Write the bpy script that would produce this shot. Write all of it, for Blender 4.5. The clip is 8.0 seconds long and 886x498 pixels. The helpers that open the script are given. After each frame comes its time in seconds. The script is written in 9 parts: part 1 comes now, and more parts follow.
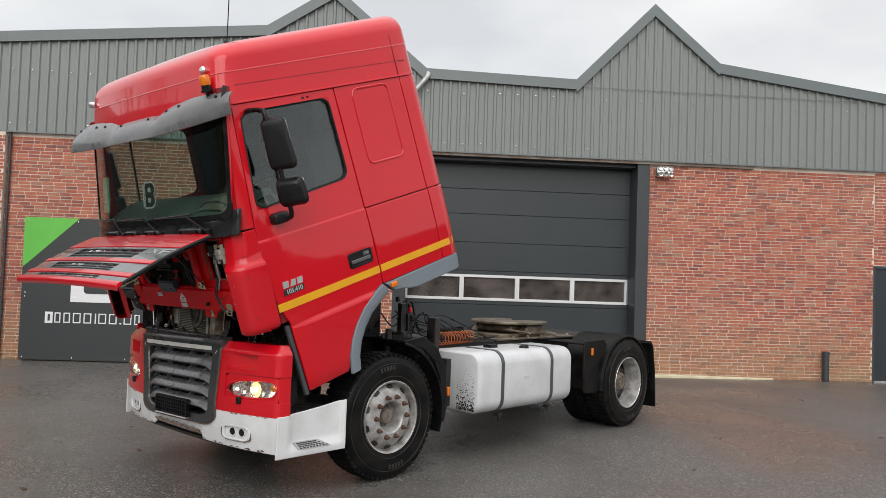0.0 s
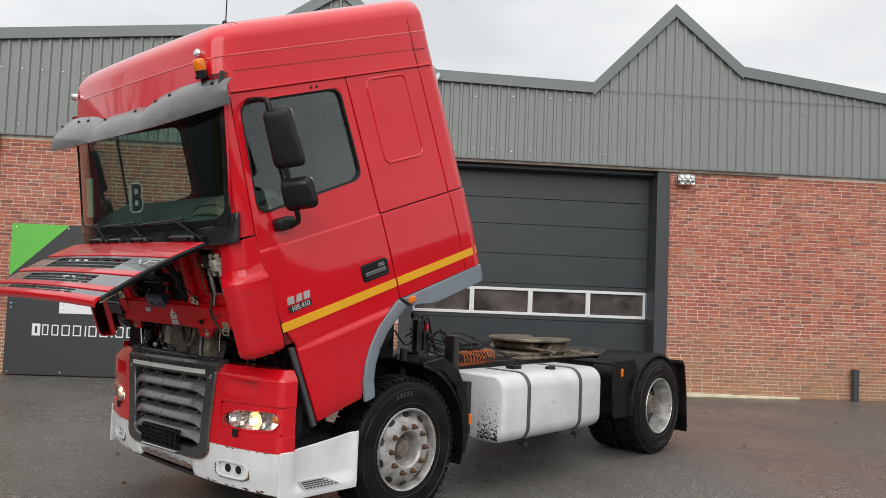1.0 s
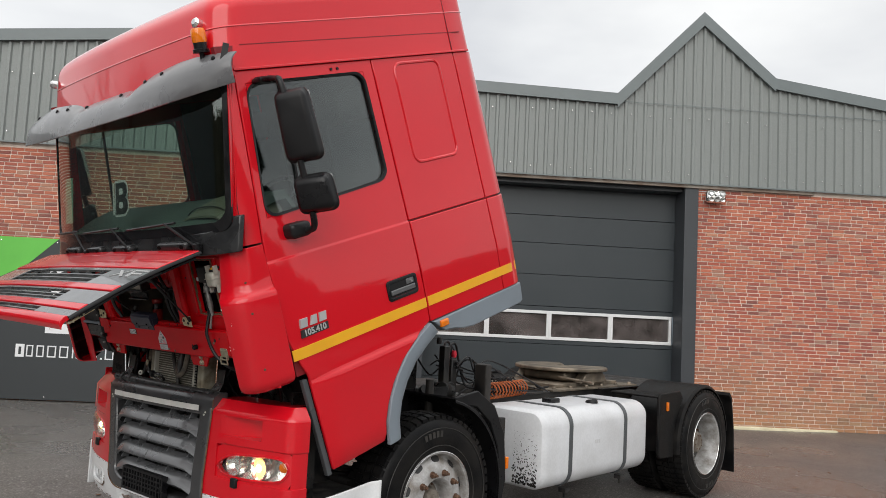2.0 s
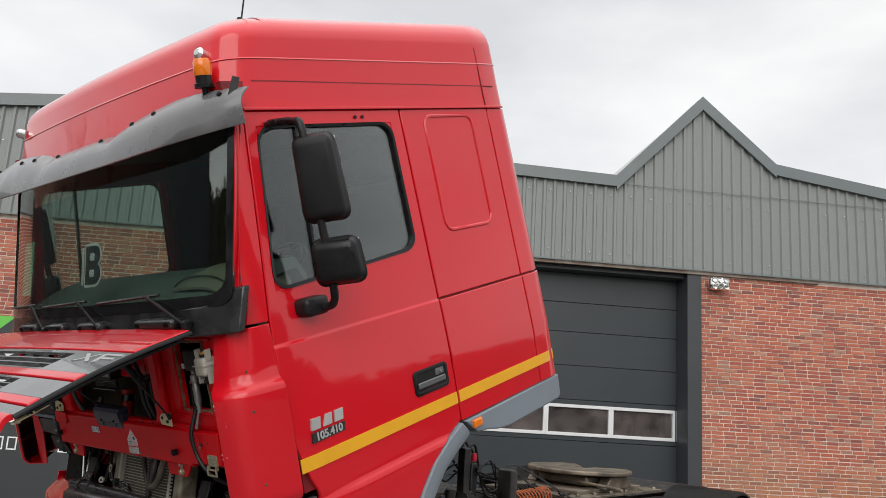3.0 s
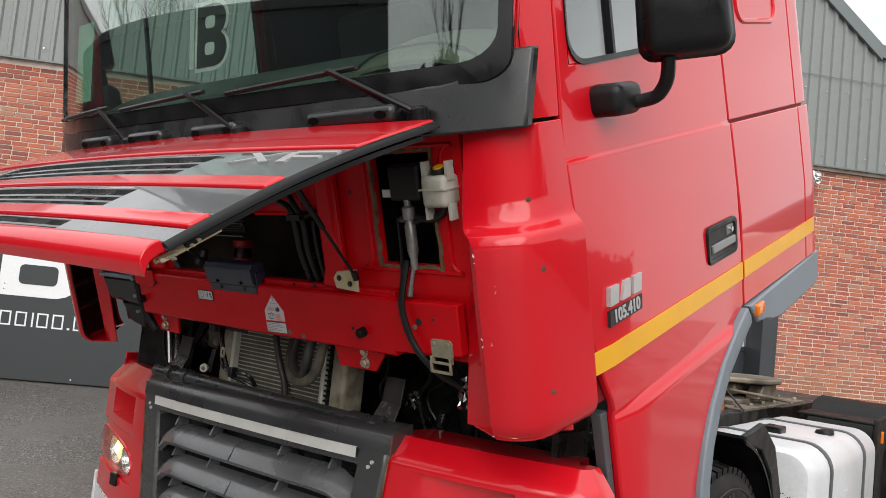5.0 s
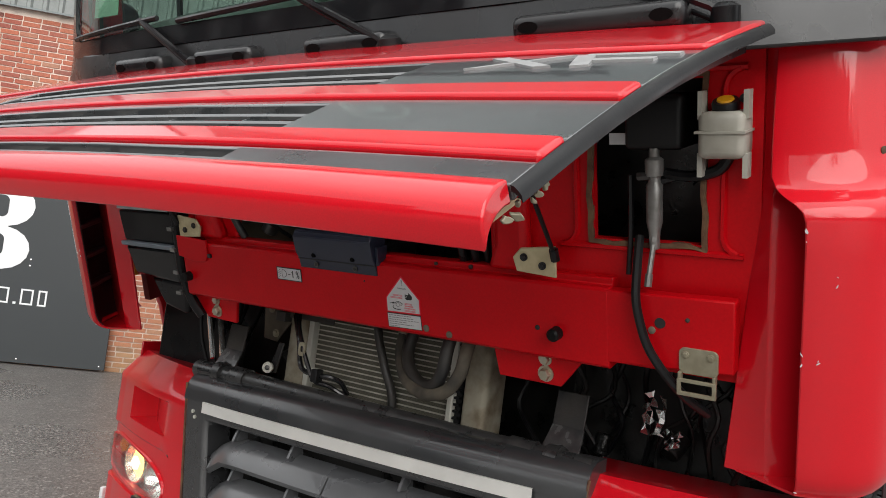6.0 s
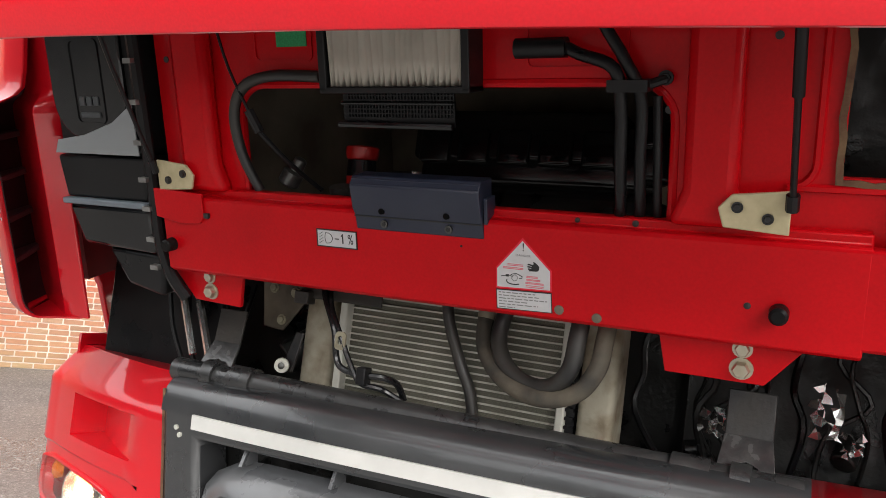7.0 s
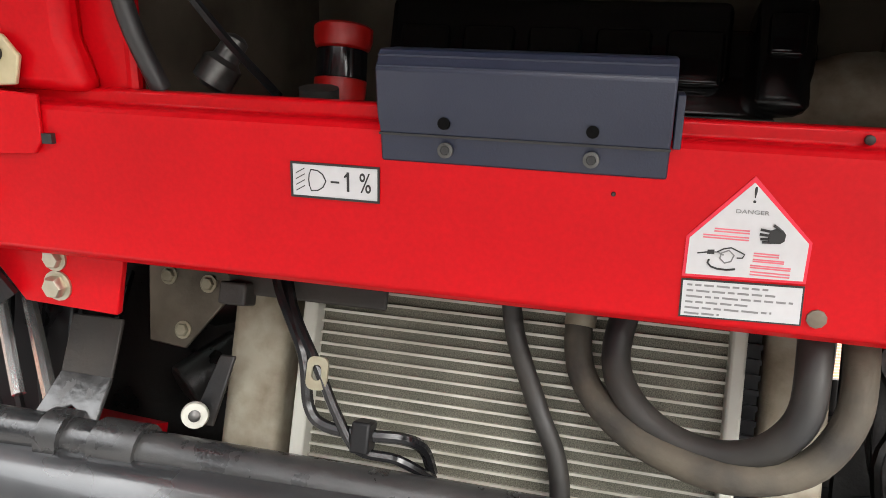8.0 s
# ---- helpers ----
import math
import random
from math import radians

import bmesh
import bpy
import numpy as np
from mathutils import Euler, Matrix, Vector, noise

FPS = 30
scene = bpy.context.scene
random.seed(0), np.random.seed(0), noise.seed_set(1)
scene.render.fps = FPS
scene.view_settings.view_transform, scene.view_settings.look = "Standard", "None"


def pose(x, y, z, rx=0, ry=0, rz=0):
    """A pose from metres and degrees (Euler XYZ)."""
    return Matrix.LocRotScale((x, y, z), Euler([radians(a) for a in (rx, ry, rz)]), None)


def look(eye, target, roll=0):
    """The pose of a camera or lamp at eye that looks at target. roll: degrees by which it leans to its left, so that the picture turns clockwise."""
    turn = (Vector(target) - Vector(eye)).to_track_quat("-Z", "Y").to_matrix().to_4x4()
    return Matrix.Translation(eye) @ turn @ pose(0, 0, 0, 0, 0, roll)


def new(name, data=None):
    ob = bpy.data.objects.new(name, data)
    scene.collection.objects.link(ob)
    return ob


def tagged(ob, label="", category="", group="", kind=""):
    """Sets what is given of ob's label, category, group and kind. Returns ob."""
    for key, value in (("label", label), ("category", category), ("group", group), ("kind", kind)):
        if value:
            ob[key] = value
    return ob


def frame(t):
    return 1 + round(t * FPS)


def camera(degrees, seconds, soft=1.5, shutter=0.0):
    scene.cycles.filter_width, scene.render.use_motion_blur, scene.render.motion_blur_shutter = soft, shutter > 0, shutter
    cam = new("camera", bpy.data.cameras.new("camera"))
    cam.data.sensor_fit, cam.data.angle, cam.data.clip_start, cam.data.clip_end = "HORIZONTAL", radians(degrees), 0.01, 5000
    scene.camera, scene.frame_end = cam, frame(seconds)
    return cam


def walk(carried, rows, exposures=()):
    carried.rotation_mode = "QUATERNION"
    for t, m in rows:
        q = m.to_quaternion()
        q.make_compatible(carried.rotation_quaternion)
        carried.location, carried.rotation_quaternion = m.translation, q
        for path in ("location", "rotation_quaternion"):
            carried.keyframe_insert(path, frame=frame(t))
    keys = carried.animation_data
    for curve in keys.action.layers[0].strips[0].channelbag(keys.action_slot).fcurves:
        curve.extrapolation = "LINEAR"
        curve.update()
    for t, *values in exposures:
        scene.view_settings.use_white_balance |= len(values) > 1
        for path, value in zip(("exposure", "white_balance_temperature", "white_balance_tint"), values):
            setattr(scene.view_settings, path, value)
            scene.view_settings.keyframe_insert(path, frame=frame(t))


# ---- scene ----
cam = camera(60.4, 8.0, soft=0.6)
PATH = [
    (0, (-2.987, -4.514, 1.67), (-1.527, -3.149, 1.746), 2.0),
    (0.5, (-2.777, -4.242, 1.679), (-1.319, -2.876, 1.768), 2.1),
    (1, (-2.603, -3.907, 1.698), (-1.144, -2.544, 1.8), 2.3),
    (2.3, (-2.076, -2.96, 1.681), (-0.614, -1.61, 1.879), 3.1),
    (2.5, (-2.033, -2.819, 1.692), (-0.565, -1.481, 1.927), 3.3),
    (3, (-1.862, -2.44, 1.712), (-0.385, -1.148, 2.098), 3.6),
    (3.5, (-1.775, -2.047, 1.708), (-0.273, -0.814, 2.181), 3.4),
    (4, (-1.659, -1.664, 1.657), (-0.117, -0.436, 1.999), 3.6),
    (4.5, (-1.533, -1.235, 1.6), (-0.002, 0.036, 1.8), 4.9),
    (4.7, (-1.516, -1.068, 1.566), (0.014, 0.21, 1.728), 5.5),
    (5.8, (-1.392, -0.207, 1.496), (0.214, 0.981, 1.581), 6.8),
    (6, (-1.37, -0.024, 1.486), (0.268, 1.12, 1.575), 7.2),
    (6.5, (-1.32, 0.318, 1.448), (0.396, 1.34, 1.551), 6.9),
    (6.6, (-1.302, 0.378, 1.44), (0.434, 1.367, 1.532), 7.0),
    (7, (-1.18, 0.598, 1.414), (0.621, 1.465, 1.487), 6.6),
    (7.5, (-0.939, 0.879, 1.409), (0.949, 1.538, 1.451), 6.2),
    (8, (-0.674, 1.101, 1.391), (1.268, 1.574, 1.446), 6.0),
]
walk(cam, [(t, look(eye, target, roll)) for t, eye, target, roll in PATH],
     exposures=[(0, 0.1), (2.5, 0.16), (3.9, 0.05), (4.6, 0.33), (6.0, 0.62), (6.5, 0.93), (7.0, 1.50), (7.5, 2.25), (8.0, 2.55)])

# ---- world and light: a bright overcast day ----
world = bpy.data.worlds.new("overcast_sky")
scene.world = world
world.use_nodes = True
wn, wl = world.node_tree.nodes, world.node_tree.links
wn.clear()
w_out = wn.new("ShaderNodeOutputWorld")
w_sky = wn.new("ShaderNodeTexSky")
w_sky.sky_type, w_sky.sun_disc = "NISHITA", False
w_sky.sun_elevation, w_sky.sun_rotation = radians(28), radians(205)
w_co = wn.new("ShaderNodeTexCoord")
w_map = wn.new("ShaderNodeMapping")
w_map.inputs["Scale"].default_value = (1.0, 1.0, 2.6)
w_noise = wn.new("ShaderNodeTexNoise")
w_noise.inputs["Scale"].default_value, w_noise.inputs["Detail"].default_value = 2.1, 5.0
w_noise.inputs["Roughness"].default_value = 0.5
w_ramp = wn.new("ShaderNodeValToRGB")
w_ramp.color_ramp.elements[0].position, w_ramp.color_ramp.elements[0].color = 0.34, (0.515, 0.520, 0.530, 1)
w_ramp.color_ramp.elements[1].position, w_ramp.color_ramp.elements[1].color = 0.66, (0.725, 0.725, 0.712, 1)
w_cloud = wn.new("ShaderNodeBackground")
w_cloud.inputs["Strength"].default_value = 1.22
w_blue = wn.new("ShaderNodeBackground")
w_blue.inputs["Strength"].default_value = 0.012
w_add = wn.new("ShaderNodeAddShader")
wl.new(w_co.outputs["Generated"], w_map.inputs["Vector"])
wl.new(w_map.outputs["Vector"], w_noise.inputs["Vector"])
wl.new(w_noise.outputs["Fac"], w_ramp.inputs["Fac"])
w_sep = wn.new("ShaderNodeSeparateXYZ")
w_up = wn.new("ShaderNodeMapRange")
w_up.inputs["From Min"].default_value, w_up.inputs["From Max"].default_value = 0.50, 1.0
w_up.inputs["To Min"].default_value, w_up.inputs["To Max"].default_value = 1.0, 2.1
w_gain = wn.new("ShaderNodeVectorMath")
w_gain.operation = "SCALE"
wl.new(w_co.outputs["Generated"], w_sep.inputs[0])
wl.new(w_sep.outputs["Z"], w_up.inputs["Value"])
wl.new(w_ramp.outputs["Color"], w_gain.inputs[0])
wl.new(w_up.outputs["Result"], w_gain.inputs["Scale"])
wl.new(w_gain.outputs["Vector"], w_cloud.inputs["Color"])
wl.new(w_sky.outputs["Color"], w_blue.inputs["Color"])
wl.new(w_cloud.outputs[0], w_add.inputs[0])
wl.new(w_blue.outputs[0], w_add.inputs[1])
wl.new(w_add.outputs[0], w_out.inputs["Surface"])
sun_data = bpy.data.lights.new("sun", "SUN")
sun_data.energy, sun_data.angle, sun_data.color = 1.5, radians(55), (1.0, 0.97, 0.93)
sun = new("sun", sun_data)
sun.matrix_world = look((-16, -11, 11), (1, 1, 0))

# ---- materials ----
def mat(name, color, rough=0.6, metal=0.0, vary=0.0, vscale=3.0, vcol=None, fine=0.0, fscale=60.0, bump=0.0, bscale=120.0,
        coat=0.0, rvary=0.0, emit=None, estrength=0.0, spec=0.5):
    """Base colour with stains (vary), fine grain, relief, and roughness that varies; all in metres of the object's space."""
    m = bpy.data.materials.new(name)
    m.use_nodes = True
    n, l = m.node_tree.nodes, m.node_tree.links
    b = n["Principled BSDF"]
    b.inputs["Base Color"].default_value = (*color, 1)
    b.inputs["Roughness"].default_value, b.inputs["Metallic"].default_value = rough, metal
    b.inputs["Specular IOR Level"].default_value = spec
    b.inputs["Coat Weight"].default_value, b.inputs["Coat Roughness"].default_value = coat, 0.04
    if emit:
        b.inputs["Emission Color"].default_value, b.inputs["Emission Strength"].default_value = (*emit, 1), estrength
    co = n.new("ShaderNodeTexCoord")
    last = None
    if vary:
        t1 = n.new("ShaderNodeTexNoise")
        t1.inputs["Scale"].default_value, t1.inputs["Detail"].default_value = vscale, 6
        r1 = n.new("ShaderNodeMapRange")
        r1.inputs["From Min"].default_value, r1.inputs["From Max"].default_value = 0.38, 0.66
        r1.inputs["To Max"].default_value = vary
        mx = n.new("ShaderNodeMix")
        mx.data_type = "RGBA"
        mx.inputs["A"].default_value, mx.inputs["B"].default_value = (*color, 1), (*(vcol or [c * 0.4 for c in color]), 1)
        l.new(co.outputs["Object"], t1.inputs["Vector"])
        l.new(t1.outputs["Fac"], r1.inputs["Value"])
        l.new(r1.outputs["Result"], mx.inputs["Factor"])
        last = mx.outputs["Result"]
        if rvary:
            rr = n.new("ShaderNodeMapRange")
            rr.inputs["From Min"].default_value, rr.inputs["From Max"].default_value = 0.35, 0.65
            rr.inputs["To Min"].default_value, rr.inputs["To Max"].default_value = max(0.02, rough - rvary), min(1, rough + rvary)
            l.new(t1.outputs["Fac"], rr.inputs["Value"])
            l.new(rr.outputs["Result"], b.inputs["Roughness"])
    if fine:
        t2 = n.new("ShaderNodeTexNoise")
        t2.inputs["Scale"].default_value, t2.inputs["Detail"].default_value = fscale, 3
        r2 = n.new("ShaderNodeMapRange")
        r2.inputs["From Min"].default_value, r2.inputs["From Max"].default_value = 0.3, 0.7
        r2.inputs["To Min"].default_value, r2.inputs["To Max"].default_value = 1 - fine, 1 + fine
        h = n.new("ShaderNodeVectorMath")
        h.operation = "SCALE"
        l.new(co.outputs["Object"], t2.inputs["Vector"])
        l.new(t2.outputs["Fac"], r2.inputs["Value"])
        if last:
            l.new(last, h.inputs[0])
        else:
            h.inputs[0].default_value = color
        l.new(r2.outputs["Result"], h.inputs["Scale"])
        last = h.outputs["Vector"]
    if last:
        l.new(last, b.inputs["Base Color"])
    if bump:
        t3 = n.new("ShaderNodeTexNoise")
        t3.inputs["Scale"].default_value, t3.inputs["Detail"].default_value = bscale, 4
        bp = n.new("ShaderNodeBump")
        bp.inputs["Strength"].default_value, bp.inputs["Distance"].default_value = bump, 0.004
        l.new(co.outputs["Object"], t3.inputs["Vector"])
        l.new(t3.outputs["Fac"], bp.inputs["Height"])
        l.new(bp.outputs["Normal"], b.inputs["Normal"])
    return m


def glass(name, tint, f0=0.05, gloss_rough=0.01, steep=4.0):
    """Clear or tinted sheet that mirrors more at flat angles."""
    m = bpy.data.materials.new(name)
    m.use_nodes = True
    n, l = m.node_tree.nodes, m.node_tree.links
    n.remove(n["Principled BSDF"])
    tr, gl, lw, mx = n.new("ShaderNodeBsdfTransparent"), n.new("ShaderNodeBsdfGlossy"), n.new("ShaderNodeLayerWeight"), n.new("ShaderNodeMixShader")
    tr.inputs["Color"].default_value = (*tint, 1)
    gl.inputs["Roughness"].default_value = gloss_rough
    lw.inputs["Blend"].default_value = 0.5
    pw, rg = n.new("ShaderNodeMath"), n.new("ShaderNodeMapRange")
    pw.operation = "POWER"
    pw.inputs[1].default_value = steep
    rg.inputs["To Min"].default_value, rg.inputs["To Max"].default_value = f0, 1.0
    l.new(lw.outputs["Facing"], pw.inputs[0])
    l.new(pw.outputs[0], rg.inputs["Value"])
    l.new(rg.outputs["Result"], mx.inputs[0])
    l.new(tr.outputs[0], mx.inputs[1])
    l.new(gl.outputs[0], mx.inputs[2])
    l.new(mx.outputs[0], n["Material Output"].inputs["Surface"])
    return m


RED = mat("red_paint", (0.63, 0.004, 0.013), 0.34, vary=0.3, vscale=1.7, vcol=(0.53, 0.005, 0.014), coat=0.9, fine=0.06, fscale=600, spec=0.20, bump=0.02, bscale=30)
RED_FLAT = mat("red_primer_paint", (0.58, 0.003, 0.008), 0.36, vary=0.6, vscale=5, vcol=(0.47, 0.003, 0.007), coat=0.10, spec=0.12, fine=0.05, fscale=200)
# darkened copy of the red, with shade put into the colour
RED_SHADED = mat("shaded_dark_red", (0.042, 0.010, 0.013), 0.38, vary=0.6, vscale=9, vcol=(0.015, 0.008, 0.008))
# lighter copy for the stiffeners, with the sheen put into the colour
LINERSHEEN = mat("plum_liner_sheen", (0.07, 0.022, 0.026), 0.35, vary=0.6, vscale=14, vcol=(0.03, 0.012, 0.014))
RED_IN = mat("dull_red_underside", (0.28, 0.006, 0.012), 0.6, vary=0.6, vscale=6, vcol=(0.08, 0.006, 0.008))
YELLOW = mat("yellow_tape", (0.85, 0.42, 0.01), 0.45, vary=0.2, vscale=8, vcol=(0.6, 0.25, 0.01), coat=0.2)
WHITE = mat("white_bumper_paint", (0.78, 0.79, 0.80), 0.35, vary=0.35, vscale=5, vcol=(0.55, 0.55, 0.54), coat=0.4, fine=0.04, fscale=80)
GREY = mat("grey_sill_plastic", (0.20, 0.235, 0.27), 0.5, vary=0.3, vscale=4, vcol=(0.15, 0.17, 0.19), bump=0.1, bscale=400)
GRILLE = mat("charcoal_grille_plastic", (0.085, 0.088, 0.093), 0.30, vary=0.5, vscale=6, vcol=(0.125, 0.126, 0.13), bump=0.05, bscale=500, rvary=0.08, spec=1.0, coat=0.5)
SURROUND = mat("black_grille_surround", (0.030, 0.031, 0.033), 0.30, vary=0.5, vscale=6, vcol=(0.048, 0.048, 0.050), bump=0.05, bscale=500, rvary=0.08, spec=1.0, coat=0.4)
TRIMGREY = mat("anthracite_trim", (0.070, 0.077, 0.082), 0.38, vary=0.3, vscale=5, vcol=(0.095, 0.10, 0.105), bump=0.1, bscale=600, rvary=0.12)
HOODGREY = mat("dark_hood_band", (0.048, 0.053, 0.056), 0.31, vary=0.4, vscale=5, vcol=(0.068, 0.074, 0.078), bump=0.05, bscale=600, rvary=0.08, spec=0.9, coat=1.0)
BLACK = mat("black_plastic", (0.006, 0.006, 0.007), 0.38, vary=0.4, vscale=7, vcol=(0.018, 0.018, 0.018), bump=0.03, bscale=300, rvary=0.15, spec=0.3)
COWL = mat("wet_black_cowl_plastic", (0.010, 0.010, 0.011), 0.26, vary=0.4, vscale=8, vcol=(0.022, 0.022, 0.022), bump=0.04, bscale=300, rvary=0.12, spec=0.6)
GLOSSBLACK = mat("gloss_black", (0.008, 0.008, 0.009), 0.16, vary=0.3, vscale=9, vcol=(0.02, 0.02, 0.02), rvary=0.1)
RUBBER = mat("tyre_rubber", (0.0065, 0.0065, 0.007), 0.45, vary=0.6, vscale=7, vcol=(0.022, 0.020, 0.018), bump=0.3, bscale=180, rvary=0.15, spec=0.12)
HORNBLACK = mat("worn_gloss_black", (0.035, 0.035, 0.036), 0.22, vary=0.7, vscale=40, vcol=(0.085, 0.083, 0.08), bump=0.12, bscale=120, rvary=0.15, spec=0.8)
TUBEBLACK = mat("scratched_black_tube", (0.024, 0.024, 0.025), 0.30, vary=0.6, vscale=25, vcol=(0.050, 0.049, 0.047), bump=0.1, bscale=200, rvary=0.12, spec=0.8)
HOSE = mat("hose_rubber", (0.017, 0.017, 0.018), 0.45, vary=0.6, vscale=9, vcol=(0.058, 0.052, 0.042), rvary=0.15)
FRAME = mat("dirty_black_frame", (0.009, 0.009, 0.010), 0.5, vary=0.8, vscale=8, vcol=(0.05, 0.043, 0.036), bump=0.3, bscale=90, rvary=0.2)
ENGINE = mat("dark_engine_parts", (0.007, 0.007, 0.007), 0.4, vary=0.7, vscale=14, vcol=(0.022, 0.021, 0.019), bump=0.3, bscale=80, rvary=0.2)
RIM = mat("weathered_silver_rim", (0.55, 0.55, 0.55), 0.40, metal=0.4, vary=1.0, vscale=9, vcol=(0.22, 0.195, 0.17), fine=0.12, fscale=90)
# dark disc colour holds the shade of the deep rear rim
RIMDISC = mat("shaded_wheel_disc", (0.20, 0.195, 0.185), 0.5, vary=1.0, vscale=9, vcol=(0.02, 0.018, 0.016), fine=0.2, fscale=90)
BADGE = mat("badge_silver", (0.50, 0.50, 0.50), 0.35, metal=0.25, vary=0.2, vscale=20)
DULLMETAL = mat("dull_cast_metal", (0.32, 0.32, 0.31), 0.4, metal=0.6, vary=0.6, vscale=30, vcol=(0.12, 0.11, 0.10))
SCUFF = mat("torn_scuffed_plastic", (0.34, 0.28, 0.25), 0.8, vary=0.8, vscale=22, vcol=(0.16, 0.10, 0.075), fine=0.3, fscale=120, bump=0.6, bscale=70)
HUBM = mat("dull_hub_metal", (0.26, 0.235, 0.20), 0.6, metal=0.3, vary=0.8, vscale=18, vcol=(0.11, 0.075, 0.05), bump=0.2, bscale=80)
RUST = mat("rusty_nut", (0.14, 0.075, 0.045), 0.7, metal=0.2, vary=0.6, vscale=60, vcol=(0.05, 0.03, 0.02))
STEEL = mat("zinc_steel", (0.55, 0.52, 0.42), 0.38, metal=0.8, vary=0.5, vscale=30, vcol=(0.36, 0.31, 0.20))
BRIGHT = mat("bright_metal", (0.75, 0.75, 0.74), 0.2, metal=0.9, vary=0.3, vscale=30, vcol=(0.4, 0.4, 0.4))
CHROME = mat("satin_chrome_strip", (0.84, 0.83, 0.79), 0.32, metal=0.25, vary=0.3, vscale=8, vcol=(0.45, 0.45, 0.43))
CREAM = mat("yellow_zinc_plate", (0.62, 0.54, 0.34), 0.5, metal=0.3, vary=0.5, vscale=40, vcol=(0.42, 0.36, 0.2))
TANK = mat("white_tank_paint", (0.70, 0.71, 0.73), 0.36, vary=0.45, vscale=3.5, vcol=(0.50, 0.50, 0.50), coat=0.25, fine=0.04, fscale=60)
FIFTH = mat("greasy_coupling_steel", (0.10, 0.085, 0.065), 0.5, metal=0.5, vary=0.9, vscale=6, vcol=(0.30, 0.25, 0.19), bump=0.3, bscale=60)
ALU = mat("radiator_aluminium", (0.62, 0.60, 0.54), 0.45, metal=0.3, vary=0.6, vscale=12, vcol=(0.26, 0.24, 0.18))
ALUDIRT = mat("dusty_radiator_tank", (0.37, 0.34, 0.265), 0.7, metal=0.2, vary=0.95, vscale=16, vcol=(0.15, 0.11, 0.065), bump=0.4, bscale=60)
FINS = mat("radiator_core", (0.10, 0.098, 0.075), 0.6, metal=0.4, vary=0.6, vscale=14, vcol=(0.165, 0.155, 0.12), fine=0.5, fscale=700)
PAPER = mat("filter_paper", (0.62, 0.58, 0.50), 0.85, vary=0.4, vscale=14, vcol=(0.44, 0.40, 0.33))
NAVY = mat("navy_cover_plastic", (0.015, 0.020, 0.042), 0.38, vary=0.4, vscale=8, vcol=(0.035, 0.04, 0.06), bump=0.1, bscale=500)
DUSTHOSE = mat("dust_caked_hose", (0.115, 0.098, 0.072), 0.75, vary=0.9, vscale=13, vcol=(0.035, 0.032, 0.028), bump=0.3, bscale=90)
CAPRED = mat("red_cap_plastic", (0.42, 0.008, 0.007), 0.35, vary=0.4, vscale=30, vcol=(0.36, 0.012, 0.01))
DARKBOLT = mat("dark_plated_screw", (0.12, 0.12, 0.115), 0.35, metal=0.7, vary=0.6, vscale=60, vcol=(0.05, 0.048, 0.045))
DULLZINC = mat("dull_olive_zinc", (0.36, 0.33, 0.24), 0.5, metal=0.35, vary=0.6, vscale=35, vcol=(0.20, 0.18, 0.12))
DASHTEAL = mat("dark_dashboard_top", (0.060, 0.082, 0.074), 0.6, vary=0.4, vscale=5, vcol=(0.085, 0.11, 0.098), bump=0.1, bscale=300)
LABELW = mat("label_white", (0.58, 0.58, 0.59), 0.4, fine=0.03, fscale=90)
PALEGREEN = mat("pale_green_paper", (0.36, 0.62, 0.46), 0.6, vary=0.4, vscale=14, vcol=(0.55, 0.66, 0.58))
# pale grey that carries the highlight on the lower duct
PALEGREY = mat("duct_highlight_grey", (0.30, 0.32, 0.33), 0.30, vary=0.25, vscale=6, vcol=(0.24, 0.255, 0.265))
INK = mat("label_black", (0.02, 0.02, 0.02), 0.5)
INKGREY = mat("grey_small_print", (0.22, 0.22, 0.22), 0.5)
INKPINK = mat("faded_red_print", (0.72, 0.16, 0.20), 0.5)
# near-black for discs that stand for the shade in holes
HOLE = mat("hole_black", (0.0015, 0.0015, 0.0015), 0.7, spec=0.1)
INKRED = mat("label_red", (0.75, 0.02, 0.05), 0.45)
GREENTAG = mat("green_tag", (0.02, 0.30, 0.10), 0.5, fine=0.2, fscale=300)
AMBER = mat("amber_lens", (0.85, 0.20, 0.005), 0.15, coat=0.5, vary=0.3, vscale=30, vcol=(0.6, 0.10, 0.0))
TAN = mat("foam_seal", (0.19, 0.115, 0.06), 0.9, vary=1.0, vscale=25, vcol=(0.10, 0.04, 0.025), bump=0.4, bscale=150)
MILK = mat("milky_reservoir", (0.46, 0.45, 0.40), 0.5, vary=0.6, vscale=22, vcol=(0.30, 0.28, 0.22))
ORANGE = mat("orange_air_line", (0.55, 0.13, 0.03), 0.4, vary=0.5, vscale=20, vcol=(0.25, 0.07, 0.03))
DASH = mat("dashboard_plastic", (0.125, 0.122, 0.092), 0.7, vary=0.2, vscale=5, bump=0.1, bscale=300)
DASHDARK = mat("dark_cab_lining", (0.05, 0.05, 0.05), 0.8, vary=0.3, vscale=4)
SEATC = mat("grey_seat_cloth", (0.07, 0.075, 0.08), 0.9, fine=0.2, fscale=400)
VISOR = mat("smoked_visor", (0.12, 0.12, 0.125), 0.34, vary=0.4, vscale=7, vcol=(0.20, 0.20, 0.20), coat=0.5, rvary=0.1)
TUNNEL = mat("dusty_tunnel", (0.22, 0.19, 0.145), 0.8, vary=0.9, vscale=5, vcol=(0.09, 0.075, 0.055))
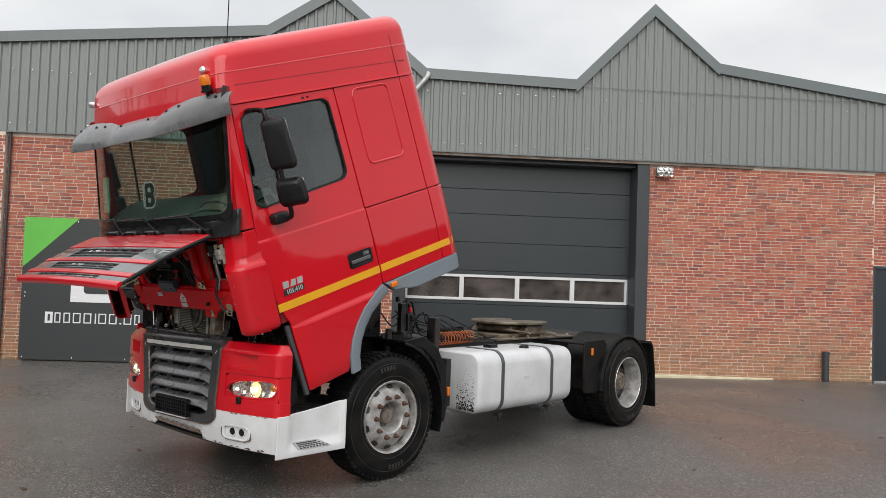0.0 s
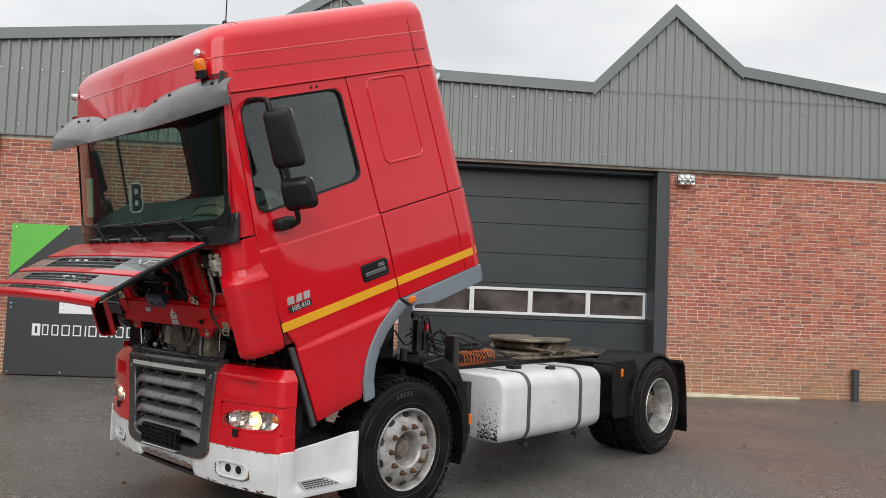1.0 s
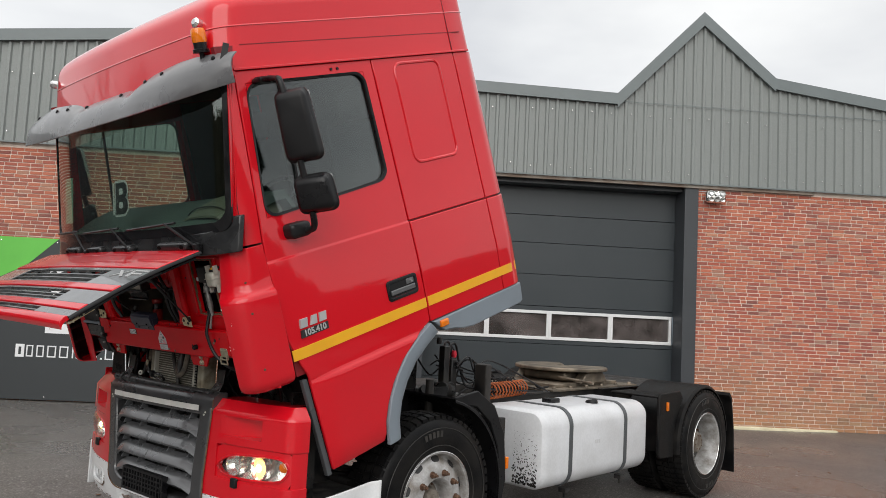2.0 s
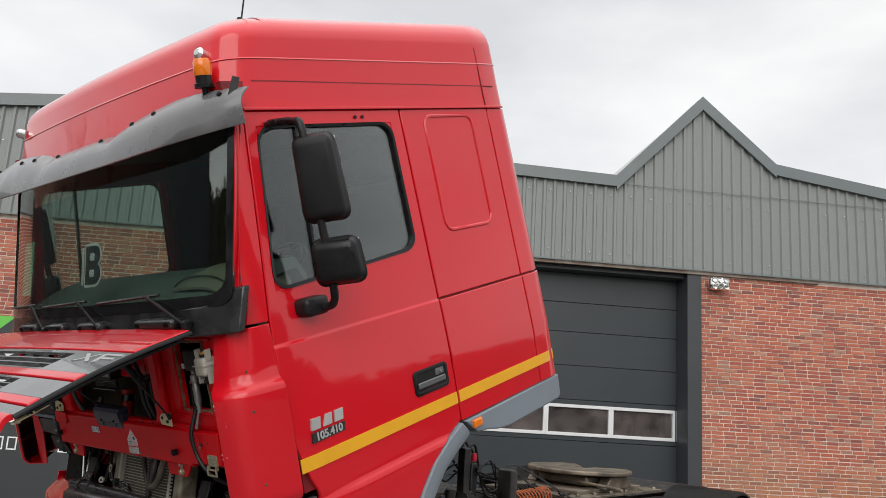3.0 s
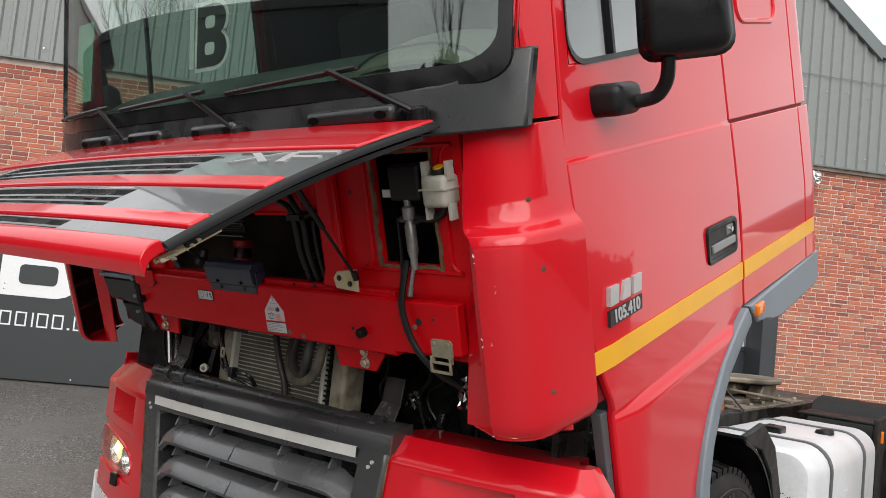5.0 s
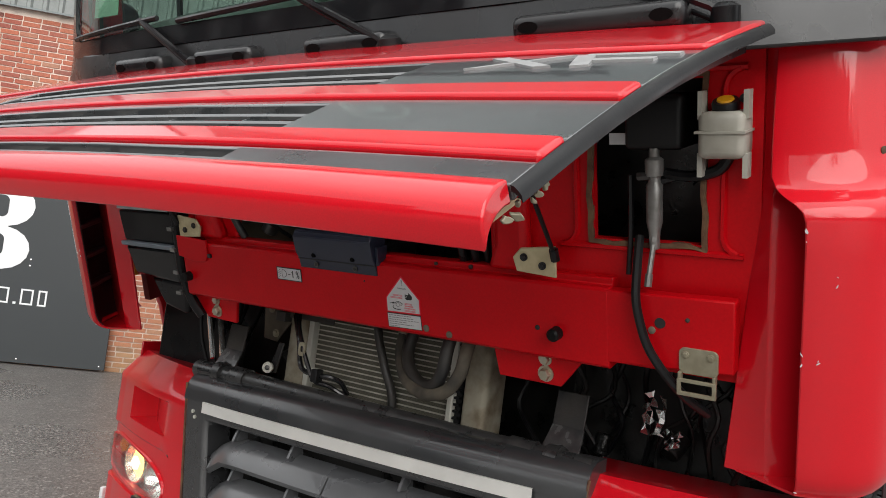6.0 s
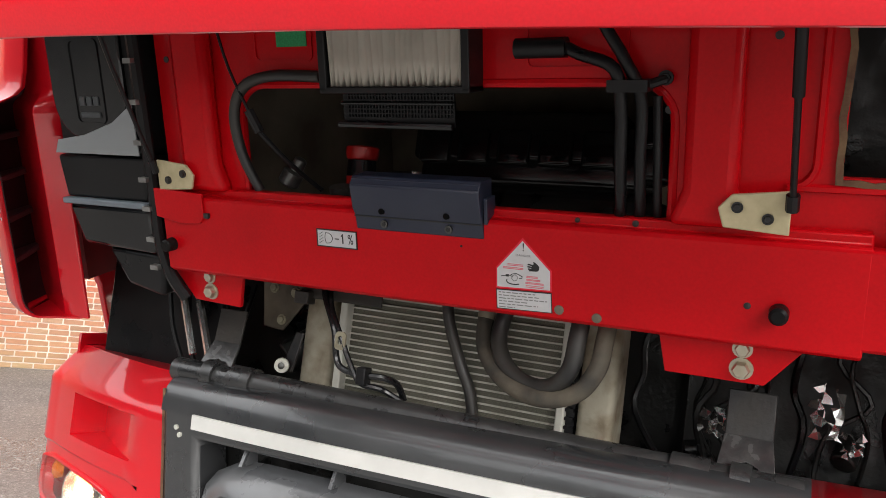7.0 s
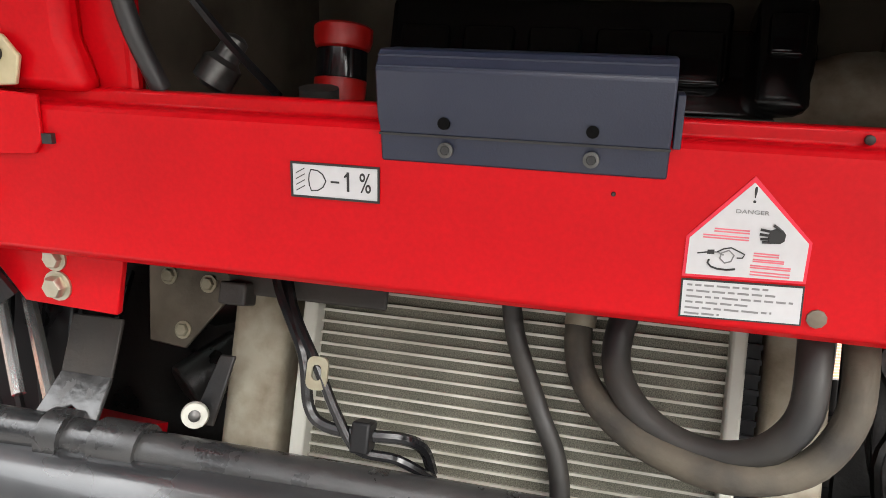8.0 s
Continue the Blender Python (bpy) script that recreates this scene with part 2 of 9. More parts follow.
PLASTER = mat("pale_strip", (0.52, 0.52, 0.46), 0.5, vary=0.3, vscale=14, vcol=(0.5, 0.48, 0.42))
BARK = mat("bare_bark", (0.07, 0.055, 0.045), 0.9, vary=0.5, vscale=6)
EVERGREEN = mat("winter_foliage", (0.085, 0.075, 0.05), 0.85, vary=0.7, vscale=0.8, vcol=(0.04, 0.042, 0.028), fine=0.3, fscale=6)
WINDSCREEN = glass("windscreen_glass", (0.82, 0.93, 0.87), 0.130, steep=3.0)
SIDEGLASS = glass("tinted_side_glass", (0.84, 0.90, 0.88), 0.045, steep=2.0)
LENS = glass("clear_lamp_lens", (0.95, 0.96, 0.95), 0.03)
# amber glow around the bulb, made as a glowing surface
HALO = mat("bulb_glow", (1, 0.8, 0.4), 0.3, emit=(1.0, 0.56, 0.12), estrength=2.6)
REFLECT = mat("lamp_reflector", (0.90, 0.90, 0.88), 0.10, metal=1.0)
BOWL = mat("faceted_lamp_bowl", (0.92, 0.91, 0.88), 0.16, metal=0.8, bump=0.35, bscale=45)
CORE = mat("white_hot_bulb", (1, 0.95, 0.8), 0.3, emit=(1.0, 0.86, 0.55), estrength=14.0)

# setting
ASPHALT = mat("damp_asphalt", (0.142, 0.129, 0.116), 0.34, vary=0.85, vscale=0.35, vcol=(0.086, 0.077, 0.068), fine=0.95, fscale=62, bump=0.9, bscale=95, rvary=0.20)


def gritty(m, base_dark, base_light):
    """Single pale and dark stones in the tar, and damp patches that shine."""
    n, l = m.node_tree.nodes, m.node_tree.links
    b = n["Principled BSDF"]
    src = b.inputs["Base Color"].links[0].from_socket
    co, vo, ramp, mx = n.new("ShaderNodeTexCoord"), n.new("ShaderNodeTexVoronoi"), n.new("ShaderNodeValToRGB"), n.new("ShaderNodeMix")
    vo.inputs["Scale"].default_value = 78
    e = ramp.color_ramp.elements
    e[0].position, e[0].color = 0.0, (base_dark, base_dark, base_dark, 1)
    e[1].position, e[1].color = 1.0, (base_light, base_light * 0.95, base_light * 0.88, 1)
    e.new(0.55).color = (base_dark * 2.6, base_dark * 2.5, base_dark * 2.4, 1)
    e.new(0.90).color = (base_dark * 3.6, base_dark * 3.4, base_dark * 3.2, 1)
    sep = n.new("ShaderNodeSeparateColor")
    l.new(co.outputs["Object"], vo.inputs["Vector"])
    l.new(vo.outputs["Color"], sep.inputs["Color"])
    l.new(sep.outputs["Red"], ramp.inputs["Fac"])
    mx.data_type = "RGBA"
    mx.inputs["Factor"].default_value = 0.62
    l.new(src, mx.inputs["A"])
    l.new(ramp.outputs["Color"], mx.inputs["B"])
    t, rng, brown = n.new("ShaderNodeTexNoise"), n.new("ShaderNodeMapRange"), n.new("ShaderNodeMix")
    t.inputs["Scale"].default_value, t.inputs["Detail"].default_value = 0.22, 7
    rng.inputs["From Min"].default_value, rng.inputs["From Max"].default_value, rng.inputs["To Max"].default_value = 0.46, 0.62, 0.22
    brown.data_type = "RGBA"
    brown.inputs["B"].default_value = (0.075, 0.060, 0.050, 1)
    l.new(co.outputs["Object"], t.inputs["Vector"])
    l.new(t.outputs["Fac"], rng.inputs["Value"])
    l.new(rng.outputs["Result"], brown.inputs["Factor"])
    l.new(mx.outputs["Result"], brown.inputs["A"])
    l.new(brown.outputs["Result"], b.inputs["Base Color"])


gritty(ASPHALT, 0.050, 0.44)
MORTAR = mat("lime_mortar", (0.82, 0.70, 0.61), 0.95, vary=0.50, vscale=1.2, vcol=(0.34, 0.27, 0.21), fine=0.1, fscale=200, bump=0.3, bscale=150)
CLAD = mat("grey_green_cladding", (0.225, 0.243, 0.235), 0.5, vary=0.3, vscale=0.5, vcol=(0.185, 0.20, 0.193), fine=0.05, fscale=40)
VERGE = mat("verge_flashing", (0.15, 0.175, 0.178), 0.4, vary=0.3, vscale=2, vcol=(0.11, 0.13, 0.13))
ROOFING = mat("pale_roof_sheet", (0.50, 0.53, 0.50), 0.6, vary=0.5, vscale=1, vcol=(0.3, 0.31, 0.3))
DOORGREY = mat("anthracite_door", (0.026, 0.034, 0.039), 0.45, vary=0.25, vscale=1.3, vcol=(0.045, 0.05, 0.055), bump=0.05, bscale=200)
FRAMEGREY = mat("door_frame_grey", (0.045, 0.050, 0.056), 0.45, vary=0.3, vscale=2, vcol=(0.03, 0.034, 0.038))
PVC = mat("white_window_frame", (0.74, 0.75, 0.75), 0.4, vary=0.2, vscale=6, vcol=(0.6, 0.6, 0.6))
PANE = glass("dark_pane", (0.70, 0.70, 0.70), 0.20)


def hazed(m, color, share):
    """A diffuse film on a sheet of glass, its colour in place of reflections."""
    n, l = m.node_tree.nodes, m.node_tree.links
    out = n["Material Output"]
    src = out.inputs["Surface"].links[0].from_socket
    df, mx, t, rng = n.new("ShaderNodeBsdfDiffuse"), n.new("ShaderNodeMixShader"), n.new("ShaderNodeTexNoise"), n.new("ShaderNodeMapRange")
    df.inputs["Color"].default_value = (*color, 1)
    t.inputs["Scale"].default_value, t.inputs["Detail"].default_value = 2.6, 5
    co = n.new("ShaderNodeTexCoord")
    rng.inputs["From Min"].default_value, rng.inputs["From Max"].default_value = 0.35, 0.65
    rng.inputs["To Min"].default_value, rng.inputs["To Max"].default_value = share * 0.4, share * 1.6
    l.new(co.outputs["Object"], t.inputs["Vector"])
    l.new(t.outputs["Fac"], rng.inputs["Value"])
    l.new(rng.outputs["Result"], mx.inputs[0])
    l.new(src, mx.inputs[1])
    l.new(df.outputs[0], mx.inputs[2])
    l.new(mx.outputs[0], out.inputs["Surface"])


# grey-brown film painted on the panes instead of what they mirror
hazed(PANE, (0.34, 0.29, 0.28), 0.17)
SIGNDARK = mat("sign_charcoal", (0.035, 0.040, 0.043), 0.5, vary=0.2, vscale=2, vcol=(0.03, 0.034, 0.036))
SIGNGREEN = mat("sign_green", (0.13, 0.52, 0.07), 0.5, vary=0.15, vscale=2)
SIGNWHITE = mat("sign_white", (0.80, 0.81, 0.82), 0.5, fine=0.02, fscale=30)
RAILWOOD = mat("weathered_lintel", (0.30, 0.27, 0.23), 0.7, vary=0.8, vscale=3, vcol=(0.16, 0.10, 0.07))
KERB = mat("pale_kerb", (0.78, 0.72, 0.52), 0.85, vary=0.6, vscale=4, vcol=(0.50, 0.44, 0.28))
LEAF = mat("dead_leaf", (0.14, 0.06, 0.025), 0.8, vary=0.6, vscale=20)
ZINC = mat("zinc_pipe", (0.50, 0.51, 0.50), 0.45, metal=0.4, vary=0.4, vscale=8)


def brick_material():
    m = mat("red_brick", (0.30, 0.085, 0.05), 0.9, bump=0.5, bscale=140)
    n, l = m.node_tree.nodes, m.node_tree.links
    b = n["Principled BSDF"]
    inf, geo, add, fr, ramp = n.new("ShaderNodeObjectInfo"), n.new("ShaderNodeNewGeometry"), n.new("ShaderNodeMath"), n.new("ShaderNodeMath"), n.new("ShaderNodeValToRGB")
    add.operation, fr.operation = "ADD", "FRACT"
    l.new(inf.outputs["Random"], add.inputs[0])
    l.new(geo.outputs["Random Per Island"], add.inputs[1])
    l.new(add.outputs[0], fr.inputs[0])
    l.new(fr.outputs[0], ramp.inputs["Fac"])
    ramp.color_ramp.interpolation = "LINEAR"
    e = ramp.color_ramp.elements
    e[0].position, e[0].color = 0.0, (0.215, 0.082, 0.066, 1)
    e[1].position, e[1].color = 1.0, (0.50, 0.22, 0.13, 1)
    for p, c in ((0.10, (0.29, 0.090, 0.068, 1)), (0.35, (0.37, 0.100, 0.068, 1)), (0.65, (0.43, 0.125, 0.072, 1)), (0.88, (0.48, 0.155, 0.092, 1)), (0.96, (0.34, 0.18, 0.13, 1))):
        e.new(p).color = c
    co, t = n.new("ShaderNodeTexCoord"), n.new("ShaderNodeTexNoise")
    t.inputs["Scale"].default_value, t.inputs["Detail"].default_value = 1.1, 6
    rng, mx = n.new("ShaderNodeMapRange"), n.new("ShaderNodeMix")
    rng.inputs["From Min"].default_value, rng.inputs["From Max"].default_value, rng.inputs["To Max"].default_value = 0.42, 0.7, 0.30
    mx.data_type = "RGBA"
    mx.inputs["B"].default_value = (0.42, 0.22, 0.15, 1)
    l.new(geo.outputs["Position"], t.inputs["Vector"])
    l.new(t.outputs["Fac"], rng.inputs["Value"])
    l.new(rng.outputs["Result"], mx.inputs["Factor"])
    l.new(ramp.outputs["Color"], mx.inputs["A"])
    t2, sc, r2 = n.new("ShaderNodeTexNoise"), n.new("ShaderNodeVectorMath"), n.new("ShaderNodeMapRange")
    t2.inputs["Scale"].default_value = 55
    sc.operation = "SCALE"
    r2.inputs["To Min"].default_value, r2.inputs["To Max"].default_value = 0.60, 1.40
    l.new(geo.outputs["Position"], t2.inputs["Vector"])
    l.new(t2.outputs["Fac"], r2.inputs["Value"])
    l.new(mx.outputs["Result"], sc.inputs[0])
    l.new(r2.outputs["Result"], sc.inputs["Scale"])
    sep, al, t3, mul, mx3 = n.new("ShaderNodeSeparateXYZ"), n.new("ShaderNodeMapRange"), n.new("ShaderNodeTexNoise"), n.new("ShaderNodeMath"), n.new("ShaderNodeMix")
    t3.inputs["Scale"].default_value, t3.inputs["Detail"].default_value = 1.6, 6
    al.inputs["From Min"].default_value, al.inputs["From Max"].default_value = 1.3, 0.1
    mul.operation = "MULTIPLY"
    mx3.data_type = "RGBA"
    mx3.inputs["B"].default_value = (0.34, 0.25, 0.12, 1)
    l.new(geo.outputs["Position"], sep.inputs[0])
    l.new(sep.outputs["Z"], al.inputs["Value"])
    l.new(geo.outputs["Position"], t3.inputs["Vector"])
    l.new(al.outputs["Result"], mul.inputs[0])
    l.new(t3.outputs["Fac"], mul.inputs[1])
    l.new(mul.outputs[0], mx3.inputs["Factor"])
    l.new(sc.outputs["Vector"], mx3.inputs["A"])
    l.new(mx3.outputs["Result"], b.inputs["Base Color"])
    return m


BRICK = brick_material()

# ---- geometry helpers ----
BASE = {}


def root(name, at, label, category, group="", kind=""):
    e = new(name)
    e.location = at
    e.empty_display_size = 0.1
    BASE[e.name] = Vector(at)
    return tagged(e, label, category, group, kind)


def finish(bm, m, material, bevel, ob_name, sharp=38):
    bmesh.ops.recalc_face_normals(bm, faces=bm.faces)
    me = bpy.data.meshes.new(ob_name)
    bm.to_mesh(me)
    bm.free()
    if m is not None:
        me.transform(m)
        if m.determinant() < 0:
            me.flip_normals()
    me.materials.append(material)
    me.polygons.foreach_set("use_smooth", [True] * len(me.polygons))
    me.set_sharp_from_angle(angle=radians(sharp))
    return me


def bevelled(ob, width):
    if width:
        mod = ob.modifiers.new("edge", "BEVEL")
        mod.width, mod.segments, mod.limit_method, mod.angle_limit = width, 2, "ANGLE", radians(40)
    return ob


def part(name, bm, material, parent, label="", bevel=0.0, m=None, sharp=38):
    me = finish(bm, m, material, bevel, name, sharp)
    base = BASE[parent.name]
    me.transform(Matrix.Translation(-base))
    ob = new(name, me)
    ob.parent = parent
    BASE[ob.name] = base
    if label:
        ob["label"] = label
    return bevelled(ob, bevel)


def thing(name, bm, material, at, label, category, group="", kind="", bevel=0.0, m=None, sharp=38):
    me = finish(bm, m, material, bevel, name, sharp)
    me.transform(Matrix.Translation(-Vector(at)))
    ob = new(name, me)
    ob.location = at
    BASE[ob.name] = Vector(at)
    return bevelled(tagged(ob, label, category, group, kind), bevel)


def box(bm, x0, x1, y0, y1, z0, z1, m=None):
    c = [(x, y, z) for z in (z0, z1) for y in (y0, y1) for x in (x0, x1)]
    v = [bm.verts.new(m @ Vector(p) if m else p) for p in c]
    for f in ((0, 2, 3, 1), (4, 5, 7, 6), (0, 1, 5, 4), (2, 6, 7, 3), (0, 4, 6, 2), (1, 3, 7, 5)):
        bm.faces.new([v[i] for i in f])
    return bm


def boxes(*spec):
    bm = bmesh.new()
    for s in spec:
        box(bm, *s)
    return bm


def rbox(x0, x1, y0, y1, z0, z1, r=0.01, seg=3):
    bm = boxes((x0, x1, y0, y1, z0, z1))
    bmesh.ops.bevel(bm, geom=list(bm.edges), offset=r, segments=seg, profile=0.5, affect="EDGES")
    return bm


def prism(bm, pts, axis, a, b):
    """A polygon in the two other axes, drawn out along axis from a to b."""
    def p3(p, h):
        return {"x": (h, p[0], p[1]), "y": (p[0], h, p[1]), "z": (p[0], p[1], h)}[axis]
    lo, hi = [bm.verts.new(p3(p, a)) for p in pts], [bm.verts.new(p3(p, b)) for p in pts]
    bm.faces.new(lo)
    bm.faces.new(hi[::-1])
    for i in range(len(pts)):
        j = (i + 1) % len(pts)
        bm.faces.new((lo[i], hi[i], hi[j], lo[j]))
    return bm


def ring(bm, outer, inner, axis, a, b):
    """A frame between two outlines of the same number of points, drawn out along axis."""
    def p3(p, h):
        return {"x": (h, p[0], p[1]), "y": (p[0], h, p[1]), "z": (p[0], p[1], h)}[axis]
    rows = [[bm.verts.new(p3(p, h)) for p in o] for o, h in ((outer, a), (outer, b), (inner, b), (inner, a))]
    n = len(outer)
    for k in range(4):
        for i in range(n):
            j = (i + 1) % n
            bm.faces.new((rows[k][i], rows[(k + 1) % 4][i], rows[(k + 1) % 4][j], rows[k][j]))
    return bm


def rrect(x0, x1, y0, y1, r, n=5):
    pts = []
    for cx, cy, a in ((x1 - r, y1 - r, 0), (x0 + r, y1 - r, 90), (x0 + r, y0 + r, 180), (x1 - r, y0 + r, 270)):
        for i in range(n + 1):
            t = radians(a + 90 * i / n)
            pts.append((cx + r * math.cos(t), cy + r * math.sin(t)))
    return pts


def lathe(bm, prof, seg=32, m=None, closed=False):
    """Profile of (radius, height) turned about z."""
    rows = []
    for r, h in prof:
        row = []
        for i in range(seg):
            t = 2 * math.pi * i / seg
            p = Vector((r * math.cos(t), r * math.sin(t), h))
            row.append(bm.verts.new(m @ p if m else p))
        rows.append(row)
    for k in range(len(rows) - (0 if closed else 1)):
        a, b = rows[k], rows[(k + 1) % len(rows)]
        for i in range(seg):
            j = (i + 1) % seg
            bm.faces.new((a[i], a[j], b[j], b[i]))
    if not closed:
        bm.faces.new(rows[0][::-1])
        bm.faces.new(rows[-1])
    return bm


def smooth_path(pts, n=6):
    p = [Vector(q) for q in pts]
    if len(p) < 3:
        return p
    out = []
    for i in range(len(p) - 1):
        a, b, c, d = p[max(i - 1, 0)], p[i], p[i + 1], p[min(i + 2, len(p) - 1)]
        for k in range(n):
            t = k / n
            out.append(0.5 * ((2 * b) + (c - a) * t + (2 * a - 5 * b + 4 * c - d) * t * t + (3 * b - a - 3 * c + d) * t ** 3))
    return out + [p[-1]]


def tube(bm, pts, r, seg=8, smooth=0, closed=False):
    p = smooth_path(pts, smooth) if smooth else [Vector(q) for q in pts]
    n, rows, up = len(p), [], None
    for i in range(n):
        d = (p[(i + 1) % n] - p[i - 1]) if closed else (p[min(i + 1, n - 1)] - p[max(i - 1, 0)])
        d.normalize()
        if up is None:
            up = d.orthogonal()
        up = (up - d * up.dot(d)).normalized()
        side = d.cross(up)
        rows.append([bm.verts.new(p[i] + r * (math.cos(2 * math.pi * k / seg) * up + math.sin(2 * math.pi * k / seg) * side)) for k in range(seg)])
    for i in range(n if closed else n - 1):
        a, b = rows[i], rows[(i + 1) % n]
        for k in range(seg):
            j = (k + 1) % seg
            bm.faces.new((a[k], a[j], b[j], b[k]))
    if not closed:
        bm.faces.new(rows[0][::-1])
        bm.faces.new(rows[-1])
    return bm


def tubes(*spec):
    bm = bmesh.new()
    for s in spec:
        tube(bm, *s)
    return bm


def sheet(fn, us, vs, skip=None, depth=0.012):
    """A thick skin: fn(u, v, d) gives the place at depth d under the surface; skip(u, v) leaves cells out."""
    bm = bmesh.new()
    g = [[bm.verts.new(fn(u, v, 0.0)) for v in vs] for u in us]
    h = [[bm.verts.new(fn(u, v, depth)) for v in vs] for u in us]
    cells = set()
    for i in range(len(us) - 1):
        for j in range(len(vs) - 1):
            if not (skip and skip((us[i] + us[i + 1]) / 2, (vs[j] + vs[j + 1]) / 2)):
                cells.add((i, j))
    for i, j in cells:
        bm.faces.new((g[i][j], g[i + 1][j], g[i + 1][j + 1], g[i][j + 1]))
        bm.faces.new((h[i][j], h[i][j + 1], h[i + 1][j + 1], h[i + 1][j]))
        for di, dj, a, b in ((-1, 0, (i, j), (i, j + 1)), (1, 0, (i + 1, j), (i + 1, j + 1)), (0, -1, (i, j), (i + 1, j)), (0, 1, (i, j + 1), (i + 1, j + 1))):
            if (i + di, j + dj) not in cells:
                bm.faces.new((g[a[0]][a[1]], g[b[0]][b[1]], h[b[0]][b[1]], h[a[0]][a[1]]))
    bmesh.ops.delete(bm, geom=[v for v in bm.verts if not v.link_faces], context="VERTS")
    return bm


def span(a, b, n):
    return [a + (b - a) * i / n for i in range(n + 1)]


def bolt(bm, at, d, r=0.012, h=0.012, washer=True):
    """A hexagonal bolt head at a place, pointing along d."""
    m = Matrix.Translation(at) @ Vector(d).to_track_quat("Z", "Y").to_matrix().to_4x4()
    if washer:
        lathe(bm, [(r * 1.35, -0.001), (r * 1.35, 0.003)], 16, m)
    lathe(bm, [(r, 0.0), (r, h * 0.8), (r * 0.85, h)], 6, m)
    return bm


def lettering(text, size, m, material, parent, name, depth=0.001, bold=0.0):
    cu = bpy.data.curves.new(name, "FONT")
    cu.body, cu.size, cu.extrude = text, size, depth
    cu.offset = bold
    cu.align_x, cu.align_y = "CENTER", "CENTER"
    tmp = bpy.data.objects.new(name, cu)
    me = bpy.data.meshes.new_from_object(tmp)
    bpy.data.objects.remove(tmp)
    me.transform(m)
    me.transform(Matrix.Translation(-BASE[parent.name]))
    me.materials.clear()
    me.materials.append(material)
    ob = new(name, me)
    ob.parent = parent
    BASE[ob.name] = BASE[parent.name]
    return ob

# ---- ground ----
def make_ground():
    bm = bmesh.new()
    xs = [-900, -200, -60, -25] + span(-14, 18, 64) + [30, 60, 200, 900]
    v = {}
    for i, x in enumerate(xs):
        for j, y in enumerate(xs):
            near = math.exp(-((x - 2) ** 2 + (y - 3) ** 2) / 160)
            z = (noise.noise(Vector((x * 0.25, y * 0.25, 3))) * 0.012 - 0.006) * near
            v[i, j] = bm.verts.new((x, y, z))
    for i in range(len(xs) - 1):
        for j in range(len(xs) - 1):
            bm.faces.new((v[i, j], v[i + 1, j], v[i + 1, j + 1], v[i, j + 1]))
    return thing("ground", bm, ASPHALT, (0, 0, 0), "dark damp asphalt yard with grit and worn patches", "ground", kind="structure", sharp=80)


make_ground()

# ---- warehouse: s runs along the front to the right, depth away from the yard ----
TH = radians(47)
WALL = Matrix(((math.sin(TH), math.cos(TH), 0, 8.42 * math.cos(TH)), (-math.cos(TH), math.sin(TH), 0, 8.42 * math.sin(TH)), (0, 0, 1, 0), (0, 0, 0, 1)))
EAVE = 4.0
DOOR_L, DOOR_R, DOOR_TOP = 0.95, 5.63, 3.92
ROOFLINE = [(-26.0, 4.20), (-5.9, 5.66), (-1.45, 6.02), (-0.27, 6.80), (1.42, 5.40), (4.18, 5.34), (5.62, 6.83), (6.88, 5.78), (10.2, 5.36), (20.0, 4.30)]


def wall_piece(name, s0, s1, z0, z1, label):
    bm = bmesh.new()
    box(bm, s0, s1, 0.012, 0.32, z0, z1)
    return thing(name, bm, MORTAR, tuple(WALL @ Vector(((s0 + s1) / 2, 0.1, 0))), label, "wall", kind="structure", m=WALL)


wall_right = wall_piece("wall_1", DOOR_R, 10.0, -0.05, EAVE, "red brick warehouse wall in wild bond with pale joints")
wall_rightmost = wall_piece("wall_2", 11.0, 20.0, -0.05, EAVE, "red brick warehouse wall past the steel door")
wall_over = wall_piece("wall_3", 10.0, 11.0, 2.16, EAVE, "red brick wall over the steel door")
wall_left = wall_piece("wall_4", -24.0, DOOR_L, -0.05, EAVE, "red brick warehouse wall behind the dark sign board")


def roof_z(s):
    for (a, za), (b, zb) in zip(ROOFLINE, ROOFLINE[1:]):
        if a <= s <= b:
            return za + (zb - za) * (s - a) / (b - a)
    return 4.3


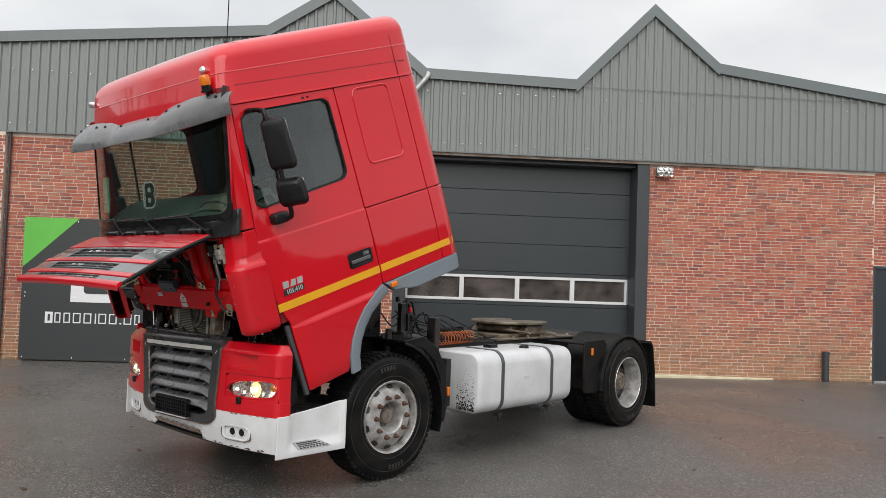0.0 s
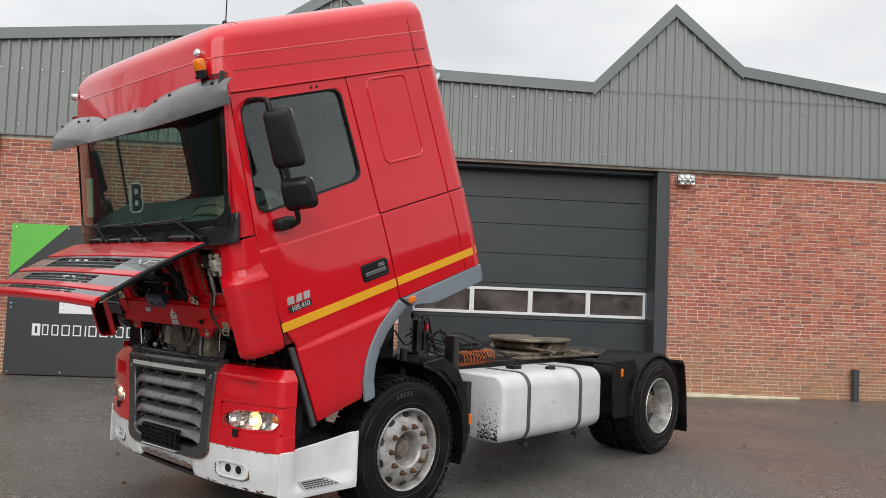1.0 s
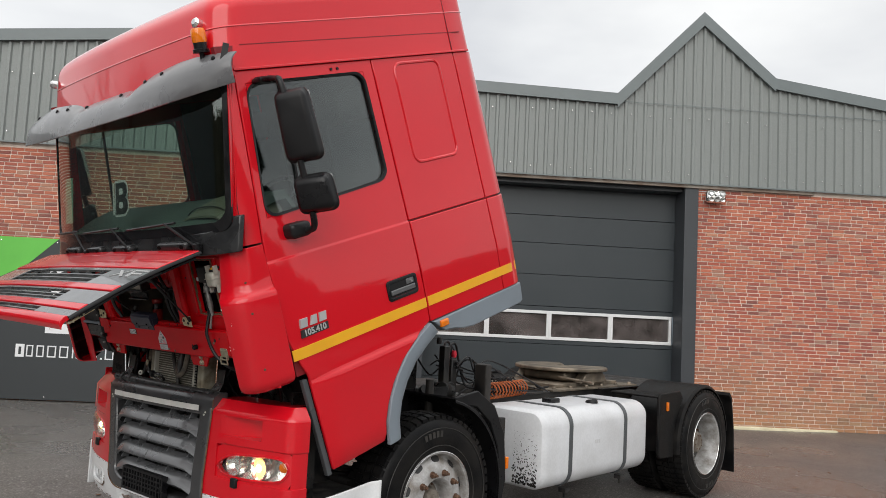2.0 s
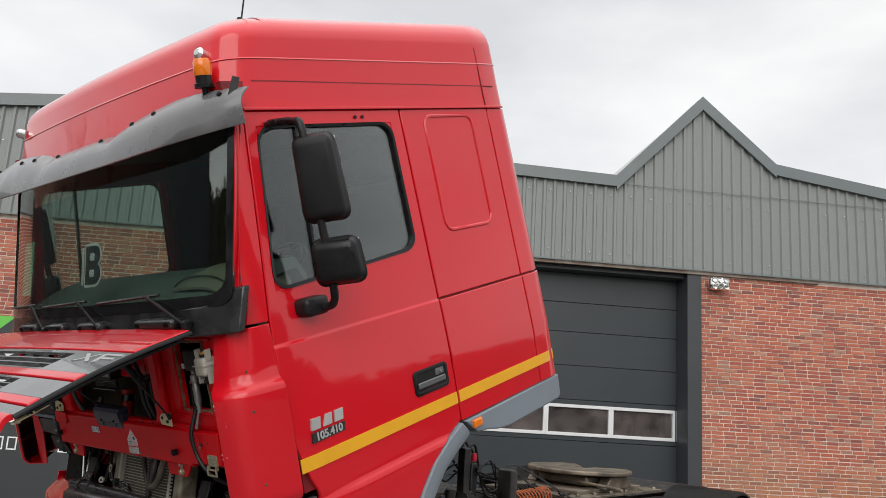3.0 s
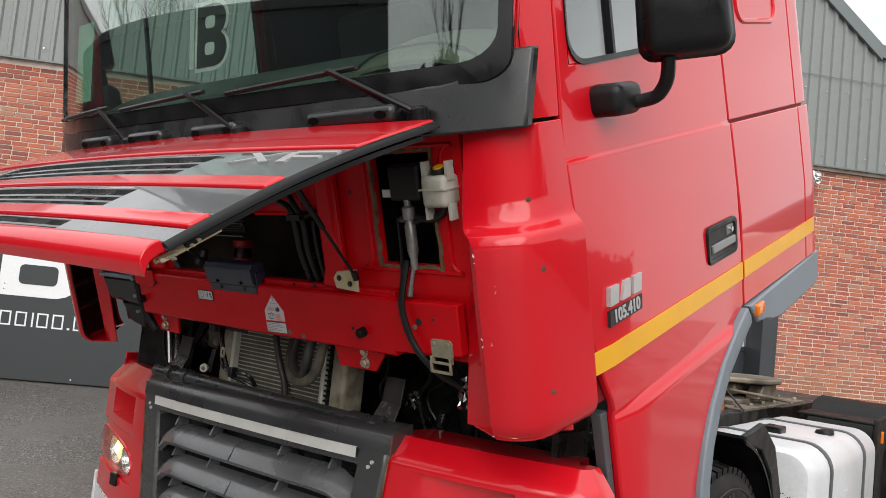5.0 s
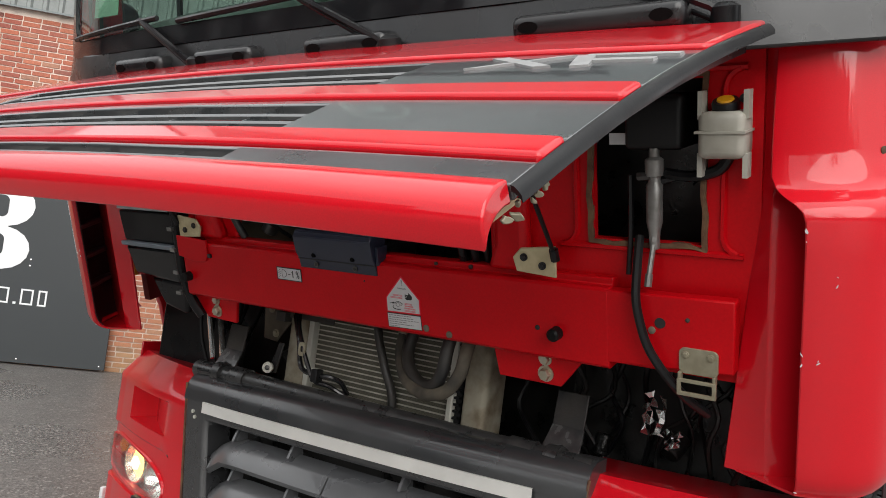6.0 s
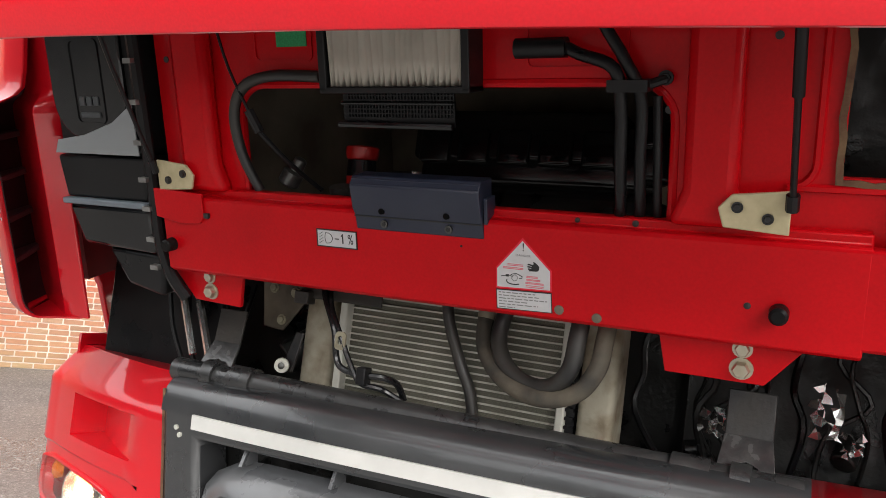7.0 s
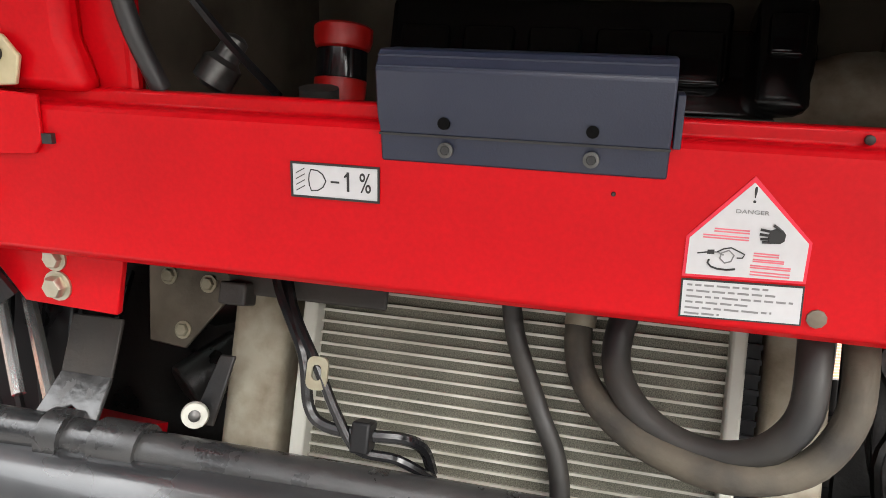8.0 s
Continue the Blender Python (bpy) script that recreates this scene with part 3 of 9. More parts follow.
def make_cladding():
    bm = bmesh.new()
    pitch, s, prev = 0.165, -24.0, None
    # trapezoidal ribs, 30 mm deep
    knots = []
    while s < 14.0:
        knots += [(s, -0.045), (s + 0.095, -0.045), (s + 0.112, -0.075), (s + 0.148, -0.075)]
        s += pitch
    for st in [p[0] for p in ROOFLINE if -24 < p[0] < 14]:
        ph = (st + 24.0) % pitch
        knots.append((st, -0.075 if 0.112 <= ph <= 0.148 else -0.045 if ph <= 0.095 else -0.06))
    knots.sort()
    for s, d in knots:
        a, b = bm.verts.new((s, d, EAVE - 0.03)), bm.verts.new((s, d, roof_z(s) - 0.02))
        if prev:
            bm.faces.new((prev[0], a, b, prev[1]))
        prev = (a, b)
    clad = thing("cladding", bm, CLAD, tuple(WALL @ Vector((0, 0, EAVE))), "grey-green trapezoidal steel cladding above the brickwork", "cladding", kind="structure", m=WALL, sharp=3)
    clad.data.polygons.foreach_set("use_smooth", [False] * len(clad.data.polygons))
    clad.modifiers.new("gauge", "SOLIDIFY").thickness = 0.004
    # overlap of the upper gable sheets
    bm = bmesh.new()
    for i, s in enumerate(span(4.3, 9.6, 32)[:-1]):
        z = 5.28 - (0.004 * (i % 3)) - 0.02 * (s - 4.3) / 5.3
        box(bm, s, s + 0.155, -0.0835, -0.0795, z - 0.011, z)
    part("sheet_lap", bm, VERGE, clad, m=WALL)
    # fixing screws
    bm = bmesh.new()
    rnd = random.Random(4)
    for z0 in (EAVE + 0.12, EAVE + 1.05):
        s = -9.9
        while s < 12:
            if roof_z(s) > z0 + 0.15 and rnd.random() < 0.8:
                z = z0 + rnd.uniform(-0.02, 0.02)
                lathe(bm, [(0.013, 0), (0.013, 0.004), (0.008, 0.010)], 6, Matrix.Translation((s + 0.135, -0.08, z)) @ Matrix.Rotation(radians(90), 4, "X"))
            s += 0.33
    part("screw_heads", bm, BRIGHT, clad, "pale screw heads", m=WALL)
    # drip edge under the sheets
    bm = boxes((-24, 14, -0.10, -0.075, EAVE - 0.05, EAVE - 0.028))
    part("drip_edge", bm, VERGE, clad, m=WALL)
    # backing of the sheets
    bm = bmesh.new()
    prism(bm, [(-24, EAVE), (14, EAVE)] + [(s, z - 0.06) for s, z in reversed([(-24, roof_z(-24))] + ROOFLINE[1:-1] + [(14, roof_z(14))])], "y", 0.0, 0.25)
    part("backing", bm, FRAMEGREY, clad, m=WALL)
    # roofs and verge flashings
    bm = bmesh.new()
    for (a, za), (b, zb) in zip(ROOFLINE, ROOFLINE[1:]):
        q = [(a, -0.02, za), (b, -0.02, zb), (b, 16, zb), (a, 16, za)]
        lo = [bm.verts.new((x, y, z - 0.05)) for x, y, z in q]
        hi = [bm.verts.new((x, y, z + 0.02)) for x, y, z in q]
        bm.faces.new(lo)
        bm.faces.new(hi)
        for i in range(4):
            bm.faces.new((lo[i], lo[(i + 1) % 4], hi[(i + 1) % 4], hi[i]))
    thing("roof", bm, ROOFING, tuple(WALL @ Vector((0, 5, 5))), "pale sheet roof with two steep gables", "roof", kind="structure", m=WALL)
    for (a, za), (b, zb) in zip(ROOFLINE, ROOFLINE[1:]):
        ln = math.hypot(b - a, zb - za)
        nx, nz = -(zb - za) / ln, (b - a) / ln
        bm = bmesh.new()
        prism(bm, [(a, za + 0.03), (b, zb + 0.03), (b - nx * 0.0, zb - 0.13 / nz * 1.0), (a, za - 0.13 / nz * 1.0)], "y", -0.125, -0.085)
        prism(bm, [(a, za + 0.03), (b, zb + 0.03), (b, zb + 0.055), (a, za + 0.055)], "y", -0.125, 0.18)
        thing("trim", bm, VERGE, tuple(WALL @ Vector(((a + b) / 2, -0.1, (za + zb) / 2))), "folded grey verge flashing along the roof edge", "flashing", group="verge flashings", kind="structure", m=WALL)


make_cladding()


def make_big_door():
    frame = thing("door_1", boxes((DOOR_R - 0.23, DOOR_R, -0.02, 0.46, 0, DOOR_TOP), (DOOR_L, DOOR_L + 0.23, -0.02, 0.46, 0, DOOR_TOP), (DOOR_L + 0.23, DOOR_R - 0.23, 0.1, 0.46, DOOR_TOP - 0.08, DOOR_TOP)), FRAMEGREY, tuple(WALL @ Vector((3.3, 0.2, 0))),
                  "closed anthracite sectional overhead door with a window row", "overhead door", kind="structure", bevel=0.006, m=WALL)
    s0, s1, y = DOOR_L + 0.23, DOOR_R - 0.23, 0.40
    heights = [0.02, 0.60, 1.20, 1.83, 2.36, 2.89, 3.36, 3.84]
    for k, (a, b) in enumerate(zip(heights, heights[1:])):
        bm = bmesh.new()
        if k == 2:
            for p, q in ((a + 0.004, 1.275), (1.755, b - 0.004)):
                box(bm, s0, s1, y, y + 0.05, p, q)
            box(bm, s0, 1.19, y, y + 0.05, 1.275, 1.755)
            box(bm, 5.375, s1, y, y + 0.05, 1.275, 1.755)
        else:
            box(bm, s0, s1, y, y + 0.05, a + 0.003, b - 0.003)
        part("door_panel", bm, DOORGREY, frame, bevel=0.004, m=WALL)
    part("door_core", boxes((s0, s1, y + 0.052, y + 0.06, 0.02, 1.27), (s0, s1, y + 0.052, y + 0.06, 1.76, 3.84)), BLACK, frame, m=WALL)
    edges = span(1.19, 5.375, 4)
    for k in range(4):
        a, b = edges[k], edges[k + 1]
        bm = ring(bmesh.new(), [(a, 1.275), (b, 1.275), (b, 1.755), (a, 1.755)], [(a + 0.04, 1.325), (b - 0.04, 1.325), (b - 0.04, 1.705), (a + 0.04, 1.705)], "y", y - 0.015, y + 0.045)
        win = part("window", bm, PVC, frame, "white framed window in the door", bevel=0.005, m=WALL)
        pane = part("pane", boxes((a + 0.04, b - 0.04, y + 0.02, y + 0.03, 1.325, 1.705)), PANE, win, m=WALL)
        pane.visible_shadow = False
    part("end_cap", boxes((5.385, s1, y - 0.012, y + 0.01, 1.28, 1.75)), GREY, frame, m=WALL)
    part("threshold", boxes((s0, s1, y - 0.02, y + 0.06, 0, 0.02)), RUBBER, frame, m=WALL)
    # shed behind the panes: added walls, the dimness put into their colour
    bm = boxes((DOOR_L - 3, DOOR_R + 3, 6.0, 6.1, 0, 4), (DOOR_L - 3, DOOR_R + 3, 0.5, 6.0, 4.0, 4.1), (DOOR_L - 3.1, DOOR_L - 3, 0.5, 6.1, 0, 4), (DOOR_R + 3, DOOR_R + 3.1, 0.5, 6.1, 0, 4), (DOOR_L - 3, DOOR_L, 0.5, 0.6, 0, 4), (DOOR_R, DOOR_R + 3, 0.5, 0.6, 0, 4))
    thing("wall_5", bm, DASHDARK, tuple(WALL @ Vector((3.3, 3, 0))), "added workshop walls behind the door, coloured dark for a dim room", "wall", kind="structure", m=WALL)
    bm = bmesh.new()
    box(bm, 1.2, 7.6, -0.055, 0.0, 3.90, 3.955)
    box(bm, 1.2, 6.0, -0.035, 0.0, 3.955, 3.985)
    thing("lintel", bm, RAILWOOD, tuple(WALL @ Vector((3.5, 0, 3.9))), "weathered steel lintel rail below the cladding", "lintel", kind="structure", bevel=0.004, m=WALL)


make_big_door()


def make_small_things():
    d = thing("door_2", boxes((10.0, 11.0, 0.03, 0.10, 0.02, 2.14)), DOORGREY, tuple(WALL @ Vector((10.5, 0.05, 0))), "closed dark grey steel door in the brick wall", "door", kind="structure", bevel=0.006, m=WALL)
    part("frame", boxes((9.985, 10.03, 0.0, 0.12, 0, 2.18), (10.97, 11.015, 0.0, 0.12, 0, 2.18), (10.03, 10.97, 0.0, 0.12, 2.13, 2.18)), FRAMEGREY, d, bevel=0.004, m=WALL)
    bm = bmesh.new()
    lathe(bm, [(0.058, 0.0), (0.058, 0.50), (0.066, 0.50), (0.066, 0.545), (0.05, 0.552)], 24, Matrix.Translation((9.02, -0.10, 0)))
    thing("bollard", bm, FRAMEGREY, tuple(WALL @ Vector((9.02, -0.10, 0))), "short dark pipe bollard with a cap before the wall", "bollard", m=WALL)
    bm = bmesh.new()
    for i, s in enumerate(span(5.66, 8.05, 4)[:-1]):
        box(bm, s, s + 0.59, -0.15 + 0.03 * i, 0.0, -0.02, 0.045 - 0.006 * i)
    thing("kerb", bm, KERB, tuple(WALL @ Vector((6.7, -0.06, 0))), "pale worn kerb strip at the foot of the wall", "kerb", kind="structure", bevel=0.008, m=WALL)
    # floodlight
    lamp = root("floodlight", tuple(WALL @ Vector((5.86, -0.15, 3.77))), "silver twin-lens floodlight under the cladding", "floodlight")
    bm = rbox(5.70, 6.03, -0.20, -0.06, 3.66, 3.86, 0.06, 5)
    part("housing", bm, REFLECT, lamp, m=WALL)
    for k, s in enumerate((5.77, 5.865, 5.96, 5.77, 5.865, 5.96)):
        z = 3.805 if k < 3 else 3.715
        bm = bmesh.new()
        lathe(bm, [(0.050, -0.02), (0.050, 0.012), (0.042, 0.022), (0.036, 0.006), (0.012, -0.004)], 20, WALL @ Matrix.Translation((s, -0.195, z)) @ Matrix.Rotation(radians(90 - 14 * (1 if k < 3 else -1)), 4, "X"))
        part("lens", bm, REFLECT if k % 2 else ZINC, lamp)
    part("bracket", tubes(([WALL @ Vector((5.86, -0.08, 3.83)), WALL @ Vector((5.80, 0.0, 3.86)), WALL @ Vector((5.62, 0.01, 3.86))], 0.012, 8)), ZINC, lamp)
    # rain pipe at the valley
    bm = tubes(([WALL @ Vector(p) for p in ((1.45, 0.02, 5.42), (1.45, -0.14, 5.34), (1.42, -0.17, 5.26), (1.25, -0.17, 5.05), (1.2, -0.15, 4.98))], 0.045, 12, 4))
    thing("rain_pipe", bm, ZINC, tuple(WALL @ Vector((1.4, -0.1, 5.2))), "pale zinc rain pipe elbow at the roof valley", "rain pipe")
    # pilaster at the left
    bm = boxes((-6.45, -5.86, -0.10, 0.0, 0, EAVE - 0.04))
    thing("wall_6", bm, MORTAR, tuple(WALL @ Vector((-6.1, -0.05, 0))), "brick pilaster on the warehouse wall", "wall", kind="structure", m=WALL)
    thing("rain_pipe", tubes(([WALL @ Vector((-5.80, -0.04, 0)), WALL @ Vector((-5.80, -0.04, 3.98))], 0.022, 10)), FRAMEGREY, tuple(WALL @ Vector((-5.8, -0.04, 0))), "thin dark cable pipe beside the brick pilaster", "pipe")


make_small_things()


def make_sign():
    s0, s1, z1, y = -5.45, -2.73, 2.48, -0.10
    board = thing("sign_board", boxes((s0, s1, y, y + 0.03, 0.02, z1)), SIGNDARK, tuple(WALL @ Vector(((s0 + s1) / 2, y, 0))), "charcoal sign board with a green corner and white lettering bars", "sign", m=WALL)
    bm = bmesh.new()
    prism(bm, [(s0, z1), (s0 + 0.92, z1), (s0 + 0.02, 1.63), (s0, 1.63)], "y", y - 0.004, y)
    part("green_corner", bm, SIGNGREEN, board, m=WALL)
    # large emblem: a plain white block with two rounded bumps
    bm = bmesh.new()
    pts = [(-4.62, 1.03), (-3.98, 1.03)]
    for cz in (1.27, 1.75):
        pts += [(-3.98 + 0.30 * math.sin(t), cz - 0.24 * math.cos(t)) for t in span(0.15, math.pi - 0.15, 8)]
    pts += [(-3.98, 2.00), (-4.62, 2.00)]
    prism(bm, pts, "y", y - 0.004, y)
    part("emblem", bm, SIGNWHITE, board, m=WALL)
    bm = bmesh.new()
    for cz in (1.30, 1.73):
        bm = prism(bmesh.new(), rrect(-4.40, -3.95, cz - 0.12, cz + 0.12, 0.06), "y", y - 0.008, y - 0.004)
        part("emblem_counter", bm, SIGNDARK, board, m=WALL)
    # name line as bars
    s = -5.03
    for k, w in enumerate((0.13, 0.12, 0.13, 0.15, 0.15, 0.04, 0.15, 0.15, 0.04, 0.15, 0.11)):
        bm = bmesh.new()
        if k == 0:
            ring(bm, [(s, 0.655), (s + w, 0.655), (s + w, 0.85), (s, 0.85)], [(s + 0.045, 0.695), (s + w - 0.045, 0.695), (s + w - 0.045, 0.81), (s + 0.045, 0.81)], "y", y - 0.004, y)
        elif k == 8:
            box(bm, s, s + 0.03, y - 0.004, y, 0.665, 0.69)
        elif w < 0.1:
            box(bm, s + 0.01, s + 0.03, y - 0.004, y, 0.665, 0.84)
        else:
            ring(bm, [(s, 0.665), (s + w - 0.02, 0.665), (s + w - 0.02, 0.84), (s, 0.84)], [(s + 0.018, 0.683), (s + w - 0.038, 0.683), (s + w - 0.038, 0.822), (s + 0.018, 0.822)], "y", y - 0.004, y)
        part("letter_bar", bm, SIGNWHITE, board, m=WALL)
        s += w + 0.03
    bm = bmesh.new()
    for ss in (s0 + 0.06, s0 + 0.9, s0 + 1.8, s1 - 0.06):
        for z in (0.06, 1.10, 1.17, z1 - 0.06):
            bm = bmesh.new()
            lathe(bm, [(0.012, 0), (0.012, 0.004), (0.006, 0.007)], 8, Matrix.Translation((ss, y, z)) @ Matrix.Rotation(radians(90), 4, "X"))
            part("screw_head", bm, BRIGHT, board, m=WALL)


make_sign()


def make_litter():
    rnd = random.Random(8)
    spots = [(0.285, 2.254), (7.64, -0.375), (3.75, -1.45), (1.1, 3.9), (0.7, 3.3), (1.4, 3.1), (2.0, 4.4), (-1.0, 3.1), (5.4, -1.0), (6.4, -0.4), (8.6, 0.2), (9.3, -0.6), (-0.4, 4.2), (7.0, -2.2), (-0.9, 1.6)]
    for x, y in spots:
        bm = bmesh.new()
        a, w = rnd.uniform(0, 6), rnd.uniform(0.02, 0.035)
        pts = [(-1.2, 0, 0.1), (-0.4, 0.6, 0.35), (0.5, 0.5, 0.15), (1.3, 0, 0.4), (0.4, -0.55, 0.3), (-0.5, -0.5, 0.1)]
        top = [bm.verts.new((x + w * (p[0] * math.cos(a) - p[1] * math.sin(a)), y + w * (p[0] * math.sin(a) + p[1] * math.cos(a)), 0.003 + w * p[2] * 0.6)) for p in pts]
        c = bm.verts.new((x, y, 0.004 + w * 0.1))
        low = [bm.verts.new((v.co.x, v.co.y, v.co.z - 0.002)) for v in top]
        cl = bm.verts.new((x, y, 0.002))
        for i in range(6):
            j = (i + 1) % 6
            bm.faces.new((top[i], top[j], c))
            bm.faces.new((low[j], low[i], cl))
            bm.faces.new((top[i], low[i], low[j], top[j]))
        thing("dead_leaf", bm, LEAF, (x, y, 0.0), "curled brown dead leaf on the asphalt", "leaf", group="dead leaves")


make_litter()


# ---- unseen, added for glass and paint to mirror: a dark wing beside the yard and bare trees beyond ----
# out of view; put here to darken part of the windscreen's reflection
WING_S = -11.3
bm = boxes((WING_S - 0.30, WING_S, -11.0, 0.0, -0.05, 4.2))
wing = thing("wall_7", bm, DOORGREY, tuple(WALL @ Vector((WING_S, -5, 0))), "unseen dark sheeted wing added for the windscreen to mirror", "wall", kind="structure", m=WALL)
bm = bmesh.new()
y = -11.0
while y < -0.2:
    box(bm, WING_S, WING_S + 0.03, y, y + 0.05, 0.0, 4.1)
    y += 0.25
part("rib", bm, DOORGREY, wing, m=WALL)
part("fascia", boxes((WING_S - 0.3, WING_S + 0.06, -11.0, -0.1, 4.2, 4.35)), SIGNDARK, wing, "dark fascia band", m=WALL)


def bare_tree(x, y, h, seed):
    rnd = random.Random(seed)
    bm = bmesh.new()

    def grow(p, d, length, r, level):
        q = p + d * length * 0.5 + Vector((rnd.uniform(-1, 1), rnd.uniform(-1, 1), 0)) * length * 0.06
        e = q + (d + Vector((rnd.uniform(-0.25, 0.25), rnd.uniform(-0.25, 0.25), 0.1))).normalized() * length * 0.5
        rows = []
        for c, rr in ((p, r), (q, r * 0.8), (e, r * 0.55)):
            o = d.orthogonal().normalized()
            s = d.cross(o)
            rows.append([bm.verts.new(c + rr * (math.cos(t) * o + math.sin(t) * s)) for t in (0, 2.1, 4.2)])
        for a, b in zip(rows, rows[1:]):
            for k in range(3):
                bm.faces.new((a[k], a[(k + 1) % 3], b[(k + 1) % 3], b[k]))
        if level < 5:
            for k in range(3 if level else 5):
                dd = (d + Vector((rnd.uniform(-1, 1), rnd.uniform(-1, 1), rnd.uniform(-0.1, 0.7))) * 0.8).normalized()
                grow(e if k else q, dd, length * rnd.uniform(0.6, 0.8), r * 0.5, level + 1)
    grow(Vector((x, y, -0.1)), Vector((0, 0, 1)), h * 0.36, h * 0.022, 0)
    t = thing("tree", bm, BARK, (x, y, 0), "bare winter tree beyond the yard", "tree", group="bare trees")
    return t


for k, (x, y, h) in enumerate(((-17, 27, 11), (-13, 31, 13), (-22, 22, 10), (-26, 6, 12), (-27, -4, 11), (-24, -14, 12), (-31, -20, 12))):
    bare_tree(x, y, h, 30 + k)


# ring out of view, added to hide the low sky from mirroring surfaces
def hedge():
    bm = bmesh.new()
    rnd = random.Random(6)

    def top(a):
        return 5.0 + 1.3 * noise.noise(Vector((a * 4, 0, 1))) + 0.9 * noise.noise(Vector((a * 17, 0, 5)))
    prev = None
    for k in range(221):
        a = radians(140 + 190 * k / 220)
        row = [bm.verts.new(((34 + 0.7 * noise.noise(Vector((a * 30, z, 2)))) * math.cos(a), (34 + 0.7 * noise.noise(Vector((a * 30, z, 2)))) * math.sin(a), z * top(a) - 0.05)) for z in (0, 0.3, 0.6, 0.85, 0.97)]
        if prev:
            for i in range(4):
                bm.faces.new((prev[i], row[i], row[i + 1], prev[i + 1]))
        prev = row
    for k in range(5200):
        a = radians(rnd.uniform(140, 330))
        r = rnd.uniform(32.6, 34.6)
        h = top(a) * (1 - rnd.random() ** 2 * 0.95)
        c = Vector((r * math.cos(a), r * math.sin(a), h))
        s = rnd.uniform(0.18, 0.42)
        v = [bm.verts.new(c + Vector((rnd.uniform(-1, 1), rnd.uniform(-1, 1), rnd.uniform(-1, 1))) * s) for i in range(4)]
        bm.faces.new(v[:3])
        bm.faces.new(v[1:])
    thing("hedge", bm, EVERGREEN, (0, -33, 0), "unseen dark rough hedge around the far yard, added to dim reflections", "hedge", kind="stuff")


hedge()

# ---- the tractor unit: forward is -x, the middle line is y = 1.20, the cab is tipped forward about its hinge ----
MID = 1.20
truck = root("tractor_truck", (2.6, MID, 0), "red two-axle tractor truck, cab tipped forward and hood raised", "truck")
HINGE = Matrix.Translation((0.30, 0, 0.95))
CAB = HINGE @ Matrix.Rotation(radians(-19), 4, "Y") @ HINGE.inverted()
FLIP = Matrix.Translation((0, 2 * MID, 0)) @ Matrix.Diagonal((1, -1, 1, 1))


def side_y(x, z):
    """How far the near cab side stands from y = 0."""
    y = 0.045 * (1 - (x - 0.3) / 1.9) + 0.07 * max(0, z - 1.6)
    if x < 0.40:
        y += 3.0 * (0.40 - x) ** 2
    if x > 2.16:
        y += 4.0 * (x - 2.16) ** 2
    return y


def side(x, z, d=0.0):
    return Vector((x, side_y(x, z) + d, z))


def both(name, make, material, label="", bevel=0.004, parent=None, m=None):
    """The same part on the near and the far side of the cab."""
    a = part(name, make(), material, parent or truck, label, bevel, m=m or CAB)
    b = part(name, make(), material, parent or truck, label, bevel, m=FLIP @ (m or CAB))
    return a, b


# inner shell, seen through the seams
def shell():
    def fn(u, v, d):
        return side(u, v, 0.014 + d)
    return sheet(fn, span(0.36, 2.22, 24), [1.30, 1.5, 1.75, 1.95, 2.13, 2.3, 2.55, 2.81, 2.9, 3.0], skip=lambda u, v: 0.38 < u < 1.26 and 2.13 < v < 2.81, depth=0.03)


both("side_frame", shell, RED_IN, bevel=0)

DOOR_FRONT = [(2.872, 0.425), (1.87, 0.335), (1.44, 0.347), (1.29, 0.418), (0.745, 0.448)]
DOOR_BACK = [(2.872, 1.332), (1.30, 1.332), (1.25, 1.215), (1.18, 1.085), (1.08, 0.975), (0.98, 0.900), (0.86, 0.845), (0.745, 0.820)]


def edge(table, z):
    for (a, x), (b, w) in zip(table, table[1:]):
        if a >= z >= b:
            return x + (w - x) * (z - a) / (b - a)
    return table[-1][1]


def window_warp(x, z):
    """The window's front edge rakes forward and its sill rises to the back."""
    a = max(0.0, min(1.0, (x - 0.48) / 0.77))
    b = max(0.0, min(1.0, (2.80 - z) / 0.65)) * max(0.0, min(1.0, (z - 1.915) / 0.23))
    return x - 0.075 * (1 - a) * b, z + (0.045 * a - 0.012 * (1 - a)) * b


def door_fn(u, v, d):
    f, b = edge(DOOR_FRONT, v), edge(DOOR_BACK, v)
    cols = (0.475, 0.60, 0.75, 0.90, 1.05, 1.16, 1.255)
    x = (f, *cols, b)[u] if b > 1.3 else f + (b - f) * u / 8
    out = 0.0
    if v < 1.27:
        out = 0.022 * min(1, (1.27 - v) / 0.03, u / 1.0, (v - 0.735) / 0.055) + 0.002
    elif v < 1.912:
        out = 0.007
    if 0 < u < 8:
        x, v = window_warp(x, v)
    return side(x, v, d - out)


def door():
    vs = [2.872, 2.84, 2.805, 2.65, 2.45, 2.3, 2.145, 2.05, 1.915, 1.908, 1.7, 1.5, 1.36, 1.30, 1.27, 1.262, 1.25, 1.238, 1.22, 1.15, 1.05, 0.95, 0.86, 0.79, 0.745]
    return sheet(door_fn, list(range(9)), vs, skip=lambda u, v: 1 < u < 7 and 2.145 < v < 2.805, depth=0.022)


doors = both("door", door, RED, "red cab door with a yellow stripe", bevel=0.005)


def window_glass():
    return sheet(lambda u, v, d: side(*window_warp(u, v), 0.016 + d), span(0.46, 1.27, 6), span(2.12, 2.82, 6), depth=0.005)


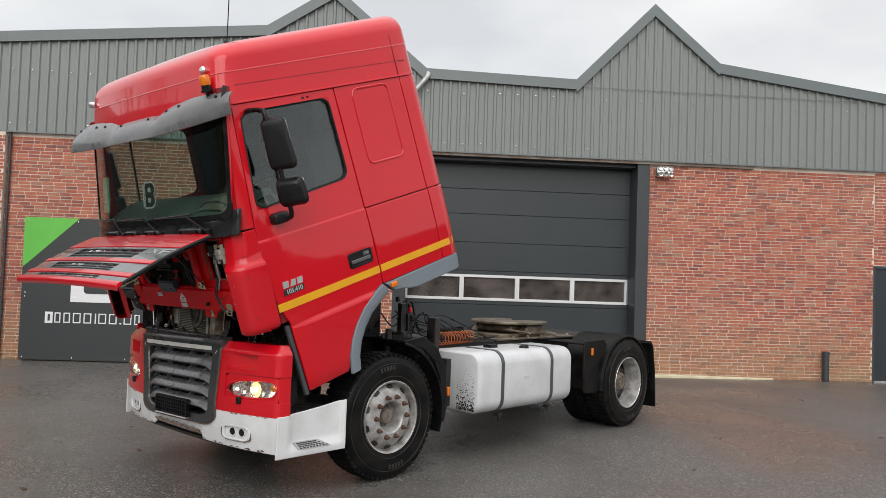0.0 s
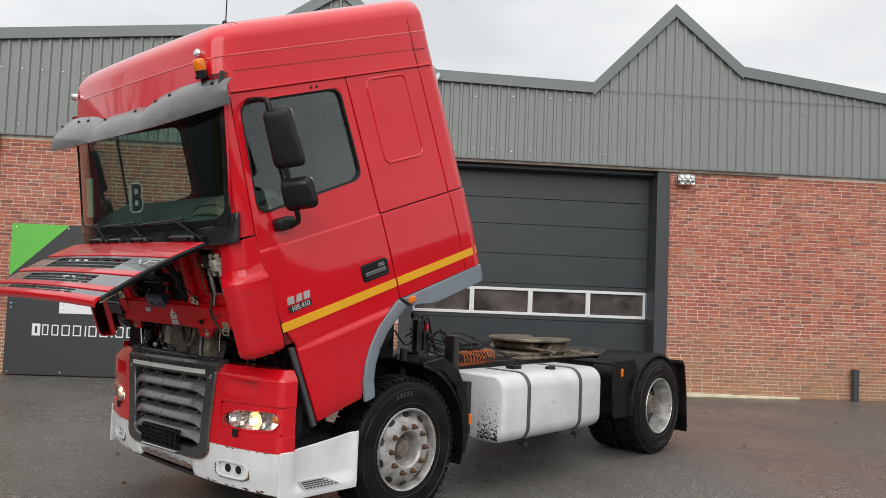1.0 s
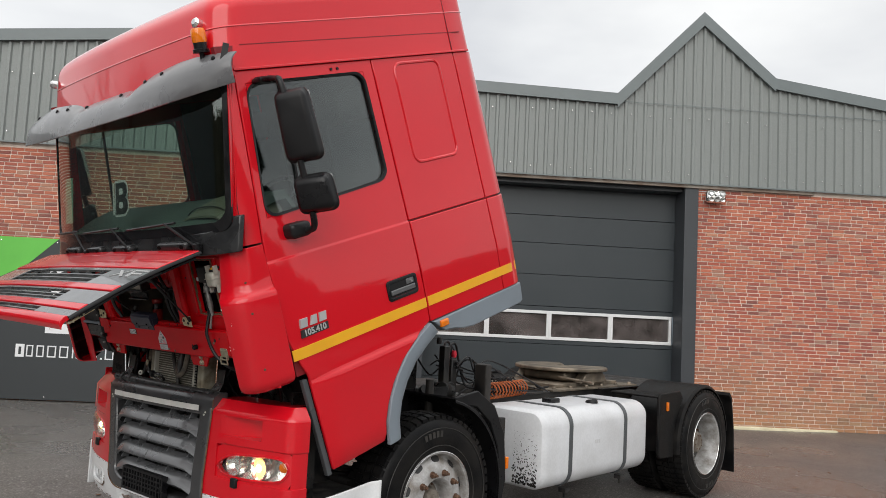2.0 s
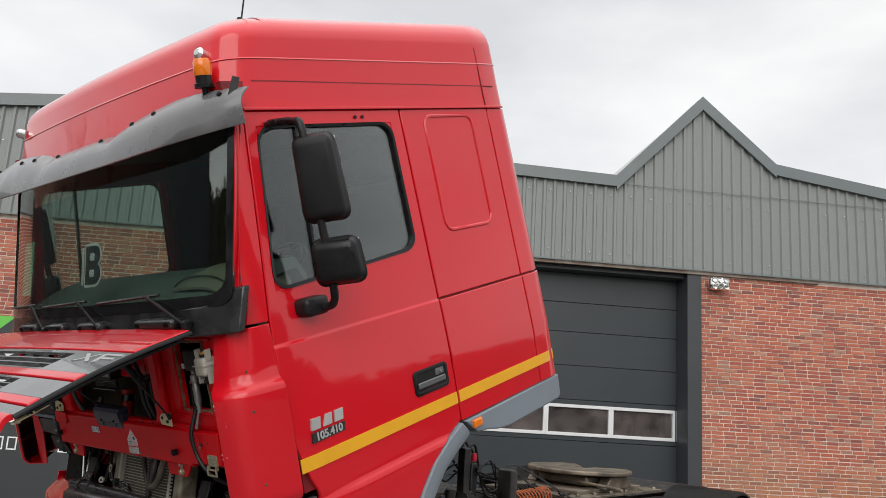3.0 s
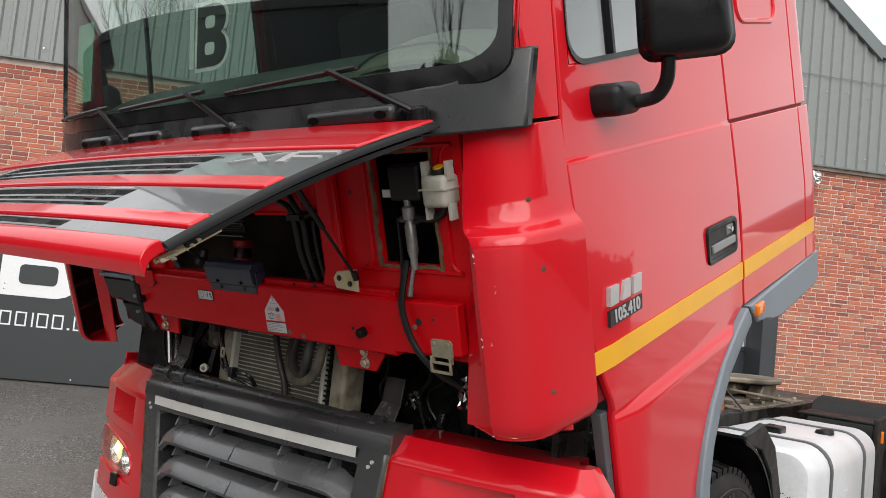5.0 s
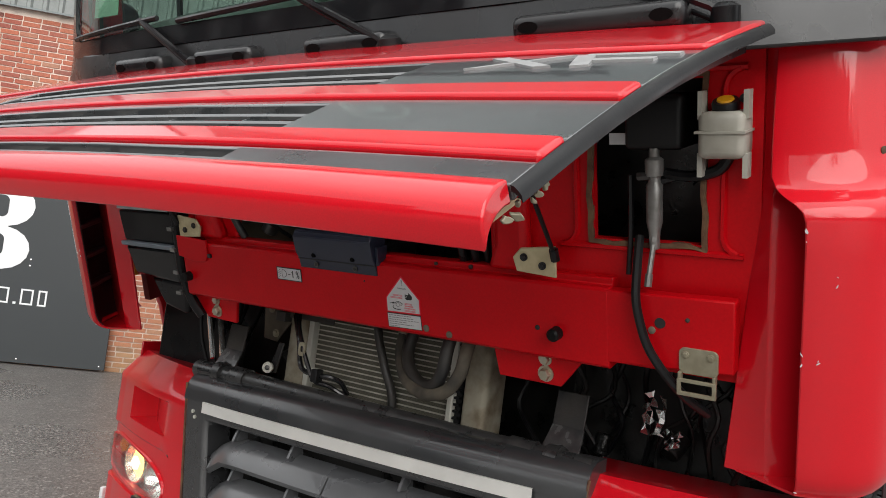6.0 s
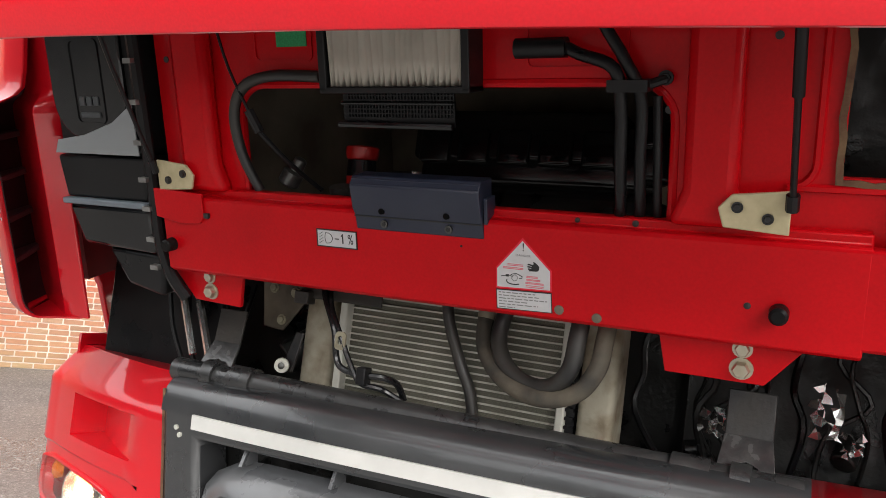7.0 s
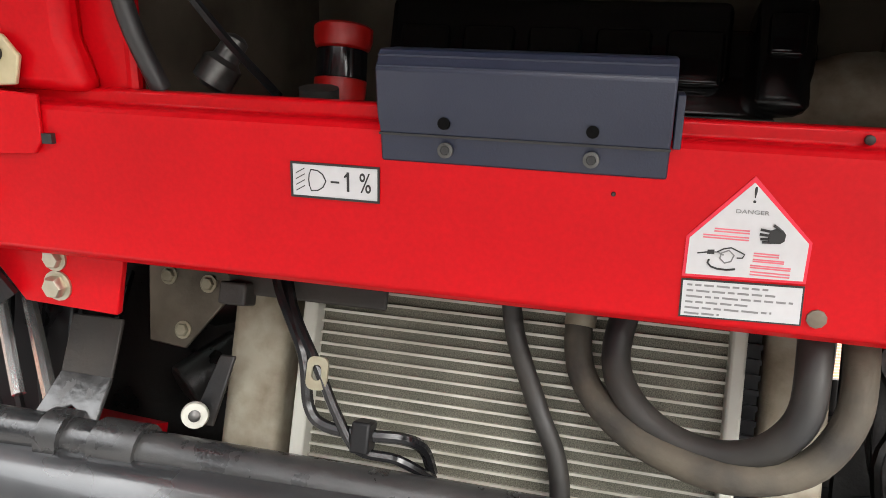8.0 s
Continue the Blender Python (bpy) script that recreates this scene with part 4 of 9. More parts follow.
def window_seal():
    bm = bmesh.new()
    o, i = rrect(0.468, 1.262, 2.137, 2.812, 0.075), rrect(0.4800, 1.2500, 2.150, 2.800, 0.070)
    rows = [[bm.verts.new(side(*window_warp(x, z), d)) for x, z in p] for p, d in ((o, 0.012), (o, -0.004), (i, 0.0), (i, 0.016))]
    for k in range(3):
        for n in range(len(o)):
            m = (n + 1) % len(o)
            bm.faces.new((rows[k][n], rows[k + 1][n], rows[k + 1][m], rows[k][m]))
    return bm


for dr, flip in zip(doors, (Matrix.Identity(4), FLIP)):
    g = part("window", window_glass(), SIDEGLASS, dr, "tinted side window in a black seal", m=flip @ CAB)
    g.visible_shadow = False
    part("seal", window_seal(), BLACK, dr, m=flip @ CAB)
    # corner fillets of the window opening, red sheet behind the seal
    for cx, cz, sx, sz in ((0.475, 2.145, 1, 1), (1.255, 2.145, -1, 1), (0.475, 2.805, 1, -1), (1.255, 2.805, -1, -1)):
        arc = [(cx + sx * (0.075 - 0.075 * math.cos(t)), cz + sz * (0.075 - 0.075 * math.sin(t))) for t in span(0, math.pi / 2, 5)]
        bm = bmesh.new()
        c = bm.verts.new(side(*window_warp(cx, cz), 0.001))
        vs = [bm.verts.new(side(*window_warp(x, z), 0.001)) for x, z in arc]
        for n in range(5):
            bm.faces.new((c, vs[n], vs[n + 1]))
        part("window_corner", bm, RED, dr, m=flip @ CAB)
    # division bar of the quarter light
    part("division_bar", sheet(lambda u, v, d: side(0.628 + 0.045 * (v - 2.15) / 0.65 + u, v, 0.004 + d), [0, 0.012], span(2.15, 2.80, 4), depth=0.02), BLACK, dr, m=flip @ CAB)
    # stripe over the door
    part("stripe", sheet(lambda u, v, d: side(u, v, -0.0105 + d * 0.5), span(0.350, 1.328, 12), [1.387, 1.445], depth=0.006), YELLOW, dr, "yellow stripe", m=flip @ CAB)
    # sunk handle
    bm = bmesh.new()
    o, i = rrect(1.045, 1.285, 1.495, 1.615, 0.022), rrect(1.062, 1.268, 1.511, 1.599, 0.016)
    rows = [[bm.verts.new(side(x, z, d)) for x, z in p] for p, d in ((o, 0.01), (o, -0.013), (i, -0.013), (i, -0.0065))]
    for k in range(3):
        for n in range(len(o)):
            m = (n + 1) % len(o)
            bm.faces.new((rows[k][n], rows[k + 1][n], rows[k + 1][m], rows[k][m]))
    bm.faces.new(rows[3])
    h = part("handle_cup", bm, BLACK, dr, "black sunk door handle", bevel=0.003, m=flip @ CAB)
    bm = sheet(lambda u, v, d: side(u, v, -0.016 + d), span(1.07, 1.262, 4), [1.528, 1.556], depth=0.012)
    box(bm, 1.20, 1.262, side_y(1.2, 1.58) - 0.010, side_y(1.2, 1.58) + 0.01, 1.562, 1.596)
    part("handle_bar", bm, GRILLE, dr, bevel=0.004, m=flip @ CAB)
    bm = bmesh.new()
    lathe(bm, [(0.009, 0), (0.009, 0.006)], 14, Matrix.Translation(side(1.235, 1.578, -0.010)) @ Matrix.Rotation(radians(90), 4, "X"))
    part("lock", bm, BRIGHT, dr, m=flip @ CAB)
    bm = bmesh.new()
    for x in (1.03, 1.075):
        bm = bmesh.new()
        lathe(bm, [(0.008, -0.004), (0.008, 0.005)], 10, Matrix.Translation(side(x, 2.838, -0.002)) @ Matrix.Rotation(radians(90), 4, "X"))
        part("plug", bm, BLACK, dr, m=flip @ CAB)

# badge on the near door: plain bright blocks, and the model number
bm = bmesh.new()
for k in range(3):
    x0 = 0.424 + k * 0.062
    p = side(x0, 1.565, -0.011)
    prism(bm, [(x0, 1.542), (x0 + 0.046, 1.542), (x0 + 0.053, 1.588), (x0 + 0.007 + 0.012 * (k == 1), 1.588)], "y", p.y - 0.002, p.y + 0.01)
part("badge", bm, BADGE, doors[0], "three bright badge blocks", m=CAB)
bm = bmesh.new()
prism(bm, [(0.420, 1.490), (0.600, 1.490), (0.604, 1.530), (0.424, 1.530)], "y", side_y(0.5, 1.5) - 0.010, side_y(0.5, 1.5) + 0.01)
part("model_strip", bm, INK, doors[0], m=CAB)
lettering("105.410", 0.046, CAB @ pose(0.512, side_y(0.5, 1.5) - 0.011, 1.510, 90, 0, 0), BADGE, doors[0], "model_number", 0.001, 0.0012)


def rear_panel(z0, z1, x0, x1):
    return sheet(lambda u, v, d: side(u, v, d - (0.007 if v < 1.91 else 0)), span(x0, x1, 10), span(z0, z1, 8), depth=0.020)


both("upper_side_panel", lambda: rear_panel(1.918, 2.872, 1.341, 2.046), RED)
both("lower_side_panel", lambda: rear_panel(1.292, 1.908, 1.341, 2.046), RED)
both("rear_corner_panel", lambda: rear_panel(1.292, 1.908, 2.054, 2.255), RED)
both("rear_corner_panel", lambda: rear_panel(1.918, 2.872, 2.054, 2.255), RED)
both("stripe", lambda: sheet(lambda u, v, d: side(u, v, -0.0105 + d * 0.5), span(1.345, 2.225, 12), [1.387, 1.445], depth=0.006), YELLOW, "yellow stripe", bevel=0)


def pressing():
    bm = bmesh.new()
    pts = rrect(1.505, 1.892, 2.238, 2.836, 0.055, 4)
    tube(bm, [side(x, z, 0.003) for x, z in pts], 0.011, 8, closed=True)
    return bm


both("panel_pressing", pressing, RED, bevel=0)


def screen_x(y, t):
    q = abs(y - MID) / 1.09
    return 0.115 + 0.155 * t + 0.06 * q * q + 0.055 * q ** 6


def pillar_fn(u, v, d):
    """From the glass edge (0) round the corner to the door gap (2)."""
    t = (v - 2.135) / 0.72
    f = 0.255 + 0.135 * max(0, min(1, t))
    p = side(f, v, 0)
    if u < 1:
        y0 = 0.125
        q = Vector((screen_x(y0, t) - 0.004 + (0.05 if v < 2.13 else 0), y0, v))
        w = q.lerp(p, u)
        return w + Vector((d - 0.012 * math.sin(math.pi * u), 0.3 * d - 0.012 * math.sin(math.pi * u), 0))
    return side(f + (edge(DOOR_FRONT, v) - 0.008 - f) * (u - 1), v, d)


both("windscreen_pillar", lambda: sheet(pillar_fn, span(0, 1, 4) + span(1, 2, 5)[1:], span(2.02, 2.872, 12), depth=0.03), RED)
both("pillar_trim", lambda: sheet(lambda u, v, d: pillar_fn(u, v, 0.034 + d), [0.06, 0.3, 0.6, 0.95], span(2.10, 2.86, 6), depth=0.012), DASHDARK, "dark lining behind the pillar", bevel=0)
part("door_edge_strip", sheet(lambda u, v, d: side(edge(DOOR_FRONT, v) - 0.036 + 0.03 * u, v, 0.012 + d), [0, 1], span(0.72, 1.27, 8), depth=0.03), TRIMGREY, truck, "dark grey plastic strip along the lower door edge", bevel=0.003, m=CAB)
both("drip_rail", lambda: sheet(lambda u, v, d: side(u, v, d - 0.012), span(0.42, 2.20, 16), [2.874, 2.886], depth=0.02), RED, bevel=0.002)


# roof: rounded outlines stacked from the drip rail to the crown
def roof_front(y, z):
    q = abs(y - MID) / 1.10
    return 0.292 + 0.06 * q * q + 0.27 * (z - 2.886)


def roof_outline(z, e):
    """Half outline at height z, drawn in by e, from the middle of the front to the middle of the back."""
    r = 0.12
    yc = side_y(0.5, z) + 0.004 + e
    half = MID - yc
    pts = [(roof_front(MID - w, z) + e, MID - w) for w in span(0, half - r, 8)]
    x0 = roof_front(yc, z) + e + 0.03
    xs, ys_ = pts[-1]
    for a in span(0, math.pi / 2, 6)[1:]:
        pts.append((xs + (x0 + r - xs) * (1 - math.cos(a)), ys_ + (yc - ys_) * math.sin(a)))
    for x in (0.65, 0.85, 1.1, 1.4, 1.7, 1.9, 2.046):
        pts.append((x, side_y(x, z) + 0.004 + e))
    back = 2.272 - e * 0.35 - 0.125 * max(0, z - 3.2)
    for a in span(0, math.pi / 2, 5)[1:]:
        pts.append((2.165 + (back - 2.165) * math.sin(a), yc + 0.07 * (1 - math.cos(a)) - 0.035))
    return pts + [(back, MID - w) for w in span(half - 0.20, 0, 4)]


def roof_drop(x, z):
    """The crown falls towards the front."""
    k = max(0.0, min(1.0, (z - 3.108) / 0.2))
    crease = max(0.0, min(1.0, (z - 3.02) / 0.07))
    return k * (-0.030 + 0.033 * max(0, x - 0.5)) + crease * 0.020 * max(0, x - 0.5)


def roof_mesh():
    levels = [(2.886, 0.03), (2.886, 0.0), (2.95, 0.0), (3.02, 0.0), (3.096, 0.0), (3.0963, -0.004), (3.1025, 0.0), (3.16, 0.0), (3.195, 0.0)]
    R = 0.13
    levels += [(3.205 + R * math.sin(t), R * 1.1 * (1 - math.cos(t))) for t in span(0, math.pi / 2 - 0.12, 7)]
    bm, rows = bmesh.new(), []
    for z, e in levels:
        h = roof_outline(z, e)
        h = h + [(x, 2 * MID - y) for x, y in reversed(h[1:-1])]
        rows.append([bm.verts.new((x, y, z + roof_drop(x, z))) for x, y in h])
    last = [v.co.copy() for v in rows[-1]]
    for s in (0.12, 0.3, 0.6, 1.0):
        rows.append([bm.verts.new((p.x + (min(max(p.x, 0.75), 1.95) - p.x) * s, p.y + (MID - p.y) * s, p.z + 0.035 * (1 - (1 - s) ** 2))) for p in last])
    n = len(rows[0])
    for a, b in zip(rows, rows[1:]):
        for i in range(n):
            j = (i + 1) % n
            bm.faces.new((a[i], a[j], b[j], b[i]))
    bmesh.ops.remove_doubles(bm, verts=rows[-1], dist=0.0005)
    return bm


roof = part("roof", roof_mesh(), RED, truck, "high red cab roof", m=CAB, sharp=24)


def groove(z, x0, x1):
    return sheet(lambda u, v, d: side(u, v, 0.0025 + d), span(x0, x1, 14), [z - 0.0022, z + 0.0022], depth=0.014)


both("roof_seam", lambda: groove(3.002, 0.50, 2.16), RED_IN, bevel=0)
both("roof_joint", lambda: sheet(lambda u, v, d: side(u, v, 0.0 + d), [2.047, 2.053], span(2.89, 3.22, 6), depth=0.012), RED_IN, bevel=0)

# back wall and floor of the cab
part("rear_wall", boxes((2.19, 2.22, 0.12, 2.28, 1.30, 2.90)), RED, truck, bevel=0.02, m=CAB)
part("cab_floor", boxes((0.66, 2.20, 0.10, 2.30, 1.30, 1.36)), FRAME, truck, m=CAB)


# grey sill and wheel-arch trim
def sill():
    bm = bmesh.new()
    prism(bm, [(1.352, 1.286), (2.236, 1.290), (2.232, 1.165), (2.20, 1.150), (1.70, 1.150), (1.60, 1.165), (1.52, 1.19), (1.43, 1.205)], "y", -0.004, 0.06)
    return bm


both("sill", sill, GREY, "grey plastic sill", bevel=0.008)


def arch():
    def fn(u, v, d):
        a = DOOR_BACK[1:]
        z = [1.292, 1.245, 1.175, 1.078, 0.978, 0.86, 0.72][u]
        x = edge(DOOR_BACK, max(z, 0.745)) + 0.004
        nx, nz = [(0.6, -0.8), (0.55, -0.83), (0.70, -0.71), (0.80, -0.6), (0.86, -0.5), (0.95, -0.3), (1, 0)][u]
        return Vector((x + nx * v, -0.012 + 0.004 * math.cos(v / 0.1 * 3) + 0.022 * (v / 0.1) ** 3 + d, z + nz * v))
    return sheet(fn, list(range(7)), [0, 0.02, 0.045, 0.07, 0.09, 0.10], depth=0.03)


both("wheel_arch_trim", arch, GREY, "grey plastic wheel-arch edge", bevel=0.006)
both("marker_lamp", lambda: rbox(1.395, 1.465, -0.018, 0.01, 1.235, 1.277, 0.006), AMBER, "amber side marker lamp", bevel=0)


# windscreen, seal and cowl
def screen_fn(u, v, d):
    return Vector((screen_x(u, v) + d, u, 2.135 + 0.72 * v))


ys = [0.125, 0.16, 0.22, 0.30, 0.42, 0.6, 0.9, 1.2]
ys = ys + [2.4 - y for y in reversed(ys[:-1])]
scr = part("windscreen", sheet(screen_fn, ys, span(0, 1, 6), depth=0.006), WINDSCREEN, truck, "curved windscreen with stickers inside", m=CAB)
scr.visible_shadow = False


def seal():
    bm = bmesh.new()
    o, i = rrect(0.120, 2.280, -0.03, 1.04, 0.07), rrect(0.150, 2.250, 0.035, 0.975, 0.09)

    def dens(p):
        out = []
        for n, a in enumerate(p):
            b = p[(n + 1) % len(p)]
            for k in range(8):
                out.append((a[0] + (b[0] - a[0]) * k / 8, a[1] + (b[1] - a[1]) * k / 8))
        return out
    o, i = dens(o), dens(i)
    rows = [[bm.verts.new((screen_x(y, t) + d, y, 2.135 + 0.72 * t)) for y, t in p] for p, d in ((o, 0.002), (o, -0.010), (i, -0.010), (i, 0.004))]
    for k in range(3):
        for n in range(len(o)):
            m = (n + 1) % len(o)
            bm.faces.new((rows[k][n], rows[k + 1][n], rows[k + 1][m], rows[k][m]))
    return bm


part("windscreen_seal", seal(), GLOSSBLACK, truck, m=CAB)
def cowl_fn(u, v, d):
    end = min(max((abs(u - MID) - 0.93) / 0.11, 0.0), 1.0)
    rise = 0.060 * end * end * (3 - 2 * end) * (v - 2.005) / 0.113
    return Vector((screen_x(u, 0) - 0.010 - 0.035 * (2.118 - v) / 0.113 + 0.35 * rise + d, u, v + rise))


part("cowl", sheet(cowl_fn, [0.082, 0.10, 0.13, 0.16, 0.19, 0.22, 0.25, 0.28] + [y for y in ys if 0.29 < y < 2.11] + [2.12, 2.15, 2.18, 2.21, 2.24, 2.27, 2.30, 2.318], [2.005, 2.03, 2.06, 2.09, 2.118], depth=0.03), COWL, truck, "black cowl below the windscreen", bevel=0.006, m=CAB)
for y0, y1 in ((0.36, 0.66), (0.92, 1.14), (1.30, 1.50), (1.64, 1.84)):
    x = screen_x((y0 + y1) / 2, 0) - 0.066
    step = part("cowl_step", rbox(x, x + 0.06, y0, y1, 2.042, 2.088, 0.016), COWL, truck, "black moulded step on the cowl", m=CAB)
    for yy in (y0 + 0.035, y1 - 0.035):
        # dark ellipse on the step in place of a cut hole's shade
        part("step_hole", prism(bmesh.new(), [(yy + 0.019 * math.cos(a), 2.066 + 0.010 * math.sin(a)) for a in span(0, 2 * math.pi, 12)[:-1]], "x", x - 0.0015, x + 0.002), HOLE, step, m=CAB)


def header_fn(u, v, d):
    return Vector((screen_x(u, 1.0) + 0.01 + 0.02 * v + d, u, 2.850 + 0.05 * v))


part("windscreen_header", sheet(header_fn, ys, [0, 0.5, 1.0], depth=0.03), RED, truck, m=CAB)


# sun visor over the windscreen
def visor_fn(u, v, d):
    q = abs(u - MID) / 1.14
    low_x = 0.145 + 0.03 * q ** 2 + (0.195 if u < MID else 0.0) * q ** 6
    low_z = 2.768 + (0.047 if u < MID else 0.012) * q ** 4
    top_x = 0.285 + 0.03 * q ** 2 + (0.10 if u < MID else 0.02) * q ** 6
    wing = 1 / (1 + math.exp(-(q - 0.36) / 0.035))
    top_z = 2.918 + 0.030 * wing + 0.026 * max(0, min(1, (q - 0.4) / 0.3)) - 0.016 * max(0, (q - 0.85) / 0.15) - 0.014 * math.exp(-((q - 0.30) / 0.05) ** 2)
    belly = 0.022 * math.sin(math.pi * v)
    x = top_x + (low_x - top_x) * v - belly
    z = top_z + (low_z - top_z) * v + belly
    return Vector((x + d * 0.7, u, z - d * 0.7))


vis_y = [MID + 1.14 * q for q in (-1, -0.985, -0.95, -0.9, -0.8, -0.7, -0.6, -0.5, -0.44, -0.40, -0.36, -0.32, -0.27, -0.2, 0, 0.2, 0.27, 0.32, 0.36, 0.40, 0.44, 0.5, 0.6, 0.7, 0.8, 0.9, 0.95, 0.985, 1)]
visor = part("sun_visor", sheet(visor_fn, vis_y, span(0, 1, 6), depth=0.006), VISOR, truck, "smoked grey sun visor above the windscreen", m=CAB, sharp=50)
for q in (-0.92, -0.6, -0.45, -0.2, 0.2, 0.45, 0.6, 0.92):
    bm = bmesh.new()
    p = visor_fn(MID + 1.14 * q, 0.22, 0)
    lathe(bm, [(0.011, -0.004), (0.011, 0.006), (0.006, 0.009)], 10, Matrix.Translation(p) @ Vector((-0.8, 0, 0.6)).to_track_quat("Z", "Y").to_matrix().to_4x4())
    part("fixing", bm, BLACK, visor, m=CAB)

# roof lamps, beacon, bracket and aerial
for y in (0.30, 2.15):
    bm = bmesh.new()
    lathe(bm, [(0.028, 0), (0.026, 0.03), (0.014, 0.042)], 16, Matrix.Translation((0.40, y, 3.135)) @ Vector((-0.8, 0.2 * (1 if y > 1 else -1), 0.3)).to_track_quat("Z", "Y").to_matrix().to_4x4())
    part("roof_marker", bm, BRIGHT, truck, "small chrome roof marker lamp", m=CAB)
bm = bmesh.new()
BEACON = Matrix.Translation((0.335, 0.235, 2.985)) @ Matrix.Rotation(radians(4), 4, "X")
lathe(bm, [(0.012, -0.05), (0.012, 0.0), (0.040, 0.002), (0.040, 0.018), (0.033, 0.022), (0.033, 0.05)], 24, BEACON)
beacon = part("beacon", bm, BLACK, truck, "amber warning beacon on a short stalk", m=CAB)
bm = bmesh.new()
lathe(bm, [(0.034, 0.050), (0.036, 0.06), (0.036, 0.105), (0.030, 0.118), (0.01, 0.122)], 24, BEACON)
part("lens", bm, AMBER, beacon, m=CAB)
bm = bmesh.new()
box(bm, -0.015, 0.015, -0.003, 0.003, -0.03, 0.055, Matrix.Translation((0.375, 0.105, 2.955)) @ Matrix.Rotation(radians(25), 4, "Y") @ Matrix.Rotation(radians(-30), 4, "Z"))
part("bracket", bm, BLACK, truck, m=CAB)
part("aerial", tubes(([(0.66, 0.36, 3.30), (0.675, 0.36, 3.345), (0.95, 0.36, 4.14)], 0.004, 6)), BLACK, truck, "thin black whip aerial", m=CAB)
bm = bmesh.new()
lathe(bm, [(0.03, 0), (0.022, 0.03), (0.010, 0.05)], 14, Matrix.Translation((0.66, 0.36, 3.285)))
part("aerial_base", bm, BLACK, truck, m=CAB)
for y in (0.8, 1.4):
    part("roof_screw", tubes(([(0.50, y, 3.22), (0.50, y, 3.29)], 0.008, 8)), BLACK, truck, m=CAB)


# mirrors
def narrowed(bm, z0, z1):
    """The upper head narrows to its top on the outer edge, the lower one to its inner edge."""
    for v in bm.verts:
        up = (v.co.z - z0) / (z1 - z0)
        if z0 > 2.3 and v.co.y < 0:
            v.co.y *= 0.84 - 0.22 * up * up
        elif z0 < 2.3:
            v.co.y *= 0.90 if v.co.y > 0 else 1.10 - 0.12 * up


def mirror_set(flip, far):
    arm = part("mirror_arm", tubes(([(0.54, 0.07, 2.03), (0.565, -0.02, 2.03), (0.565, -0.07, 2.05), (0.55, -0.098, 2.13), (0.537, -0.102, 2.4), (0.535, -0.080, 2.75), (0.545, -0.02, 2.80), (0.53, 0.11, 2.815)], 0.017, 10, 5)), BLACK, truck, "black tubular mirror arm", m=flip @ CAB)
    part("arm_foot", rbox(0.47, 0.60, -0.01, 0.09, 2.00, 2.08, 0.025, 3), BLACK, arm, m=flip @ CAB)
    part("arm_foot", rbox(0.51, 0.585, 0.05, 0.13, 2.80, 2.825, 0.010, 2), BLACK, arm, m=flip @ CAB)
    for z0, z1, w, name in ((2.375, 2.735, 0.222, "main mirror"), (2.115, 2.312, 0.222, "wide-angle mirror")):
        m = Matrix.Translation((0.565, -0.125, 0)) @ Matrix.Rotation(radians(30), 4, "Z")
        bm = rbox(-0.05, 0.045, -w / 2, w / 2, z0, z1, 0.042, 4)
        narrowed(bm, z0, z1)
        for v in bm.verts:
            if v.co.x < 0:
                v.co.y *= 0.93
                v.co.z += (-1 if v.co.z > (z0 + z1) / 2 else 1) * 0.008
        head = part("mirror_head", bm, BLACK, truck, "large black " + name, m=flip @ CAB @ m)
        bm = rbox(0.0455, 0.049, -w / 2 + 0.018, w / 2 - 0.018, z0 + 0.018, z1 - 0.018, 0.0015, 1)
        narrowed(bm, z0, z1)
        part("mirror_glass", bm, REFLECT, head, m=flip @ CAB @ m)


mirror_set(Matrix.Identity(4), False)
mirror_set(FLIP, True)


# wipers
for y, l in ((0.31, 0.55), (0.915, 0.5), (1.50, 0.5)):
    x = screen_x(y, 0)
    piv = Vector((x - 0.055, y, 2.052))
    tip = Vector((screen_x(y + 0.36, 0.10) - 0.03, y + 0.28, 2.185))
    bm = tubes(([piv, piv + Vector((-0.01, 0.02, 0.02)), tip], 0.0065, 6), ([piv + Vector((0, 0.018, 0)), tip + Vector((0, 0.012, 0))], 0.0045, 6))
    lathe(bm, [(0.022, -0.03), (0.022, 0.018), (0.012, 0.025)], 12, Matrix.Translation(piv))
    w = part("wiper", bm, BLACK, truck, "black wiper arm with its blade", m=CAB)
    bm = tubes(([Vector((screen_x(yy, 0.0) - 0.026 + 0.165 * 0.10, yy, 2.188 - 0.03 * (yy - y))) for yy in span(y + 0.20, y + 0.70, 8)], 0.007, 6))
    part("blade", bm, BLACK, w, m=CAB)


# inside of the cab
part("dashboard", sheet(lambda u, v, d: Vector((screen_x(u, 0) + 0.03 + 0.55 * v, u, 2.118 + 0.13 * math.sin(min(v, 0.75) * 2.1) - 0.25 * max(0, v - 0.75) * 4 - d)), [y for y in ys if 0.16 < y < 2.24], [0, 0.2, 0.4, 0.6, 0.75, 0.9, 1.0], depth=0.05), DASHTEAL, truck, "dark grey-green dashboard behind the windscreen", m=CAB)
for k in range(22):
    y = 0.24 + 0.088 * k
    part("vent_slot", boxes((screen_x(y, 0) + 0.058, screen_x(y, 0) + 0.075, y, y + 0.055, 2.128, 2.140)), INK, truck, m=CAB)
